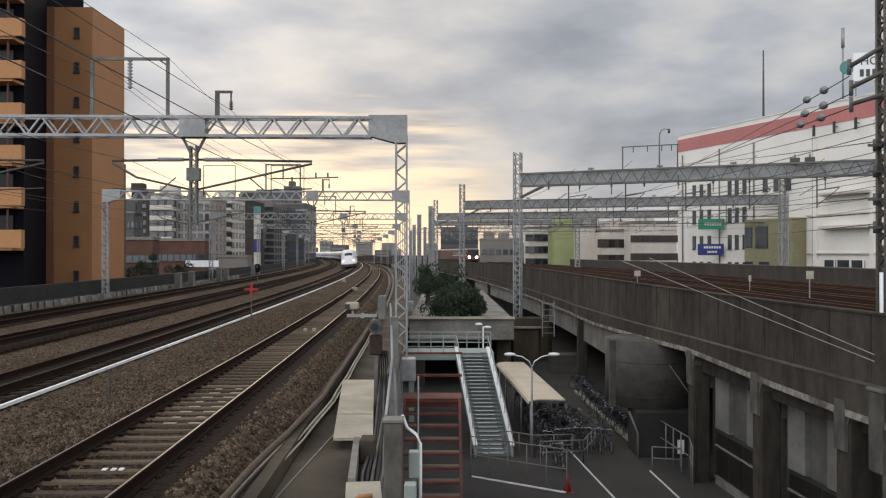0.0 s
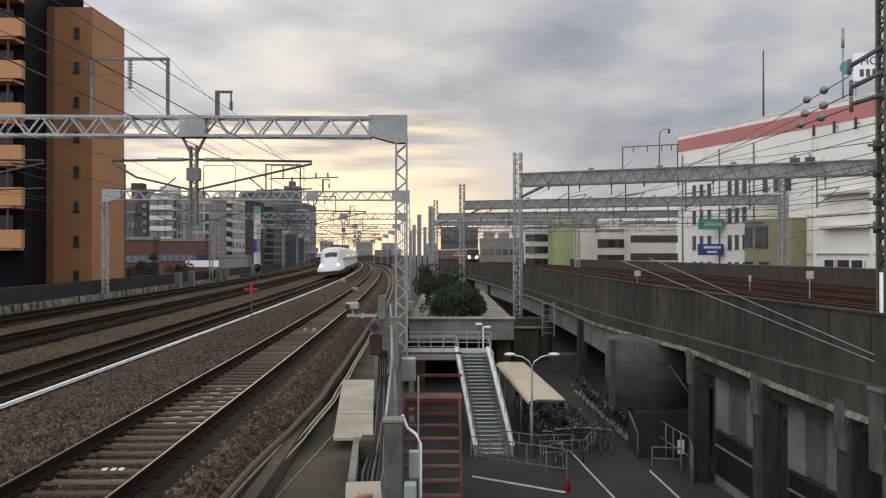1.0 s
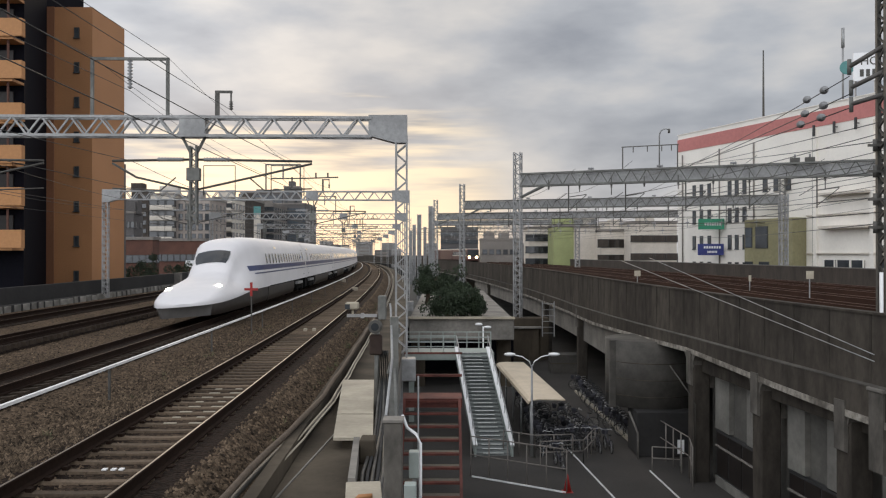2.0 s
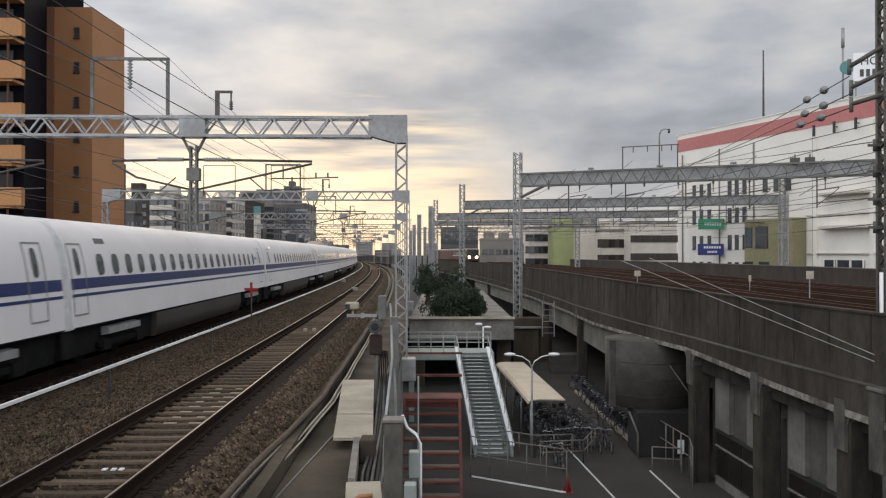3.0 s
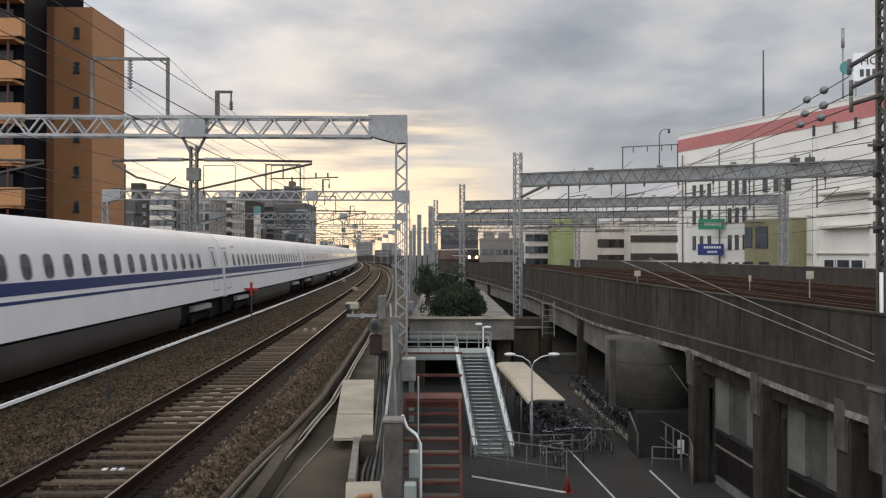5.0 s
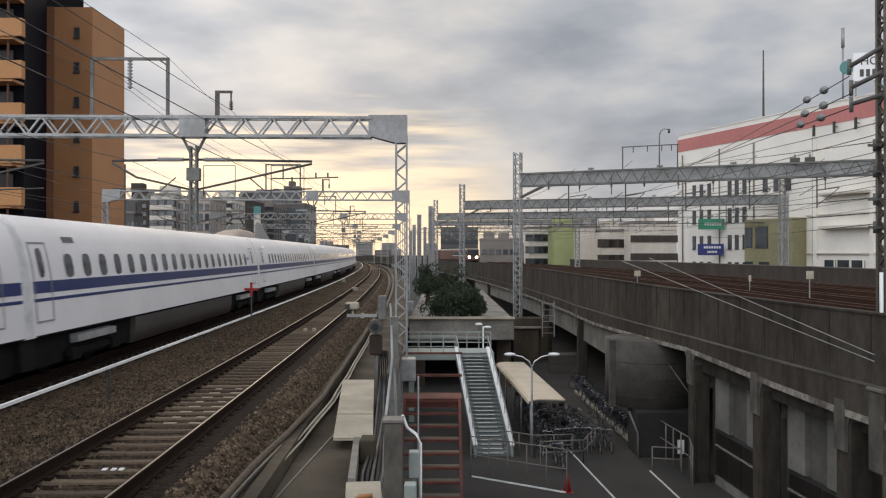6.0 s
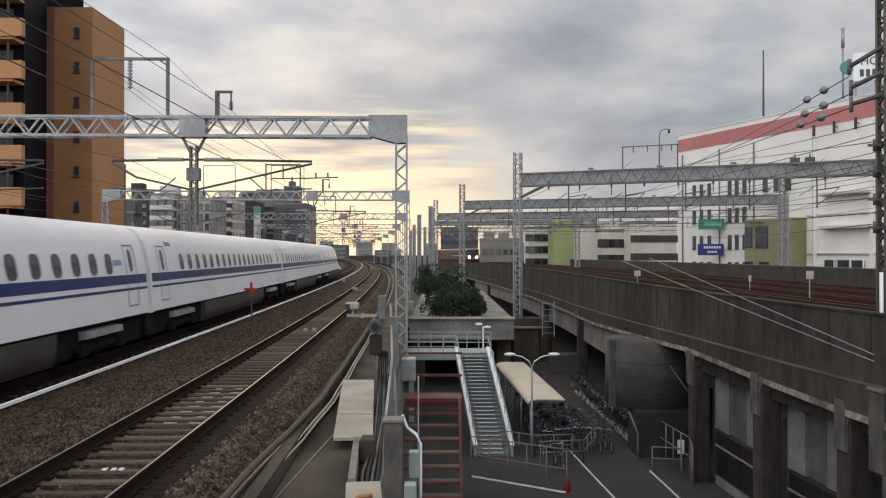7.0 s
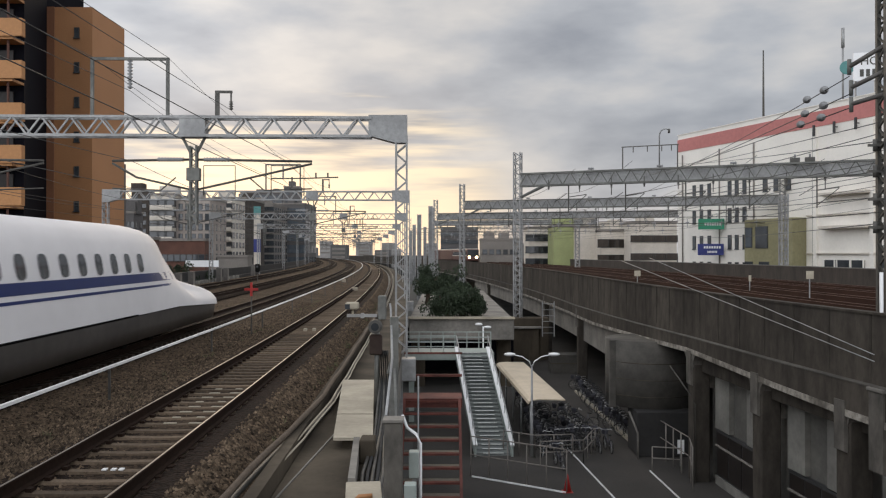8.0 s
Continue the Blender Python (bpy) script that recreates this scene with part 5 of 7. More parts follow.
def make_tree(x, y, base, z, rx, rz, label, seed, n=5200):
    t = thing("tree", pose(x, y, base), label, "tree", "trees")
    rng = random.Random(seed)
    bm = B()
    top = z - base
    tube(bm, [(0, 0, 0), (0.1, 0, top * 0.4), (0, 0.1, top * 0.8)], 0.2, 8, radii=[0.25, 0.18, 0.08])
    for k in range(7):
        a = rng.uniform(0, 6.28)
        tube(bm, [(0, 0, top * 0.35), (math.cos(a) * rx * 0.4, math.sin(a) * rx * 0.4, top * 0.6), (math.cos(a) * rx * 0.8, math.sin(a) * rx * 0.8, top * rng.uniform(0.7, 0.95))], 0.06, 5, radii=[0.1, 0.06, 0.02])
    part("trunk", bm, "bark", t)
    vs, fs = [], []
    clumps = [(rng.gauss(0, rx * 0.42), rng.gauss(0, rx * 0.42), top - rz * 0.9 + abs(rng.gauss(0, rz * 0.5)), rng.uniform(0.3, 0.7)) for _ in range(34)]
    for _ in range(n):
        cx, cy, cz, cr = rng.choice(clumps)
        d = Vector((rng.gauss(0, 1), rng.gauss(0, 1), rng.gauss(0, 0.8))).normalized() * cr * rng.uniform(0.6, 1.05)
        p = Vector((cx, cy, cz)) + d
        q = Euler((rng.uniform(0, 6.3), rng.uniform(0, 6.3), rng.uniform(0, 6.3))).to_matrix()
        s = rng.uniform(0.06, 0.14)
        k = len(vs)
        for c in ((-s, 0, 0), (0, -s * 0.5, 0.04), (s, 0, 0), (0, s * 0.5, 0.04)):
            vs.append(p + q @ Vector(c))
        fs.append((k, k + 1, k + 2, k + 3))
    me = bpy.data.meshes.new("crown")
    me.from_pydata(vs, [], fs)
    me.materials.append(M["leaf"])
    o = new("crown", me)
    o.parent = t
    tagged(o, "dense dark green leaves")


for x, y, base, top, r, h, seed in ((0.3, 60, -1.7, 0.0, 1.2, 1.4, 1), (1.4, 60.5, -1.7, 0.2, 1.2, 1.5, 2), (2.3, 61, -1.7, -0.1, 0.9, 1.2, 3), (-1.4, 74, -1.7, 1.2, 1.3, 1.9, 4), (-0.2, 78, -1.7, 0.7, 1.3, 1.6, 7),
                                    (-30.5, 84, GROUND, 1.9, 2.0, 3.4, 5), (-29.0, 91, GROUND, 1.5, 2.0, 3.0, 6)):
    make_tree(x, y, base, top, r, h, "dark green rounded bush-like tree beside the viaduct", seed)


# ---- the yard below: stairs, shed, lamp, bicycles ----
def make_stairs():
    s = thing("public_stairs", pose(0, 0, 0), "grey-green outdoor stairs with pale handrail walls", "stairs")
    n, zt, zb, yt, yb = 27, -2.65, GROUND, 46.0, 39.2
    wide = 1.62

    def mid(t):
        return 2.40 - 0.78 * t
    bm = B()
    box(bm, (0, 0.14, -0.04), (wide, 0.30, 0.08))
    tread = part("tread", bm, "tread", s)
    bm = B()
    box(bm, (0, -0.02, 0.006), (wide * 0.6, 0.09, 0.014))
    nose = part("nosing", bm, "nosing", tread, "pale anti-slip strip")
    for i in range(n):
        t = i / (n - 1)
        m = Matrix.Translation((mid(t), yb + (yt - yb) * t, zb + 0.12 + (zt - zb - 0.12) * t))
        if i == 0:
            tread.matrix_basis = m
        else:
            again(nose, again(tread, s, m))
    for d in (-1, 1):
        xb, xt = mid(0) + d * (wide / 2 + 0.06), mid(1) + d * (wide / 2 + 0.06)
        bm = B()
        sl = [(xb, yb - 0.3, zb), (xt, yt, zt - 0.3), (xt, yt, zt + 0.28), (xb, yb - 0.3, zb + 0.5)]
        a = [bm.verts.new((x - 0.05, y, z)) for x, y, z in sl]
        b = [bm.verts.new((x + 0.05, y, z)) for x, y, z in sl]
        bm.faces.new(a)
        bm.faces.new(b[::-1])
        for k in range(4):
            bm.faces.new((a[k], b[k], b[(k + 1) % 4], a[(k + 1) % 4]))
        part("stringer", bm, "green_steel", s)
        bm = B()
        bar(bm, (xb, yb - 0.3, zb + 0.55), (xt, yt, zt + 0.33), 0.2, 0.07)
        part("kerb_cap", bm, "lampwhite", s, "pale painted stringer cap")
        bm = B()
        tube(bm, [(xb, yb - 0.3, zb + 1.05), (xt, yt, zt + 0.95)], 0.035, 8)
        for t in steps(0, 1, 0.14):
            p = Vector((xb, yb - 0.3, zb + 0.4)).lerp(Vector((xt, yt, zt + 0.2)), t)
            bar(bm, p, p + Vector((0, 0, 0.65 + 0.1 * t)), 0.025)
        part("handrail", bm, "steel", s)
    bm = B()
    q = [(mid(0), yb - 0.05, zb + 0.02), (mid(1), yt + 0.1, zt - 0.12)]
    lo = [bm.verts.new((x + d * wide / 2, y, z)) for x, y, z in q for d in (-1, 1)]
    hi = [bm.verts.new(v.co + Vector((0, 0, -0.16))) for v in lo]
    for f in ((0, 1, 3, 2),):
        bm.faces.new([lo[i] for i in f])
        bm.faces.new([hi[i] for i in f[::-1]])
        for i in range(4):
            bm.faces.new((lo[f[i]], hi[f[i]], hi[f[(i + 1) % 4]], lo[f[(i + 1) % 4]]))
    part("riser_plate", bm, "tread", s)
    bm = B()
    box(bm, (0.35, yt + 1.2, zt - 0.2), (5.0, 2.4, 0.4), bev=0.02)
    part("landing", bm, "green_steel", s)
    for y, x0, x1 in ((yt + 0.05, -2.1, 0.75), (yt + 2.3, -2.1, 2.8)):
        bm = B()
        for z in (0.35, 0.65, 0.95):
            bar(bm, (x0, y, zt + z), (x1, y, zt + z), 0.05)
        for x in steps(x0, x1, 0.75):
            bar(bm, (x, y, zt), (x, y, zt + 0.95), 0.05)
        part("railing", bm, "green_steel", s)
    for x in (-1.8, 2.6):
        bm = B()
        box(bm, (x, yt + 1.2, (zt + GROUND) / 2 - 0.2), (0.3, 0.3, zt - GROUND - 0.4))
        part("support_post", bm, "green_steel", s)


def make_red_stair():
    r = thing("steel_stair_frame", pose(0, 0, 0), "rusty red steel stair frame beside the viaduct", "stairs")
    x0, x1 = -1.45, 0.62
    ya, za, yb, zb = 31.0, -2.65, 26.5, GROUND + 0.2
    for x in (x0, x1):
        bm = B()
        bar(bm, (x, ya, za), (x, yb, zb), 0.1, 0.26)
        part("stringer", bm, "red_steel", r)
    bm = B()
    box(bm, ((x0 + x1) / 2, 0, 0), (x1 - x0, 0.22, 0.07))
    tr = part("tread", bm, "red_steel", r)
    bm = B()
    box(bm, ((x0 + x1) / 2, 0.3, -0.02), (x1 - x0 - 0.1, 0.42, 0.06))
    plate = part("tread_plate", bm, "steel_dark", tr, "dark worn tread plate")
    for k in range(11):
        t = k / 10
        m = Matrix.Translation((0, ya + (yb - ya) * t, za + (zb - za) * t))
        if k == 0:
            tr.matrix_basis = m
        else:
            again(plate, again(tr, r, m))
    bm = B()
    box(bm, ((x0 + x1) / 2, ya + 0.6, za - 0.06), (x1 - x0 + 0.2, 1.3, 0.34))
    part("landing", bm, "red_steel", r)
    bm = B()
    box(bm, ((x0 + x1) / 2, ya + 2.5, za + 0.6), (x1 - x0 + 0.3, 0.1, 0.1))
    box(bm, ((x0 + x1) / 2, ya + 2.5, za + 1.5), (x1 - x0 + 0.3, 0.08, 0.08))
    part("top_rail", bm, "red_steel", r)


def make_shed():
    s = thing("bicycle_shelter", pose(0, 0, GROUND), "bicycle shelter with a curved beige sheet roof", "shelter")
    ya, yb, h = 40.0, 53.7, 2.3
    prof = [(-0.9, 0.0), (-0.86, 0.12), (-0.7, 0.21), (-0.3, 0.25), (0.9, 0.22), (0.9, 0.17), (-0.3, 0.20), (-0.68, 0.16), (-0.81, 0.09), (-0.85, 0.0)]
    bm = B()
    def where(y, o, z):
        t = (y - ya) / (yb - ya)
        return Vector((5.02 - 0.67 * t + o, y, h + z))
    sweep(bm, prof, [ya, (ya + yb) / 2, yb], where)
    part("roof", bm, "beige", s)
    for y in steps(ya + 0.4, yb - 0.4, 3.5):
        bm = B()
        tube(bm, [where(y, -0.7, -h), where(y, -0.7, 0.2)], 0.05, 8)
        bar(bm, where(y, -0.8, 0.08), where(y, 0.85, 0.13), 0.06)
        part("post", bm, "steel", s)


def make_lamp():
    x, y = 4.2, 39.0
    l = thing("street_lamp", pose(x, y, GROUND), "twin-arm street lamp with white heads", "street lamp")
    bm = B()
    tube(bm, [(0, 0, 0), (0, 0, 1.2), (0, 0, 4.25)], 0.06, 8, radii=[0.08, 0.065, 0.045])
    part("pole", bm, "steel", l)
    for d in (-1, 1):
        bm = B()
        tube(bm, [(0, 0, 4.2), (d * 0.12, 0, 4.5), (d * 0.45, 0, 4.72), (d * 0.85, 0, 4.8)], 0.028, 6)
        arm = part("arm", bm, "lampwhite", l)
        bm = B()
        bmesh.ops.create_uvsphere(bm, u_segments=12, v_segments=8, radius=1.0, matrix=Matrix.Translation((d * 1.05, 0, 4.83)) @ Matrix.Diagonal((0.28, 0.12, 0.09, 1)))
        part("lamp_head", bm, "lampwhite", arm, "white oval lamp head", True)


def make_bike():
    b = thing("bicycle", pose(5.2, 37.0, GROUND, 0, 0, 10), "parked city bicycle with a dark frame", "bicycle", "parked bicycles")
    for y in (-0.53, 0.53):
        bm = B()
        pts = [(0, y + 0.32 * math.cos(2 * math.pi * k / 14), 0.34 + 0.32 * math.sin(2 * math.pi * k / 14)) for k in range(15)]
        tube(bm, pts, 0.022, 5, cap=False)
        w = part("wheel", bm, "rubber", b)
        bm = B()
        for k in range(7):
            a = math.pi * k / 7
            bar(bm, (0, y - 0.3 * math.cos(a), 0.34 - 0.3 * math.sin(a)), (0, y + 0.3 * math.cos(a), 0.34 + 0.3 * math.sin(a)), 0.006)
        part("spokes", bm, "chrome", w)
    bm = B()
    for p, q in (((0, 0.53, 0.34), (0, 0.36, 0.92)), ((0, 0.42, 0.72), (0, -0.08, 0.34)), ((0, -0.08, 0.34), (0, -0.22, 0.82)), ((0, -0.08, 0.34), (0, -0.53, 0.34)), ((0, -0.53, 0.34), (0, -0.18, 0.68))):
        tube(bm, [p, q], 0.02, 6)
    part("bike_frame", bm, "bikedark", b)
    bm = B()
    tube(bm, [(-0.26, 0.2, 1.0), (-0.2, 0.32, 1.03), (0, 0.36, 0.98), (0.2, 0.32, 1.03), (0.26, 0.2, 1.0)], 0.016, 6)
    part("handlebar", bm, "chrome", b)
    bm = B()
    box(bm, (0, -0.25, 0.86), (0.14, 0.26, 0.07), bev=0.02)
    part("saddle", bm, "rubber", b)
    bm = B()
    lo = [bm.verts.new((x, y, 0.76)) for x, y in ((-0.13, 0.52), (0.13, 0.52), (0.13, 0.70), (-0.13, 0.70))]
    hi = [bm.verts.new((x, y, 1.0)) for x, y in ((-0.17, 0.49), (0.17, 0.49), (0.17, 0.75), (-0.17, 0.75))]
    inn = [bm.verts.new((x, y, 1.0)) for x, y in ((-0.16, 0.50), (0.16, 0.50), (0.16, 0.74), (-0.16, 0.74))]
    low = [bm.verts.new((x, y, 0.77)) for x, y in ((-0.12, 0.53), (0.12, 0.53), (0.12, 0.69), (-0.12, 0.69))]
    bm.faces.new(lo[::-1])
    bm.faces.new(low)
    for k in range(4):
        j = (k + 1) % 4
        bm.faces.new((lo[k], lo[j], hi[j], hi[k]))
        bm.faces.new((hi[k], hi[j], inn[j], inn[k]))
        bm.faces.new((inn[k], inn[j], low[j], low[k]))
    part("basket", bm, "bikedark", b)
    return b


make_stairs()
make_red_stair()
make_shed()
make_lamp()
bike = make_bike()
rng = random.Random(11)
for k in range(16):
    copy_thing(bike, pose(5.4 + rng.uniform(-0.2, 0.2), 40.2 + 0.8 * k, GROUND, rng.uniform(-6, 6), 0, 75 + rng.uniform(-14, 14)))
for k in range(22):
    y = 37.6 + 0.75 * k
    copy_thing(bike, pose(9.75 + rng.uniform(-0.15, 0.15), y + 4.6, GROUND, rng.uniform(-8, 8), 0, 60 + rng.uniform(-18, 18)))
for k in range(16):
    copy_thing(bike, pose(6.4 + rng.uniform(-1.2, 1.6), 40.5 + 0.45 * k, GROUND, rng.uniform(-8, 8), 0, 80 + rng.uniform(-25, 25)))
for k in range(7):
    copy_thing(bike, pose(5.0 + 0.5 * k, 39.6 + rng.uniform(-0.5, 0.9), GROUND, rng.uniform(-8, 8), 0, rng.uniform(-30, 30)))


# ---- the local train waiting on the second viaduct ----
def make_local_train():
    p = px(837, 449, 190)
    t = thing("local_train", pose(p[0], 190, 0.44, 0, 0, 9), "orange local train with lit headlamps on the far viaduct", "train")
    for c in range(3):
        y0 = c * 20.3
        bm = B()
        box(bm, (-0.02 * c * c, y0 + 10, 2.1), (2.85, 20.0, 2.7), bev=0.2)
        car = part("carriage", bm, "etrain", t, "orange carriage")
        bm = B()
        box(bm, (0, y0 + 10, 3.5), (2.5, 19.6, 0.2), bev=0.06)
        part("roof", bm, "offwhite", car)
        bm = B()
        box(bm, (0, y0 + 10, 0.45), (2.5, 19, 0.7))
        part("underframe", bm, "under", car)
        bm = B()
        box(bm, (0, y0 + 10, 2.0), (2.87, 19.5, 0.3))
        part("pale_stripe", bm, "offwhite", car)
        bm = B()
        box(bm, (0, y0 + 10, 2.4), (2.88, 18.5, 0.8))
        part("window_band", bm, "train_glass", car)
        if c == 0:
            bm = B()
            box(bm, (0, -0.02, 2.55), (2.6, 0.06, 1.5), bev=0.02)
            part("cab_window", bm, "train_glass", car)
            for x in (-0.85, 0.85):
                bm = B()
                bmesh.ops.create_uvsphere(bm, u_segments=12, v_segments=8, radius=0.3, matrix=Matrix.Translation((x, -0.05, 1.6)) @ Matrix.Diagonal((1, 0.3, 1, 1)))
                part("headlight", bm, "headlamp_warm", car, "glowing yellow headlamp")


make_local_train()


# ---- things beside the camera ----
def make_marker():
    m = thing("cross_marker", pose(*arc(33.9, -6.94, 0)), "small red cross marker on a dark post", "sign")
    bm = B()
    bar(bm, (0, 0, -0.4), (0, 0, 1.4), 0.045)
    part("post", bm, "steel_dark", m)
    bm = B()
    box(bm, (0, -0.04, 1.44), (0.56, 0.03, 0.10))
    box(bm, (0, -0.04, 1.44), (0.10, 0.034, 0.56))
    part("cross", bm, "red", m)


make_marker()


# ---- more of the place: overbridge, trackside gear, yard fittings ----
def make_overbridge():
    b = thing("overbridge", pose(0, 0, 0), "low concrete overbridge with planting behind the stairs", "bridge")
    bm = B()
    box(bm, (1.3, 80, -2.45), (7.4, 44, 1.5), bev=0.05)
    part("bridge_deck", bm, "concrete", b)
    bm = B()
    box(bm, (1.3, 57.9, -1.62), (7.5, 0.25, 0.16))
    part("coping", bm, "concrete_pale", b)
    for x in (-1.8, 4.4):
        bm = B()
        box(bm, (x, 60, (GROUND - 3.2) / 2), (1.0, 1.0, -GROUND - 3.2))
        part("support", bm, "concrete_dark", b)
    bm = B()
    box(bm, (1.3, 68, (GROUND - 3.2) / 2), (9.0, 0.4, -GROUND - 3.2))
    part("back_wall", bm, "navy", b, "dark wall below the bridge")


def make_post_pier():
    p = thing("gantry_pier", pose(7.3, 73.5, GROUND), "dark concrete pier carrying a gantry post", "pier")
    bm = B()
    box(bm, (0, 1.3, 1.45), (2.6, 2.4, 2.9), bev=0.05)
    part("shaft", bm, "concrete_dark", p)
    bm = B()
    box(bm, (0, 1.3, 2.98), (3.0, 2.8, 0.18), bev=0.03)
    part("cap", bm, "concrete", p)
    l = thing("service_ladder", pose(9.0, 70.5, 0), "grey steel service ladder on the viaduct edge", "ladder")
    bm = B()
    for x in (-0.5, 0.5):
        bar(bm, (x, 0, -4.2), (x, 0, -1.2), 0.08)
    for k in range(6):
        bar(bm, (-0.5, 0, -3.9 + 0.5 * k), (0.5, 0, -3.9 + 0.5 * k), 0.05)
    part("frame", bm, "steel", l)


def make_slabs():
    for k, (y0, y1) in enumerate(((13.9, 15.9), (15.93, 20.2))):
        def edge(y):
            t = (y - 13.9) / 6.3
            return -1.85 - 0.60 * t, -1.18 - 0.51 * t
        bm = B()
        top, low = [], []
        for y, e in ((y0, 0), (y0, 1), (y1, 1), (y1, 0)):
            top.append(bm.verts.new((edge(y)[e], y, -0.2 + 0.01 * k)))
            low.append(bm.verts.new((edge(y)[e], y, -0.25)))
        bm.faces.new(top)
        bm.faces.new(low[::-1])
        for i in range(4):
            bm.faces.new((low[i], low[(i + 1) % 4], top[(i + 1) % 4], top[i]))
        tagged(part("cover_slab", bm, "concrete_pale"), "pale concrete cover slab over the cable pit", "slab", "cover slabs")


def make_pit():
    bm = B()
    top, low = [], []
    for x, y in ((-1.72, 14.1), (-1.25, 14.1), (-1.75, 20.1), (-2.3, 20.1)):
        top.append(bm.verts.new((x, y, -0.28)))
        low.append(bm.verts.new((x, y, -0.62)))
    bm.faces.new(top)
    for i in range(4):
        bm.faces.new((low[i], low[(i + 1) % 4], top[(i + 1) % 4], top[i]))
    tagged(part("cable_pit", bm, "concrete_dark"), "dark concrete cable pit under the slabs", "pit", kind="structure")


def make_foreground():
    make_pit()
    # stout concrete post at the end of the fence
    p = thing("fence_post", pose(-0.6, 10.0, -0.6), "stout weathered concrete fence post", "post")
    bm = B()
    box(bm, (0, 0, 0.4), (0.22, 0.24, 2.15), bev=0.015)
    part("shaft", bm, "concrete_streaked", p)
    bm = B()
    box(bm, (0, 0, 1.49), (0.25, 0.27, 0.03))
    part("top_plate", bm, "concrete", p)
    p = thing("stub_post", pose(-1.2, 13.2, -0.42), "short stained concrete stub post", "post")
    bm = B()
    box(bm, (0, 0, 0.19), (0.24, 0.4, 0.38), bev=0.02)
    part("shaft", bm, "concrete_dark", p)
    # lidded box and its orange pipe cap
    b = thing("cable_box", pose(-1.02, 10.6, -0.42, 0, 0, 6), "white-lidded cable box on the walkway", "box")
    bm = B()
    box(bm, (0, 0, 0.11), (0.42, 0.9, 0.22), bev=0.01)
    part("case", bm, "concrete", b)
    bm = B()
    box(bm, (0, 0, 0.245), (0.46, 0.95, 0.04), bev=0.01)
    part("lid", bm, "concrete_pale", b)
    c = thing("orange_pipe", pose(-0.98, 10.05, -0.14), "short orange plastic pipe end", "pipe")
    bm = B()
    tube(bm, [(-0.1, 0, 0.02), (-0.04, 0, 0.08), (0.12, 0, 0.09)], 0.03, 10)
    part("bend", bm, "orange_bright", c)
    c = thing("edge_strip", pose(0, 0, 0), "thin pale worn strip along the walkway", "strip")
    bm = B()
    bar(bm, (-2.34, 10.0, -0.414), (-1.99, 15.1, -0.414), 0.022, 0.03)
    part("strip", bm, "concrete", c)
    # low rail along the walkway's outer edge
    r = thing("edge_rail", pose(0, 0, 0), "pale steel edge rail on the walkway", "rail")
    bm = B()
    for x0, y0, x1, y1 in ((-1.42, 13.6, -1.23, 11.1),):
        bar(bm, (x0, y0, -0.27), (x1, y1, -0.27), 0.1, 0.3)
    part("rail", bm, "concrete", r)
    # signal post with a round lamp, arm and small camera housing
    s = thing("trackside_signal", pose(-1.36, 17.0, -0.42), "grey trackside signal post with round dark lamp", "signal")
    bm = B()
    tube(bm, [(0, 0, 0), (0, 0, 1.95)], 0.055, 10)
    box(bm, (0.1, 0.08, 2.2), (0.17, 0.17, 0.5), bev=0.02)
    part("post", bm, "steel_weathered", s)
    bm = B()
    tube(bm, [(-0.02, -0.28, 1.83), (-0.02, -0.05, 1.83), (-0.02, 0.02, 1.83)], 0.14, 18, radii=[0.135, 0.14, 0.10])
    lamp = part("lamp_housing", bm, "steel_dark", s, "dark round lamp housing")
    bm = B()
    tube(bm, [(-0.02, -0.285, 1.83), (-0.02, -0.30, 1.83)], 0.08, 16)
    part("lens", bm, "wglass", lamp, "dark glass lens")
    bm = B()
    tube(bm, [(-0.02, -0.288, 1.83), (-0.02, -0.292, 1.83)], 0.11, 18)
    part("lens_ring", bm, "steel_dark", lamp)
    bm = B()
    box(bm, (-0.02, -0.02, 1.45), (0.26, 0.2, 0.42), bev=0.03)
    part("relay_case", bm, "rust", s, "brown relay case")
    bm = B()
    bar(bm, (-0.62, 0, 2.04), (0, 0, 2.04), 0.06)
    bar(bm, (-0.3, 0, 1.99), (-0.3, 0, 2.09), 0.07)
    part("arm", bm, "steel", s)
    bm = B()
    box(bm, (-0.5, -0.1, 2.25), (0.26, 0.3, 0.14), bev=0.02)
    bar(bm, (-0.5, 0, 2.04), (-0.5, 0, 2.2), 0.04)
    cam_box = part("housing", bm, "concrete_pale", s, "small white sensor housing")
    bm = B()
    box(bm, (-0.58, -0.26, 2.24), (0.1, 0.03, 0.1))
    part("front_glass", bm, "wglass", cam_box)
    # cables hanging down from it
    for i in range(5):
        bm = B()
        x = -1.33 + 0.045 * i
        tube(bm, [(x, 17.0, 0.9), (x + 0.04, 16.9, 0.2), (x + 0.03 + 0.02 * i, 16.2, -0.25), (x + 0.12, 14.5, -0.33), (x + 0.16 + 0.03 * i, 12.0, -0.3), (x + 0.3, 10.2, -0.36)], 0.028, 6)
        tagged(part("signal_cable", bm, "rubber" if i % 2 else "steel_dark"), "thick black cable hanging from the signal post", "cable", "signal cables")
    # slim pale conduit leaning beside it
    c = thing("conduit_pipe", pose(0, 0, 0), "slim pale conduit pipe beside the signal", "pipe")
    bm = B()
    tube(bm, [(-0.72, 10.4, 0.85), (-0.80, 13.0, 1.25), (-0.98, 15.5, 1.85), (-1.0, 15.6, 1.95)], 0.02, 8)
    part("pipe", bm, "steel", c)
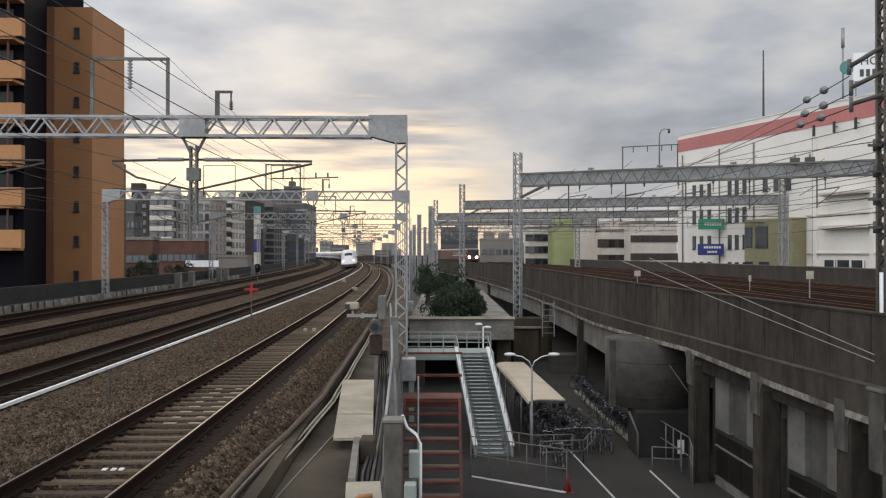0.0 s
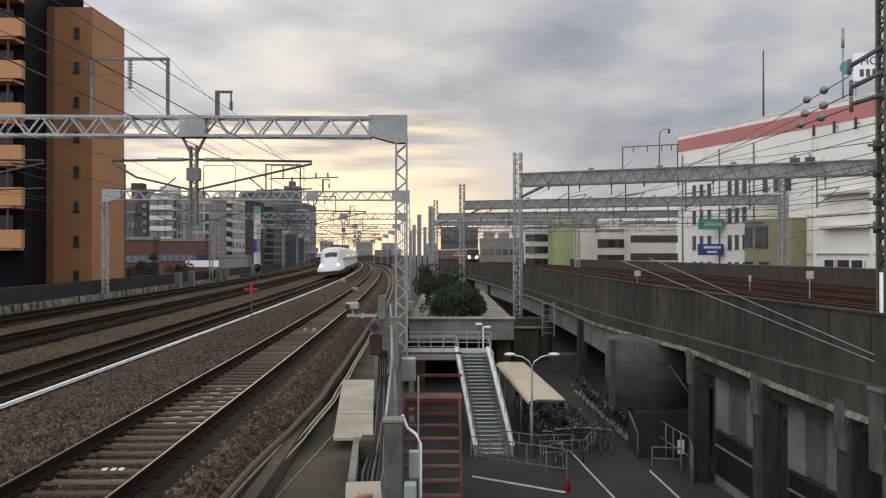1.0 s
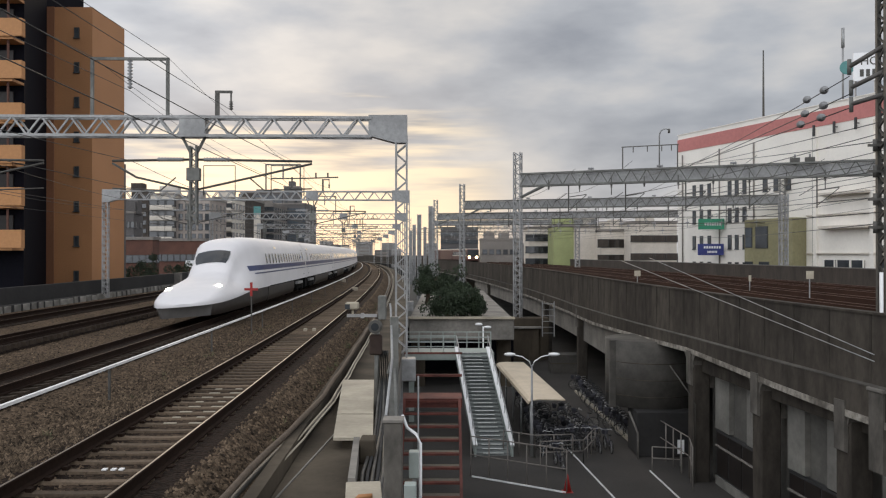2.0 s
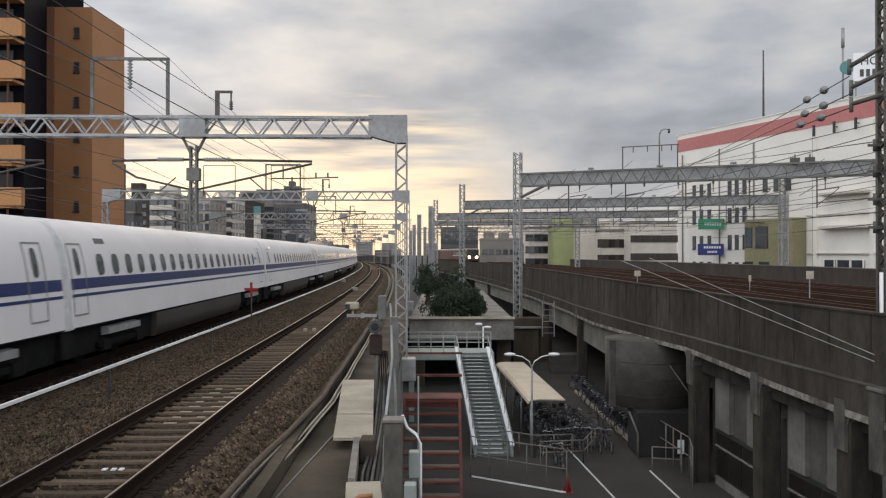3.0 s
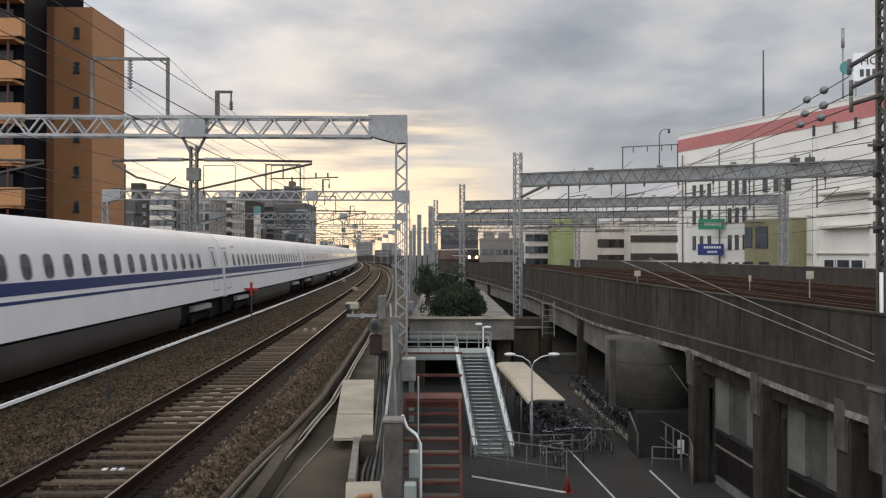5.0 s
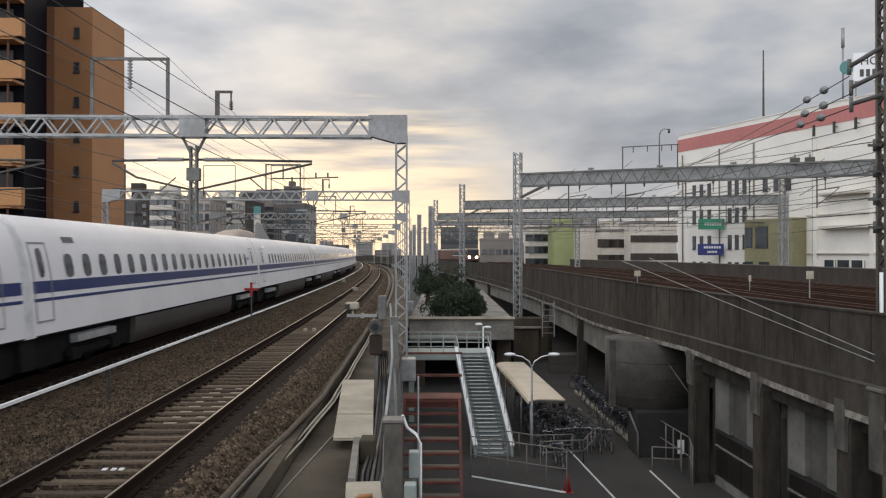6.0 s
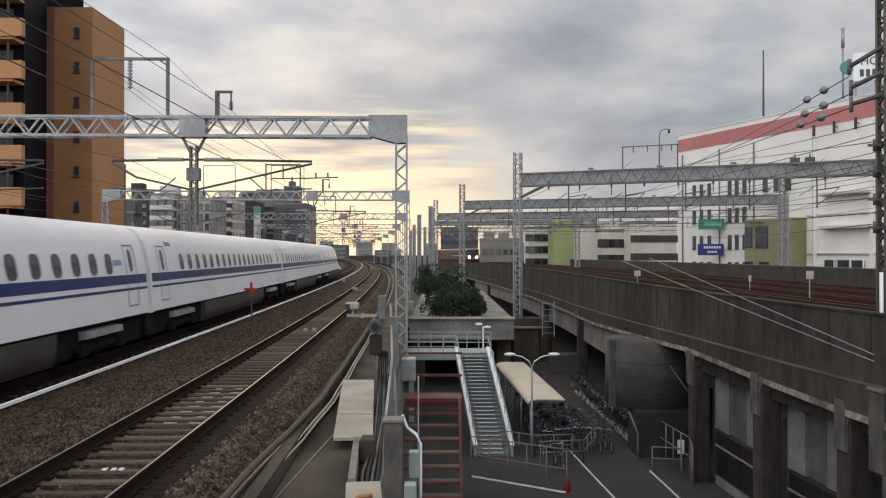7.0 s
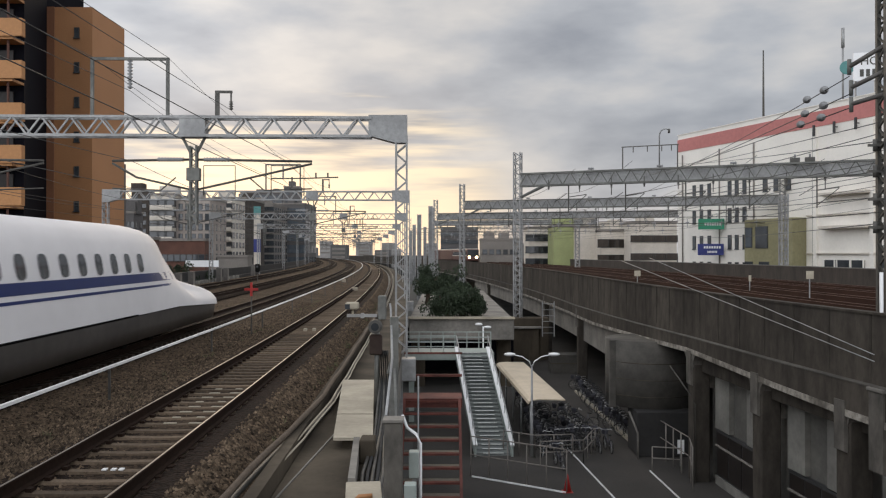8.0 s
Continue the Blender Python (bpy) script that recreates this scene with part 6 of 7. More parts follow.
    c = thing("bracket_post", pose(-0.86, 14.6, -0.42), "grey steel bracket post at the deck edge", "post")
    bm = B()
    box(bm, (0, 0, 1.1), (0.14, 0.12, 2.2))
    bar(bm, (-0.12, 0, 1.2), (0.1, 0, 2.0), 0.04)
    bar(bm, (0.15, -2, 0.6), (0, 0, 1.3), 0.04)
    part("shaft", bm, "steel_weathered", c)
    # cabinets and a bent white rail outside the deck's edge
    for x, y, z, h in ((-0.35, 10.2, 0.2, 0.32), (-0.38, 9.6, -0.12, 0.5)):
        c = thing("junction_box", pose(x, y, z), "small grey junction box on the deck edge", "box", "junction boxes")
        bm = B()
        box(bm, (0, 0, 0.1), (0.14, 0.16, h), bev=0.01)
        part("case", bm, "green_steel", c)
        bm = B()
        bar(bm, (0, 0, -1.4), (0, 0, 0.1 - h / 2), 0.05)
        part("stand", bm, "steel", c)
    c = thing("bent_handrail", pose(0, 0, 0), "bent white tubular handrail", "handrail")
    bm = B()
    tube(bm, [(-0.5, 10.2, 0.9), (-0.44, 10.1, 0.77), (-0.32, 9.95, 0.72), (-0.27, 9.9, 0.62), (-0.27, 9.9, -1.3)], 0.019, 8)
    part("rail", bm, "lampwhite", c)
    c = thing("standpipe", pose(-0.93, 27.6, 0), "thin pale standpipe below the gantry footing", "pipe")
    bm = B()
    tube(bm, [(0.1, 0, -1.2), (0.1, 0, -6.6)], 0.032, 8)
    part("pipe", bm, "steel", c)
    # small things between the rails
    for k in range(35, 43):
        s_ = -3.8 + 0.545 * k
        for o in (-4.72, -4.26):
            c = thing("sleeper_pad", arc_pose(s_, o + 0.02 * (k % 3), -0.226), "worn white pad on a concrete sleeper", "pad", "sleeper pads")
            bm = B()
            box(bm, (0, 0, 0.010), (0.24 if k % 3 else 0.16, 0.055, 0.02), bev=0.006)
            part("plate", bm, "concrete_pale", c)
    for o in (-4.62, -4.49, -4.38):
        c = thing("sleeper_mark", arc_pose(-3.8 + 0.545 * 29, o, -0.222), "small white mark on a concrete sleeper", "mark", "sleeper marks")
        bm = B()
        box(bm, (0, 0, 0.012), (0.07, 0.09, 0.024), bev=0.004)
        part("plate", bm, "lampwhite", c)
    for s_, o in ((33.5, -4.7), (33.5, -4.35)):
        c = thing("track_beacon", arc_pose(s_, o, -0.24), "small pale trackside beacon between the rails", "beacon", "beacons")
        bm = B()
        box(bm, (0, 0, 0.06), (0.14, 0.2, 0.12), bev=0.02)
        part("case", bm, "concrete_pale", c)
    for s_, o in ((94, -7.6), (70, -5.1)):
        c = thing("trackside_box", arc_pose(s_, o, -0.4), "small pale equipment box on the ballast", "box", "trackside boxes")
        bm = B()
        box(bm, (0, 0, 0.22), (0.5, 0.4, 0.44), bev=0.03)
        part("case", bm, "concrete_pale", c)
    c = thing("lineside_signal", arc_pose(92, -16.9, -0.4), "small black lineside signal lamp on a post", "signal")
    bm = B()
    bar(bm, (0, 0, 0), (0, 0, 1.3), 0.09)
    part("post", bm, "steel_dark", c)
    bm = B()
    box(bm, (0, 0, 1.7), (0.5, 0.4, 0.9), bev=0.08)
    part("lamp_case", bm, "under", c)
    bm = B()
    tube(bm, [(0, -0.2, 1.85), (0, -0.3, 1.85)], 0.13, 12)
    part("lens", bm, "wglass", c)
    # posts, boxes and pale patches along the far barrier
    rng = random.Random(3)
    for k in range(74):
        s_ = 36 + 1.05 * k + rng.uniform(-0.1, 0.1)
        c = thing("barrier_bracket", arc_pose(s_, -22.72, -0.6), "pale concrete bracket below the noise barrier", "bracket", "barrier brackets")
        bm = B()
        box(bm, (0, 0, 0.3), (0.1, rng.choice((0.5, 0.7, 0.9)), rng.uniform(0.5, 0.62)), bev=0.02)
        part("block", bm, "barrier_block", c)
    for s_, h in ((78, 1.6), (83, 1.6), (96, 1.8), (100, 1.7), (120, 1.8)):
        c = thing("equipment_cabinet", arc_pose(s_, -21.9, -0.5), "grey lineside equipment cabinet by the barrier", "cabinet", "lineside cabinets")
        bm = B()
        box(bm, (0, 0, h / 2), (0.5, 0.9, h), bev=0.03)
        part("case", bm, "cabinet_grey", c)
        bm = B()
        box(bm, (0.255, 0, h / 2), (0.02, 0.7, h * 0.8))
        part("door", bm, "greywall", c)


def make_near_pole():
    """Lattice catenary pole on the second viaduct's edge, with strain insulators."""
    X, Y = 11.95, 22.0
    p = thing("catenary_pole", pose(X, Y, 0), "tall grey lattice catenary pole with insulator arms", "pole")
    bm = B()
    lattice(bm, (0, 0, -0.2), (0, 0, 11.5), (0.42, 0, 0), (0, 0.42, 0), 0.6, 0.11, 0.06)
    box(bm, (0.05, 0.1, 5.5), (0.3, 0.12, 11.0))
    part("shaft", bm, "steel_dark", p)
    bm = B()
    box(bm, (0.05, 0, -0.35), (0.75, 0.9, 0.3), bev=0.03)
    part("bracket_seat", bm, "concrete", p)
    bm = B()
    tube(bm, [(-0.36, -0.2, -0.2), (-0.36, -0.2, 2.4)], 0.05, 8)
    part("downpipe", bm, "lampwhite", p, "white downpipe")
    for z0, dz, l in ((8.55, -0.55, 0.85), (7.85, -0.42, 0.8), (7.2, -0.22, 0.8)):
        bm = B()
        tube(bm, [(0, 0, z0), (-l, 0.5, z0 + dz)], 0.062, 10)
        arm = part("insulator_arm", bm, "cabinet_grey", p, "thick grey insulator arm")
        bm = B()
        tube(bm, [(-l, 0.5, z0 + dz - 0.22), (-l, 0.5, z0 + dz + 0.2)], 0.055, 10)
        part("clamp", bm, "steel_weathered", arm)
    for z in (5.8, 5.1, 4.35, 3.6):
        bm = B()
        bar(bm, (0.1, 0, z), (-0.55, 0.1, z), 0.07)
        tube(bm, [(-0.35, 0.1, z - 0.16), (-0.35, 0.1, z + 0.16)], 0.07, 8)
        part("cross_arm", bm, "steel_dark", p)
    # wires with strain insulators running off to the yard gantry
    for k, (z0, l, ex, ez) in enumerate(((7.74, 0.85, 1205, 300), (7.27, 0.8, 1180, 308), (6.89, 0.8, 1150, 310))):
        a = Vector((X - l, Y + 0.5, z0))
        b = Vector(px(ex, ez, 68))
        wire("feeder_wire", [a, b], 0.016, "black feeder wire from the pole to the gantry", "pole wires", 0.15)
        for t in (0.055, 0.10):
            q = a.lerp(b, t)
            c = thing("strain_insulator", pose(*q), "round grey strain insulator on a feeder wire", "insulator", "strain insulators")
            d = (b - a).normalized()
            bm = B()
            tube(bm, [d * (0.05 * i - 0.15) for i in range(7)], 0.1, 12, radii=[0.03, 0.11, 0.06, 0.125, 0.06, 0.11, 0.03])
            part("insulator_body", bm, "porcelain", c)
    for k, (z, ex, ez) in enumerate(((0.15, 1100, 462), (0.32, 1150, 457))):
        wire("stay_wire", [(10.98, 21.0, z), px(ex, ez, 45.0 - 6.5 * k)], 0.014, "pale stay wire along the parapet", "stay wires", 0.0, "steel")
    for z, ex, ez in ((5.1, 1200, 345), (4.4, 1195, 372), (5.9, 1195, 290), (3.7, 1230, 420), (6.4, 1170, 300), (4.0, 1140, 400)):
        wire("feeder_wire", [(X - 0.3, Y, z), px(ex, ez, 100)], 0.013, "thin wire from the pole across the yard", "pole wires", 0.2)


def make_deck_signs():
    for x, y, Z, h, w in ((1433, 515, 46, 1.3, 0.42), (1327, 498, 60, 0.7, 0.2), (1128, 497, 66, 0.9, 0.5)):
        q = px(x, y, Z)
        c = thing("track_sign", pose(q[0], Z, 0.1), "small white lineside sign on a thin post", "sign", "lineside signs")
        bm = B()
        bar(bm, (0, 0, 0), (0, 0, h + 0.3), 0.05)
        part("post", bm, "steel", c)
        bm = B()
        box(bm, (0, -0.05, h + 0.3), (w, 0.03, 0.45), bev=0.01)
        part("plate", bm, "concrete_pale", c)
    # frame and hooked lamp on the first yard gantry
    a = SIDE[0]
    m = pose(a[0], a[1], 0, 0, 0, math.degrees(math.atan2(a[3] - a[1], a[2] - a[0])))
    f = thing("wire_support", m, "thin dark wire support above the gantry", "support")
    bm = B()
    for x in (9.5, 14.1):
        bar(bm, (x, 0, 10.1), (x, 0, 12.1), 0.09)
    bar(bm, (9.4, 0, 12.1), (14.2, 0, 12.1), 0.08)
    for x in (10.4, 11.6, 12.8, 13.6):
        bar(bm, (x, 0, 12.1), (x, 0, 11.6), 0.07)
    part("frame", bm, "steel_dark", f)
    for x in (23.2, 24.3):
        c = thing("junction_case", m @ Matrix.Translation((x, 0, 10.32)), "dark switch case on the gantry beam", "box", "switch cases")
        bm = B()
        box(bm, (0, 0, 0), (0.75, 0.5, 0.45), bev=0.04)
        part("case", bm, "steel_dark", c)
        bm = B()
        tube(bm, [(0, 0, 0.22), (0, 0, 0.5)], 0.08, 8)
        part("bushing", bm, "porcelain", c)
    l = thing("gantry_lamp", m, "hooked lamp post on the gantry", "lamp")
    bm = B()
    tube(bm, [(12.6, 0, 10.1), (12.6, 0, 13.0), (12.75, 0, 13.35), (13.1, 0, 13.5), (13.4, 0, 13.4)], 0.06, 6)
    part("post", bm, "steel", l)
    bm = B()
    tube(bm, [(13.4, 0, 13.45), (13.4, 0, 13.1)], 0.1, 8)
    part("lamp_head", bm, "steel_dark", l)


def make_hotel():
    make_block("hotel_tower", 92, 156, 30, 14, 30.5 - GROUND, 0, "offwhite", "white hotel tower behind the shopping centre", 10, 6)
    a = px(1532, 118, 158)
    s = thing("roof_sign", pose(a[0], a[1], a[2], 0, 0, -12), "white roof sign board with dark unreadable lines", "sign")
    bm = B()
    box(bm, (2.2, 0, 0), (8.6, 0.3, 5.4), bev=0.05)
    part("board", bm, "sign_white", s)
    for z, l in ((-1.2, 6.6),):
        bm = B()
        for k in range(6):
            box(bm, (-0.6 + k * l / 6, -0.2, z), (l / 6 * 0.62, 0.06, 1.4))
        part("lettering_bar", bm, "steel_dark", s)
    cu = bpy.data.curves.new("lettering", "FONT")
    cu.body, cu.size, cu.extrude = "HOTEL", 2.2, 0.04
    cu.materials.append(M["steel_dark"])
    words = new("lettering", cu)
    words.parent, words.matrix_basis = s, pose(-0.9, -0.2, 0.35, 90)
    bm = B()
    tube(bm, [(-3.2, -0.1, 0), (-3.2, 0.1, 0)], 1.3, 20)
    part("emblem", bm, "teal", s, "teal round emblem")
    for x in (-1.5, 2, 5.5):
        bm = B()
        bar(bm, (x, 0.6, -2.5), (x, 0.6, -7.6), 0.3)
        part("support", bm, "steel", s)
    q = px(1493, 130, 160)
    m = thing("antenna_mast", pose(q[0], q[1], 30.9), "slim antenna mast with a thick head", "mast")
    bm = B()
    tube(bm, [(0, 0, 0), (0, 0, 12.0)], 0.2, 8)
    tube(bm, [(0, 0, 12.0), (0, 0, 15.8)], 0.32, 10)
    part("pole", bm, "steel", m)
    # tall street sign in front of the offices
    q = px(455, 440, 200)
    s = thing("pylon_sign", pose(q[0], 200, GROUND), "tall pale pylon sign with a blue foot", "sign")
    bm = B()
    box(bm, (0, 0, 10.5), (1.6, 0.5, 21), bev=0.05)
    part("panel", bm, "offwhite", s)
    bm = B()
    box(bm, (0, -0.02, 11.5), (1.64, 0.5, 3.2))
    part("blue_panel", bm, "sign_blue", s)
    bm = B()
    box(bm, (0, -0.02, 20), (1.64, 0.5, 2.0))
    part("teal_panel", bm, "teal", s)
    q = px(345, 467, 140)
    s = thing("banner_board", pose(q[0], 140, q[2]), "long white banner board behind the barrier", "sign")
    bm = B()
    box(bm, (1.2, 0, 0), (5.6, 0.1, 1.1))
    part("board", bm, "sign_white", s)
    bm = B()
    for x in (-1.2, 3.6):
        bar(bm, (x, 0.1, -0.5), (x, 0.1, GROUND - q[2]), 0.12)
    part("posts", bm, "steel", s)


def make_yard():
    # white ground barriers and the kerb of the bicycle bays
    for i, (a, b, w, h) in enumerate((((1.25, 35.4), (4.9, 33.0), 0.05, 0.06), ((6.1, 40.5), (6.75, 31.5), 0.05, 0.05), ((9.1, 36.3), (9.25, 31.5), 0.05, 0.05), ((9.55, 41.0), (9.2, 57.0), 0.22, 0.14))):
        c = thing("ground_barrier" if i < 3 else "kerb", pose(0, 0, GROUND), "low white painted ground barrier" if i < 3 else "pale concrete kerb along the bicycle bays", "barrier" if i < 3 else "kerb", "ground barriers" if i < 3 else "")
        bm = B()
        bar(bm, (a[0], a[1], h / 2 + 0.02), (b[0], b[1], h / 2 + 0.02), w, h)
        part("edge", bm, "lampwhite" if i < 3 else "concrete_pale", c)
    # tubular fences
    for pts, fh in ((((2.9, 39.6), (4.3, 38.6), (6.1, 38.8)), 1.1), (((4.4, 37.3), (6.4, 37.6), (7.4, 40.2)), 1.1), (((10.2, 39.0), (10.5, 35.2), (10.1, 33.4)), 1.75), (((9.2, 36.3), (10.4, 36.0)), 1.1), (((1.2, 35.45), (4.95, 33.05)), 1.75)):
        c = thing("tube_fence", pose(0, 0, GROUND), "thin grey tubular fence in the yard", "fence", "yard fences")
        for (x0, y0), (x1, y1) in zip(pts, pts[1:]):
            n = max(1, round(math.hypot(x1 - x0, y1 - y0) / 0.9))
            for k in range(n + 1):
                x, y = x0 + (x1 - x0) * k / n, y0 + (y1 - y0) * k / n
                bm = B()
                tube(bm, [(x, y, 0), (x, y, fh)], 0.028, 6)
                part("post", bm, "greywall", c)
            bm = B()
            for z in (fh, fh * 0.55):
                tube(bm, [(x0, y0, z), (x1, y1, z)], 0.025, 6)
            part("fence_rail", bm, "greywall", c)
    c = thing("traffic_cone", pose(5.0, 33.2, GROUND), "red plastic traffic cone on the asphalt", "cone")
    bm = B()
    tube(bm, [(0, 0, 0.04), (0, 0, 0.4), (0, 0, 0.72)], 0.2, 14, radii=[0.17, 0.09, 0.03])
    box(bm, (0, 0, 0.02), (0.42, 0.42, 0.04))
    part("body", bm, "red", c)
    c = thing("notice_board", pose(10.7, 37.2, GROUND), "small white notice on the fence", "sign")
    bm = B()
    box(bm, (0, -0.06, 0.9), (0.3, 0.02, 0.62))
    part("plate", bm, "sign_white", c)
    bm = B()
    bar(bm, (0, 0, 0), (0, 0, 1.1), 0.04)
    part("post", bm, "steel", c)
    c = thing("convex_lamp", pose(2.75, 56.5, GROUND), "small white double lamp on a pole", "street lamp")
    bm = B()
    tube(bm, [(0, 0, 0), (0, 0, 4.6)], 0.05, 8)
    part("pole", bm, "lampwhite", c)
    for d in (-1, 1):
        bm = B()
        bmesh.ops.create_uvsphere(bm, u_segments=10, v_segments=6, radius=1, matrix=Matrix.Translation((d * 0.3, 0, 4.65 - 0.1 * d)) @ Matrix.Diagonal((0.28, 0.12, 0.1, 1)))
        part("lamp_head", bm, "lampwhite", c)
    # windows and pale panels in the wall under the second viaduct
    wall = bpy.data.objects["infill_wall"]
    for y0, y1 in ((18.0, 22.8), (23.6, 28.0), (28.8, 34.5)):
        def at(t, off=0.95):
            return via(y0 + (y1 - y0) * t, off)
        def slab(name, t0, t1, z0, z1, off, mt, depth=0.1, parent=wall):
            a, b = at(t0, off), at(t1, off)
            a2, b2 = at(t0, off + depth), at(t1, off + depth)
            bm = B()
            lo = [bm.verts.new((p.x, p.y, z0)) for p in (a, b, b2, a2)]
            hi = [bm.verts.new((p.x, p.y, z1)) for p in (a, b, b2, a2)]
            bm.faces.new(lo)
            bm.faces.new(hi[::-1])
            for k in range(4):
                bm.faces.new((lo[k], hi[k], hi[(k + 1) % 4], lo[(k + 1) % 4]))
            return part(name, bm, mt, parent)
        slab("panel", 0.16, 0.42, -4.35, -1.6, 0.80, "infill", 0.3)
        slab("panel", 0.72, 0.98, -4.35, -1.6, 0.80, "infill", 0.3)
        slab("panel", 0.02, 0.98, GROUND, -6.3, 0.80, "infill", 0.3)
        w = slab("window_frame", 0.03, 0.97, -6.29, -4.4, 0.82, "frame_dark", 0.28)
        for t0, t1 in ((0.05, 0.26), (0.28, 0.49), (0.51, 0.72), (0.74, 0.95)):
            slab("pane", t0, t1, -6.2, -5.1, 0.80, "wglass_shade", 0.04, w)
            slab("pane", t0, t1, -5.0, -4.48, 0.80, "wglass_shade", 0.04, w)
        slab("mullion", 0.03, 0.97, -5.09, -5.01, 0.77, "concrete", 0.06, w)


def make_stones():
    """Loose ballast stones near the camera."""
    rs = np.random.RandomState(7)
    vs, fs = [], []
    base = np.array([(1, 0, 0), (0, 1, 0), (-1, 0, 0), (0, -1, 0), (0, 0, 1)], float)
    n = 60000
    s = 7 + 48 * rs.rand(n) ** 1.9
    off = np.where(rs.rand(n) < 0.72, rs.uniform(-7.3, -2.65, n), rs.uniform(-16.5, -7.3, n))
    bed = abs(off - TRACK_D) < 1.2
    off = np.where(bed, off - 1.2 - 1.3 * rs.rand(n), off)
    rad = rs.uniform(0.022, 0.05, n)
    xs = [-16.6, -13.2, -12.6, -11.5, -8.1, -7.5, -6.9, -6.5, -5.9, -5.42, -5.34, -3.76, -3.68, -3.15, -2.72, -2.55]
    zs = [-0.31, -0.31, -0.33, -0.31, -0.26, -0.36, -0.40, -0.36, -0.19, -0.185, -0.27, -0.27, -0.185, -0.19, -0.5, -0.6]
    z = np.interp(off, xs, zs)
    a = PSI + s / R
    px_, py_ = O.x + (R + off) * np.cos(a), O.y + (R + off) * np.sin(a)
    V = base[None] * rad[:, None, None] * rs.uniform(0.6, 1.3, (n, 5, 1))
    th = rs.uniform(0, 6.28, n)
    c, sn = np.cos(th)[:, None], np.sin(th)[:, None]
    X, Y = V[..., 0] * c - V[..., 1] * sn, V[..., 0] * sn + V[..., 1] * c
    P = np.stack([X + px_[:, None], Y + py_[:, None], V[..., 2] + z[:, None] - 0.004], -1).reshape(-1, 3)
    F = (np.array([(0, 1, 4), (1, 2, 4), (2, 3, 4), (3, 0, 4)])[None] + 5 * np.arange(n)[:, None, None]).reshape(-1, 3)
    me = bpy.data.meshes.new("ballast_stones")
    me.from_pydata(P.tolist(), [], F.tolist())
    me.materials.append(M["stone_mix"])
    tagged(new("ballast_stones", me), "loose brown-grey ballast stones", "ballast", kind="stuff")


def island_stone():
    m = M["stone"].copy()
    m.name = "mixed_stone"
    nt = m.node_tree
    b = nt.nodes["Principled BSDF"]
    g, rr, sc = nt.nodes.new("ShaderNodeNewGeometry"), nt.nodes.new("ShaderNodeMapRange"), nt.nodes.new("ShaderNodeVectorMath")
    rr.inputs["To Min"].default_value, rr.inputs["To Max"].default_value = 0.25, 2.1
    sc.operation = "SCALE"
    nt.links.new(g.outputs["Random Per Island"], rr.inputs["Value"])
    nt.links.new(b.inputs["Base Color"].links[0].from_socket, sc.inputs[0])
    nt.links.new(rr.outputs[0], sc.inputs["Scale"])
    nt.links.new(sc.outputs[0], b.inputs["Base Color"])
    M["stone_mix"] = m


def make_platform():
    """The platform end on which the camera stands."""
    bm = B()
    sweep(bm, [(-2.75, 1.0), (-2.55, 1.0), (-2.55, -0.6), (4.5, -0.6), (4.5, 1.25), (-2.75, 1.25)], [-40, -20, 0, 2.2], lambda s, o, z: Vector((o, s, z)))
    tagged(part("platform", bm, "concrete"), "plain concrete station platform end", "platform", kind="structure")
    for y in (-30, -15, 0.5):
        bm = B()
        box(bm, (1.5, y, (GROUND - 0.6) / 2), (4.0, 1.0, -GROUND - 0.6))
        part("support_wall", bm, "concrete_dark", bpy.data.objects["platform"])


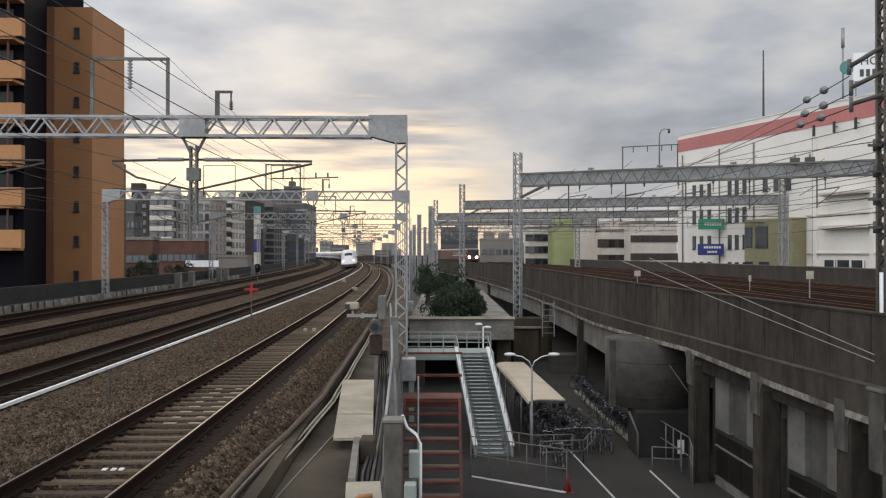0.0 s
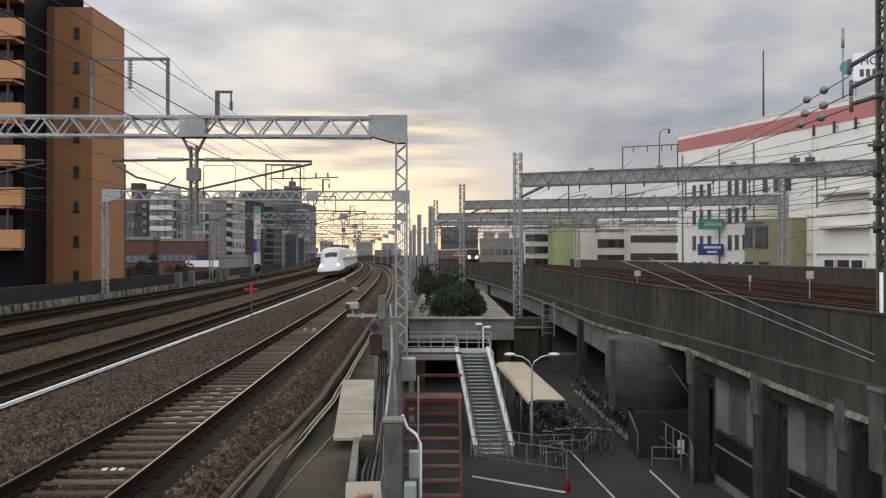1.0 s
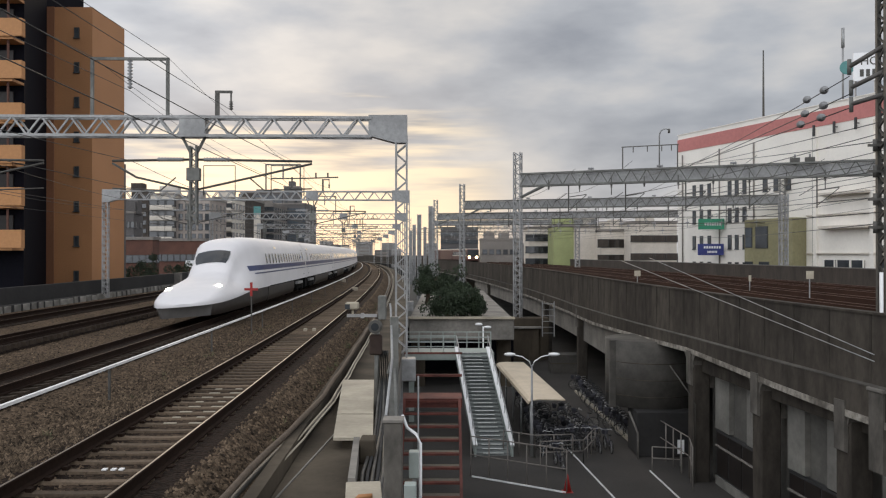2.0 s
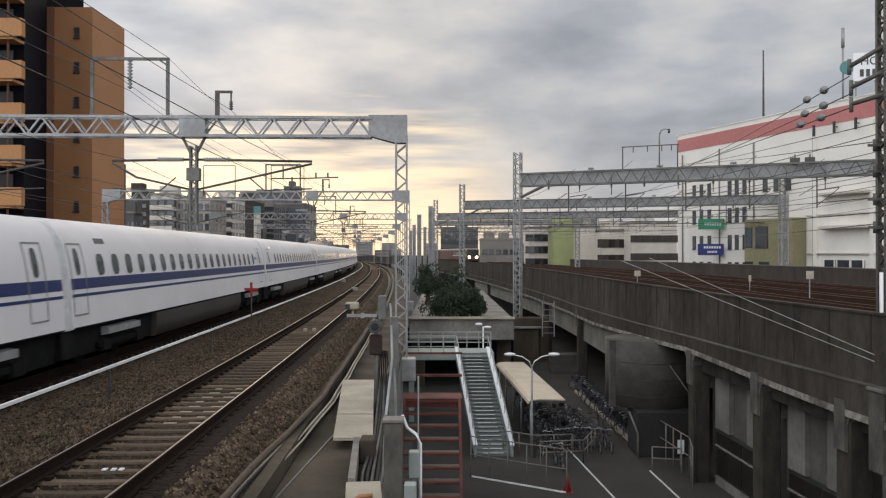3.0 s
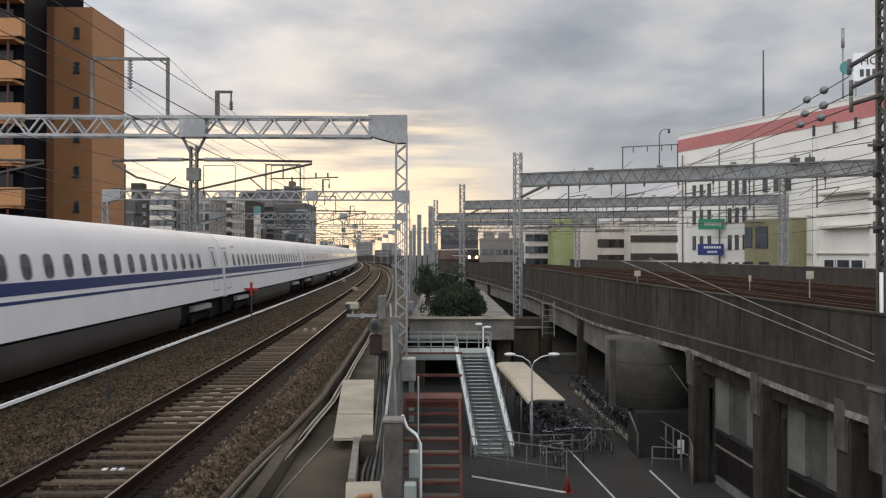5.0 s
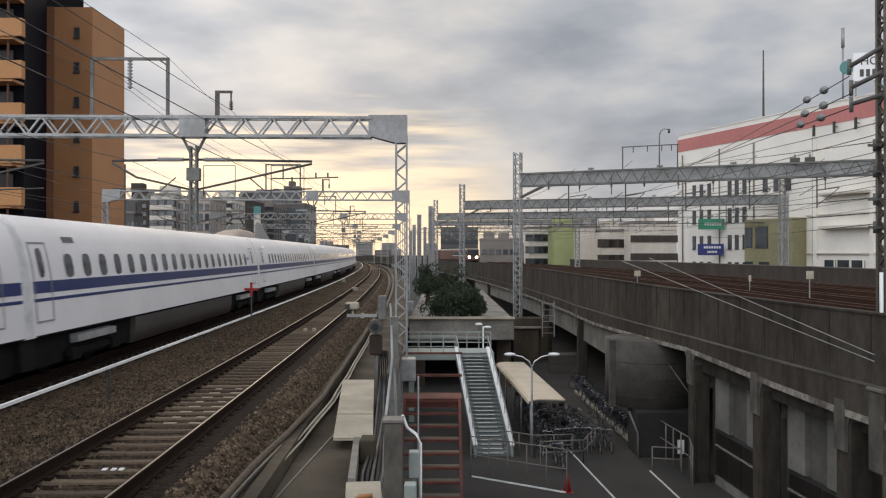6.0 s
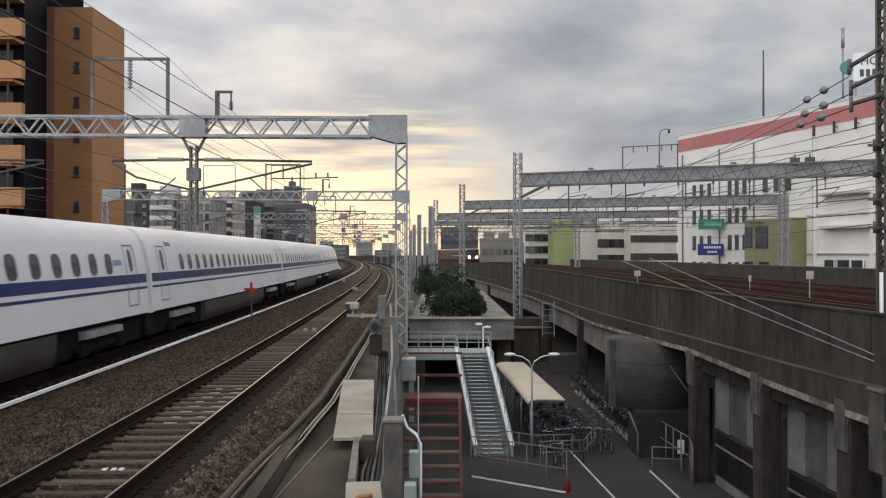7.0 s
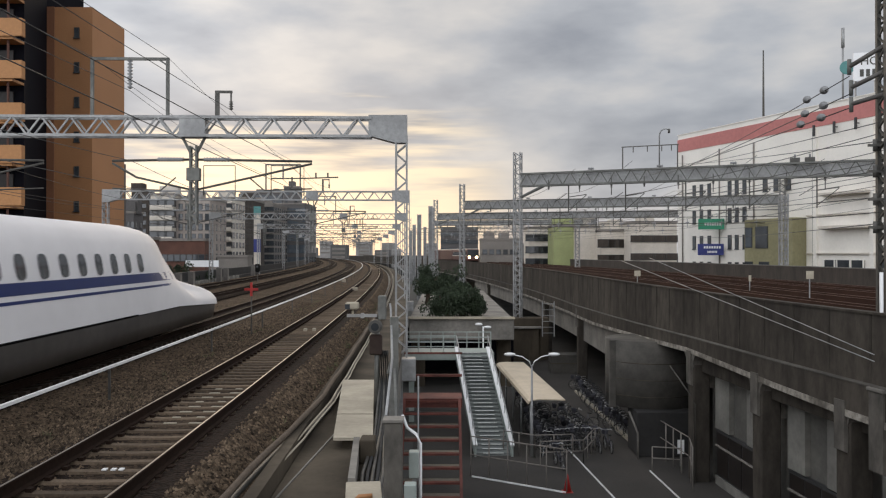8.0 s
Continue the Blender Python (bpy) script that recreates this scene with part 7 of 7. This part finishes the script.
def make_weeds():
    """Tufts of dry grass in the ballast beside the duct."""
    rs = random.Random(21)
    vs, fs = [], []
    for _ in range(60):
        s_, o = rs.uniform(14, 60), rs.choice((rs.uniform(-7.0, -6.5), rs.uniform(-2.9, -2.6)))
        c = arc(s_, o, -0.42 if o < -5 else -0.5)
        for _ in range(16):
            a = rs.uniform(0, 6.28)
            d = Vector((math.cos(a), math.sin(a), 0))
            p = c + d * rs.uniform(0, 0.12)
            h = rs.uniform(0.06, 0.2)
            w = Vector((-d.y, d.x, 0)) * 0.008
            k = len(vs)
            vs += [p - w, p + w, p + d * h * 0.5 + Vector((0, 0, h))]
            fs.append((k, k + 1, k + 2))
    me = bpy.data.meshes.new("weeds")
    me.from_pydata(vs, [], fs)
    me.materials.append(M["weed"])
    tagged(new("weeds", me), "sparse dry green weeds in the ballast", "weeds", kind="stuff")


island_stone()
M["weed"] = mat("weed", (0.10, 0.11, 0.045), 0.8, 0, 3, 0.4, 0, 0.4, 2.0)
make_platform()
make_weeds()
for x_, top_, Z_ in ((1387, 345, 93.0), (1022, 396, 150.0), (742, 380, 170.0), (762, 365, 160.0), (733, 398, 210.0), (752, 402, 230.0), (727, 408, 260.0)):
    q_ = px(x_, top_, Z_)
    g_ = thing("mast_post", pose(q_[0], Z_, 0), "grey lattice mast between the two viaducts", "mast", "lattice masts")
    bm_ = B()
    lattice(bm_, (0, 0, GROUND), (0, 0, q_[2]), (0.7, 0, 0), (0, 0.7, 0), 1.2, 0.16, 0.09)
    if x_ < 800:
        box(bm_, (0, 0.2, (GROUND + q_[2]) / 2), (0.58, 0.08, q_[2] - GROUND))
    part("shaft", bm_, "steel", g_)
make_overbridge()
make_post_pier()
make_slabs()
make_foreground()
make_near_pole()
make_deck_signs()
make_hotel()
make_yard()
make_stones()


def motions():
    """The express runs through at constant speed along the curve; all else stands."""
    base = Matrix.Translation(arc(0, TRACK_C, 0))
    rows = []
    for i in range(33):
        t = i * 0.25
        ds = NOSE_AT_START - TRAIN_V * t
        turn = Matrix.Translation(O) @ Matrix.Rotation(ds / R, 4, "Z") @ Matrix.Translation(-O)
        rows.append((t, turn @ base))
    walk(TRAIN, rows)


motions()
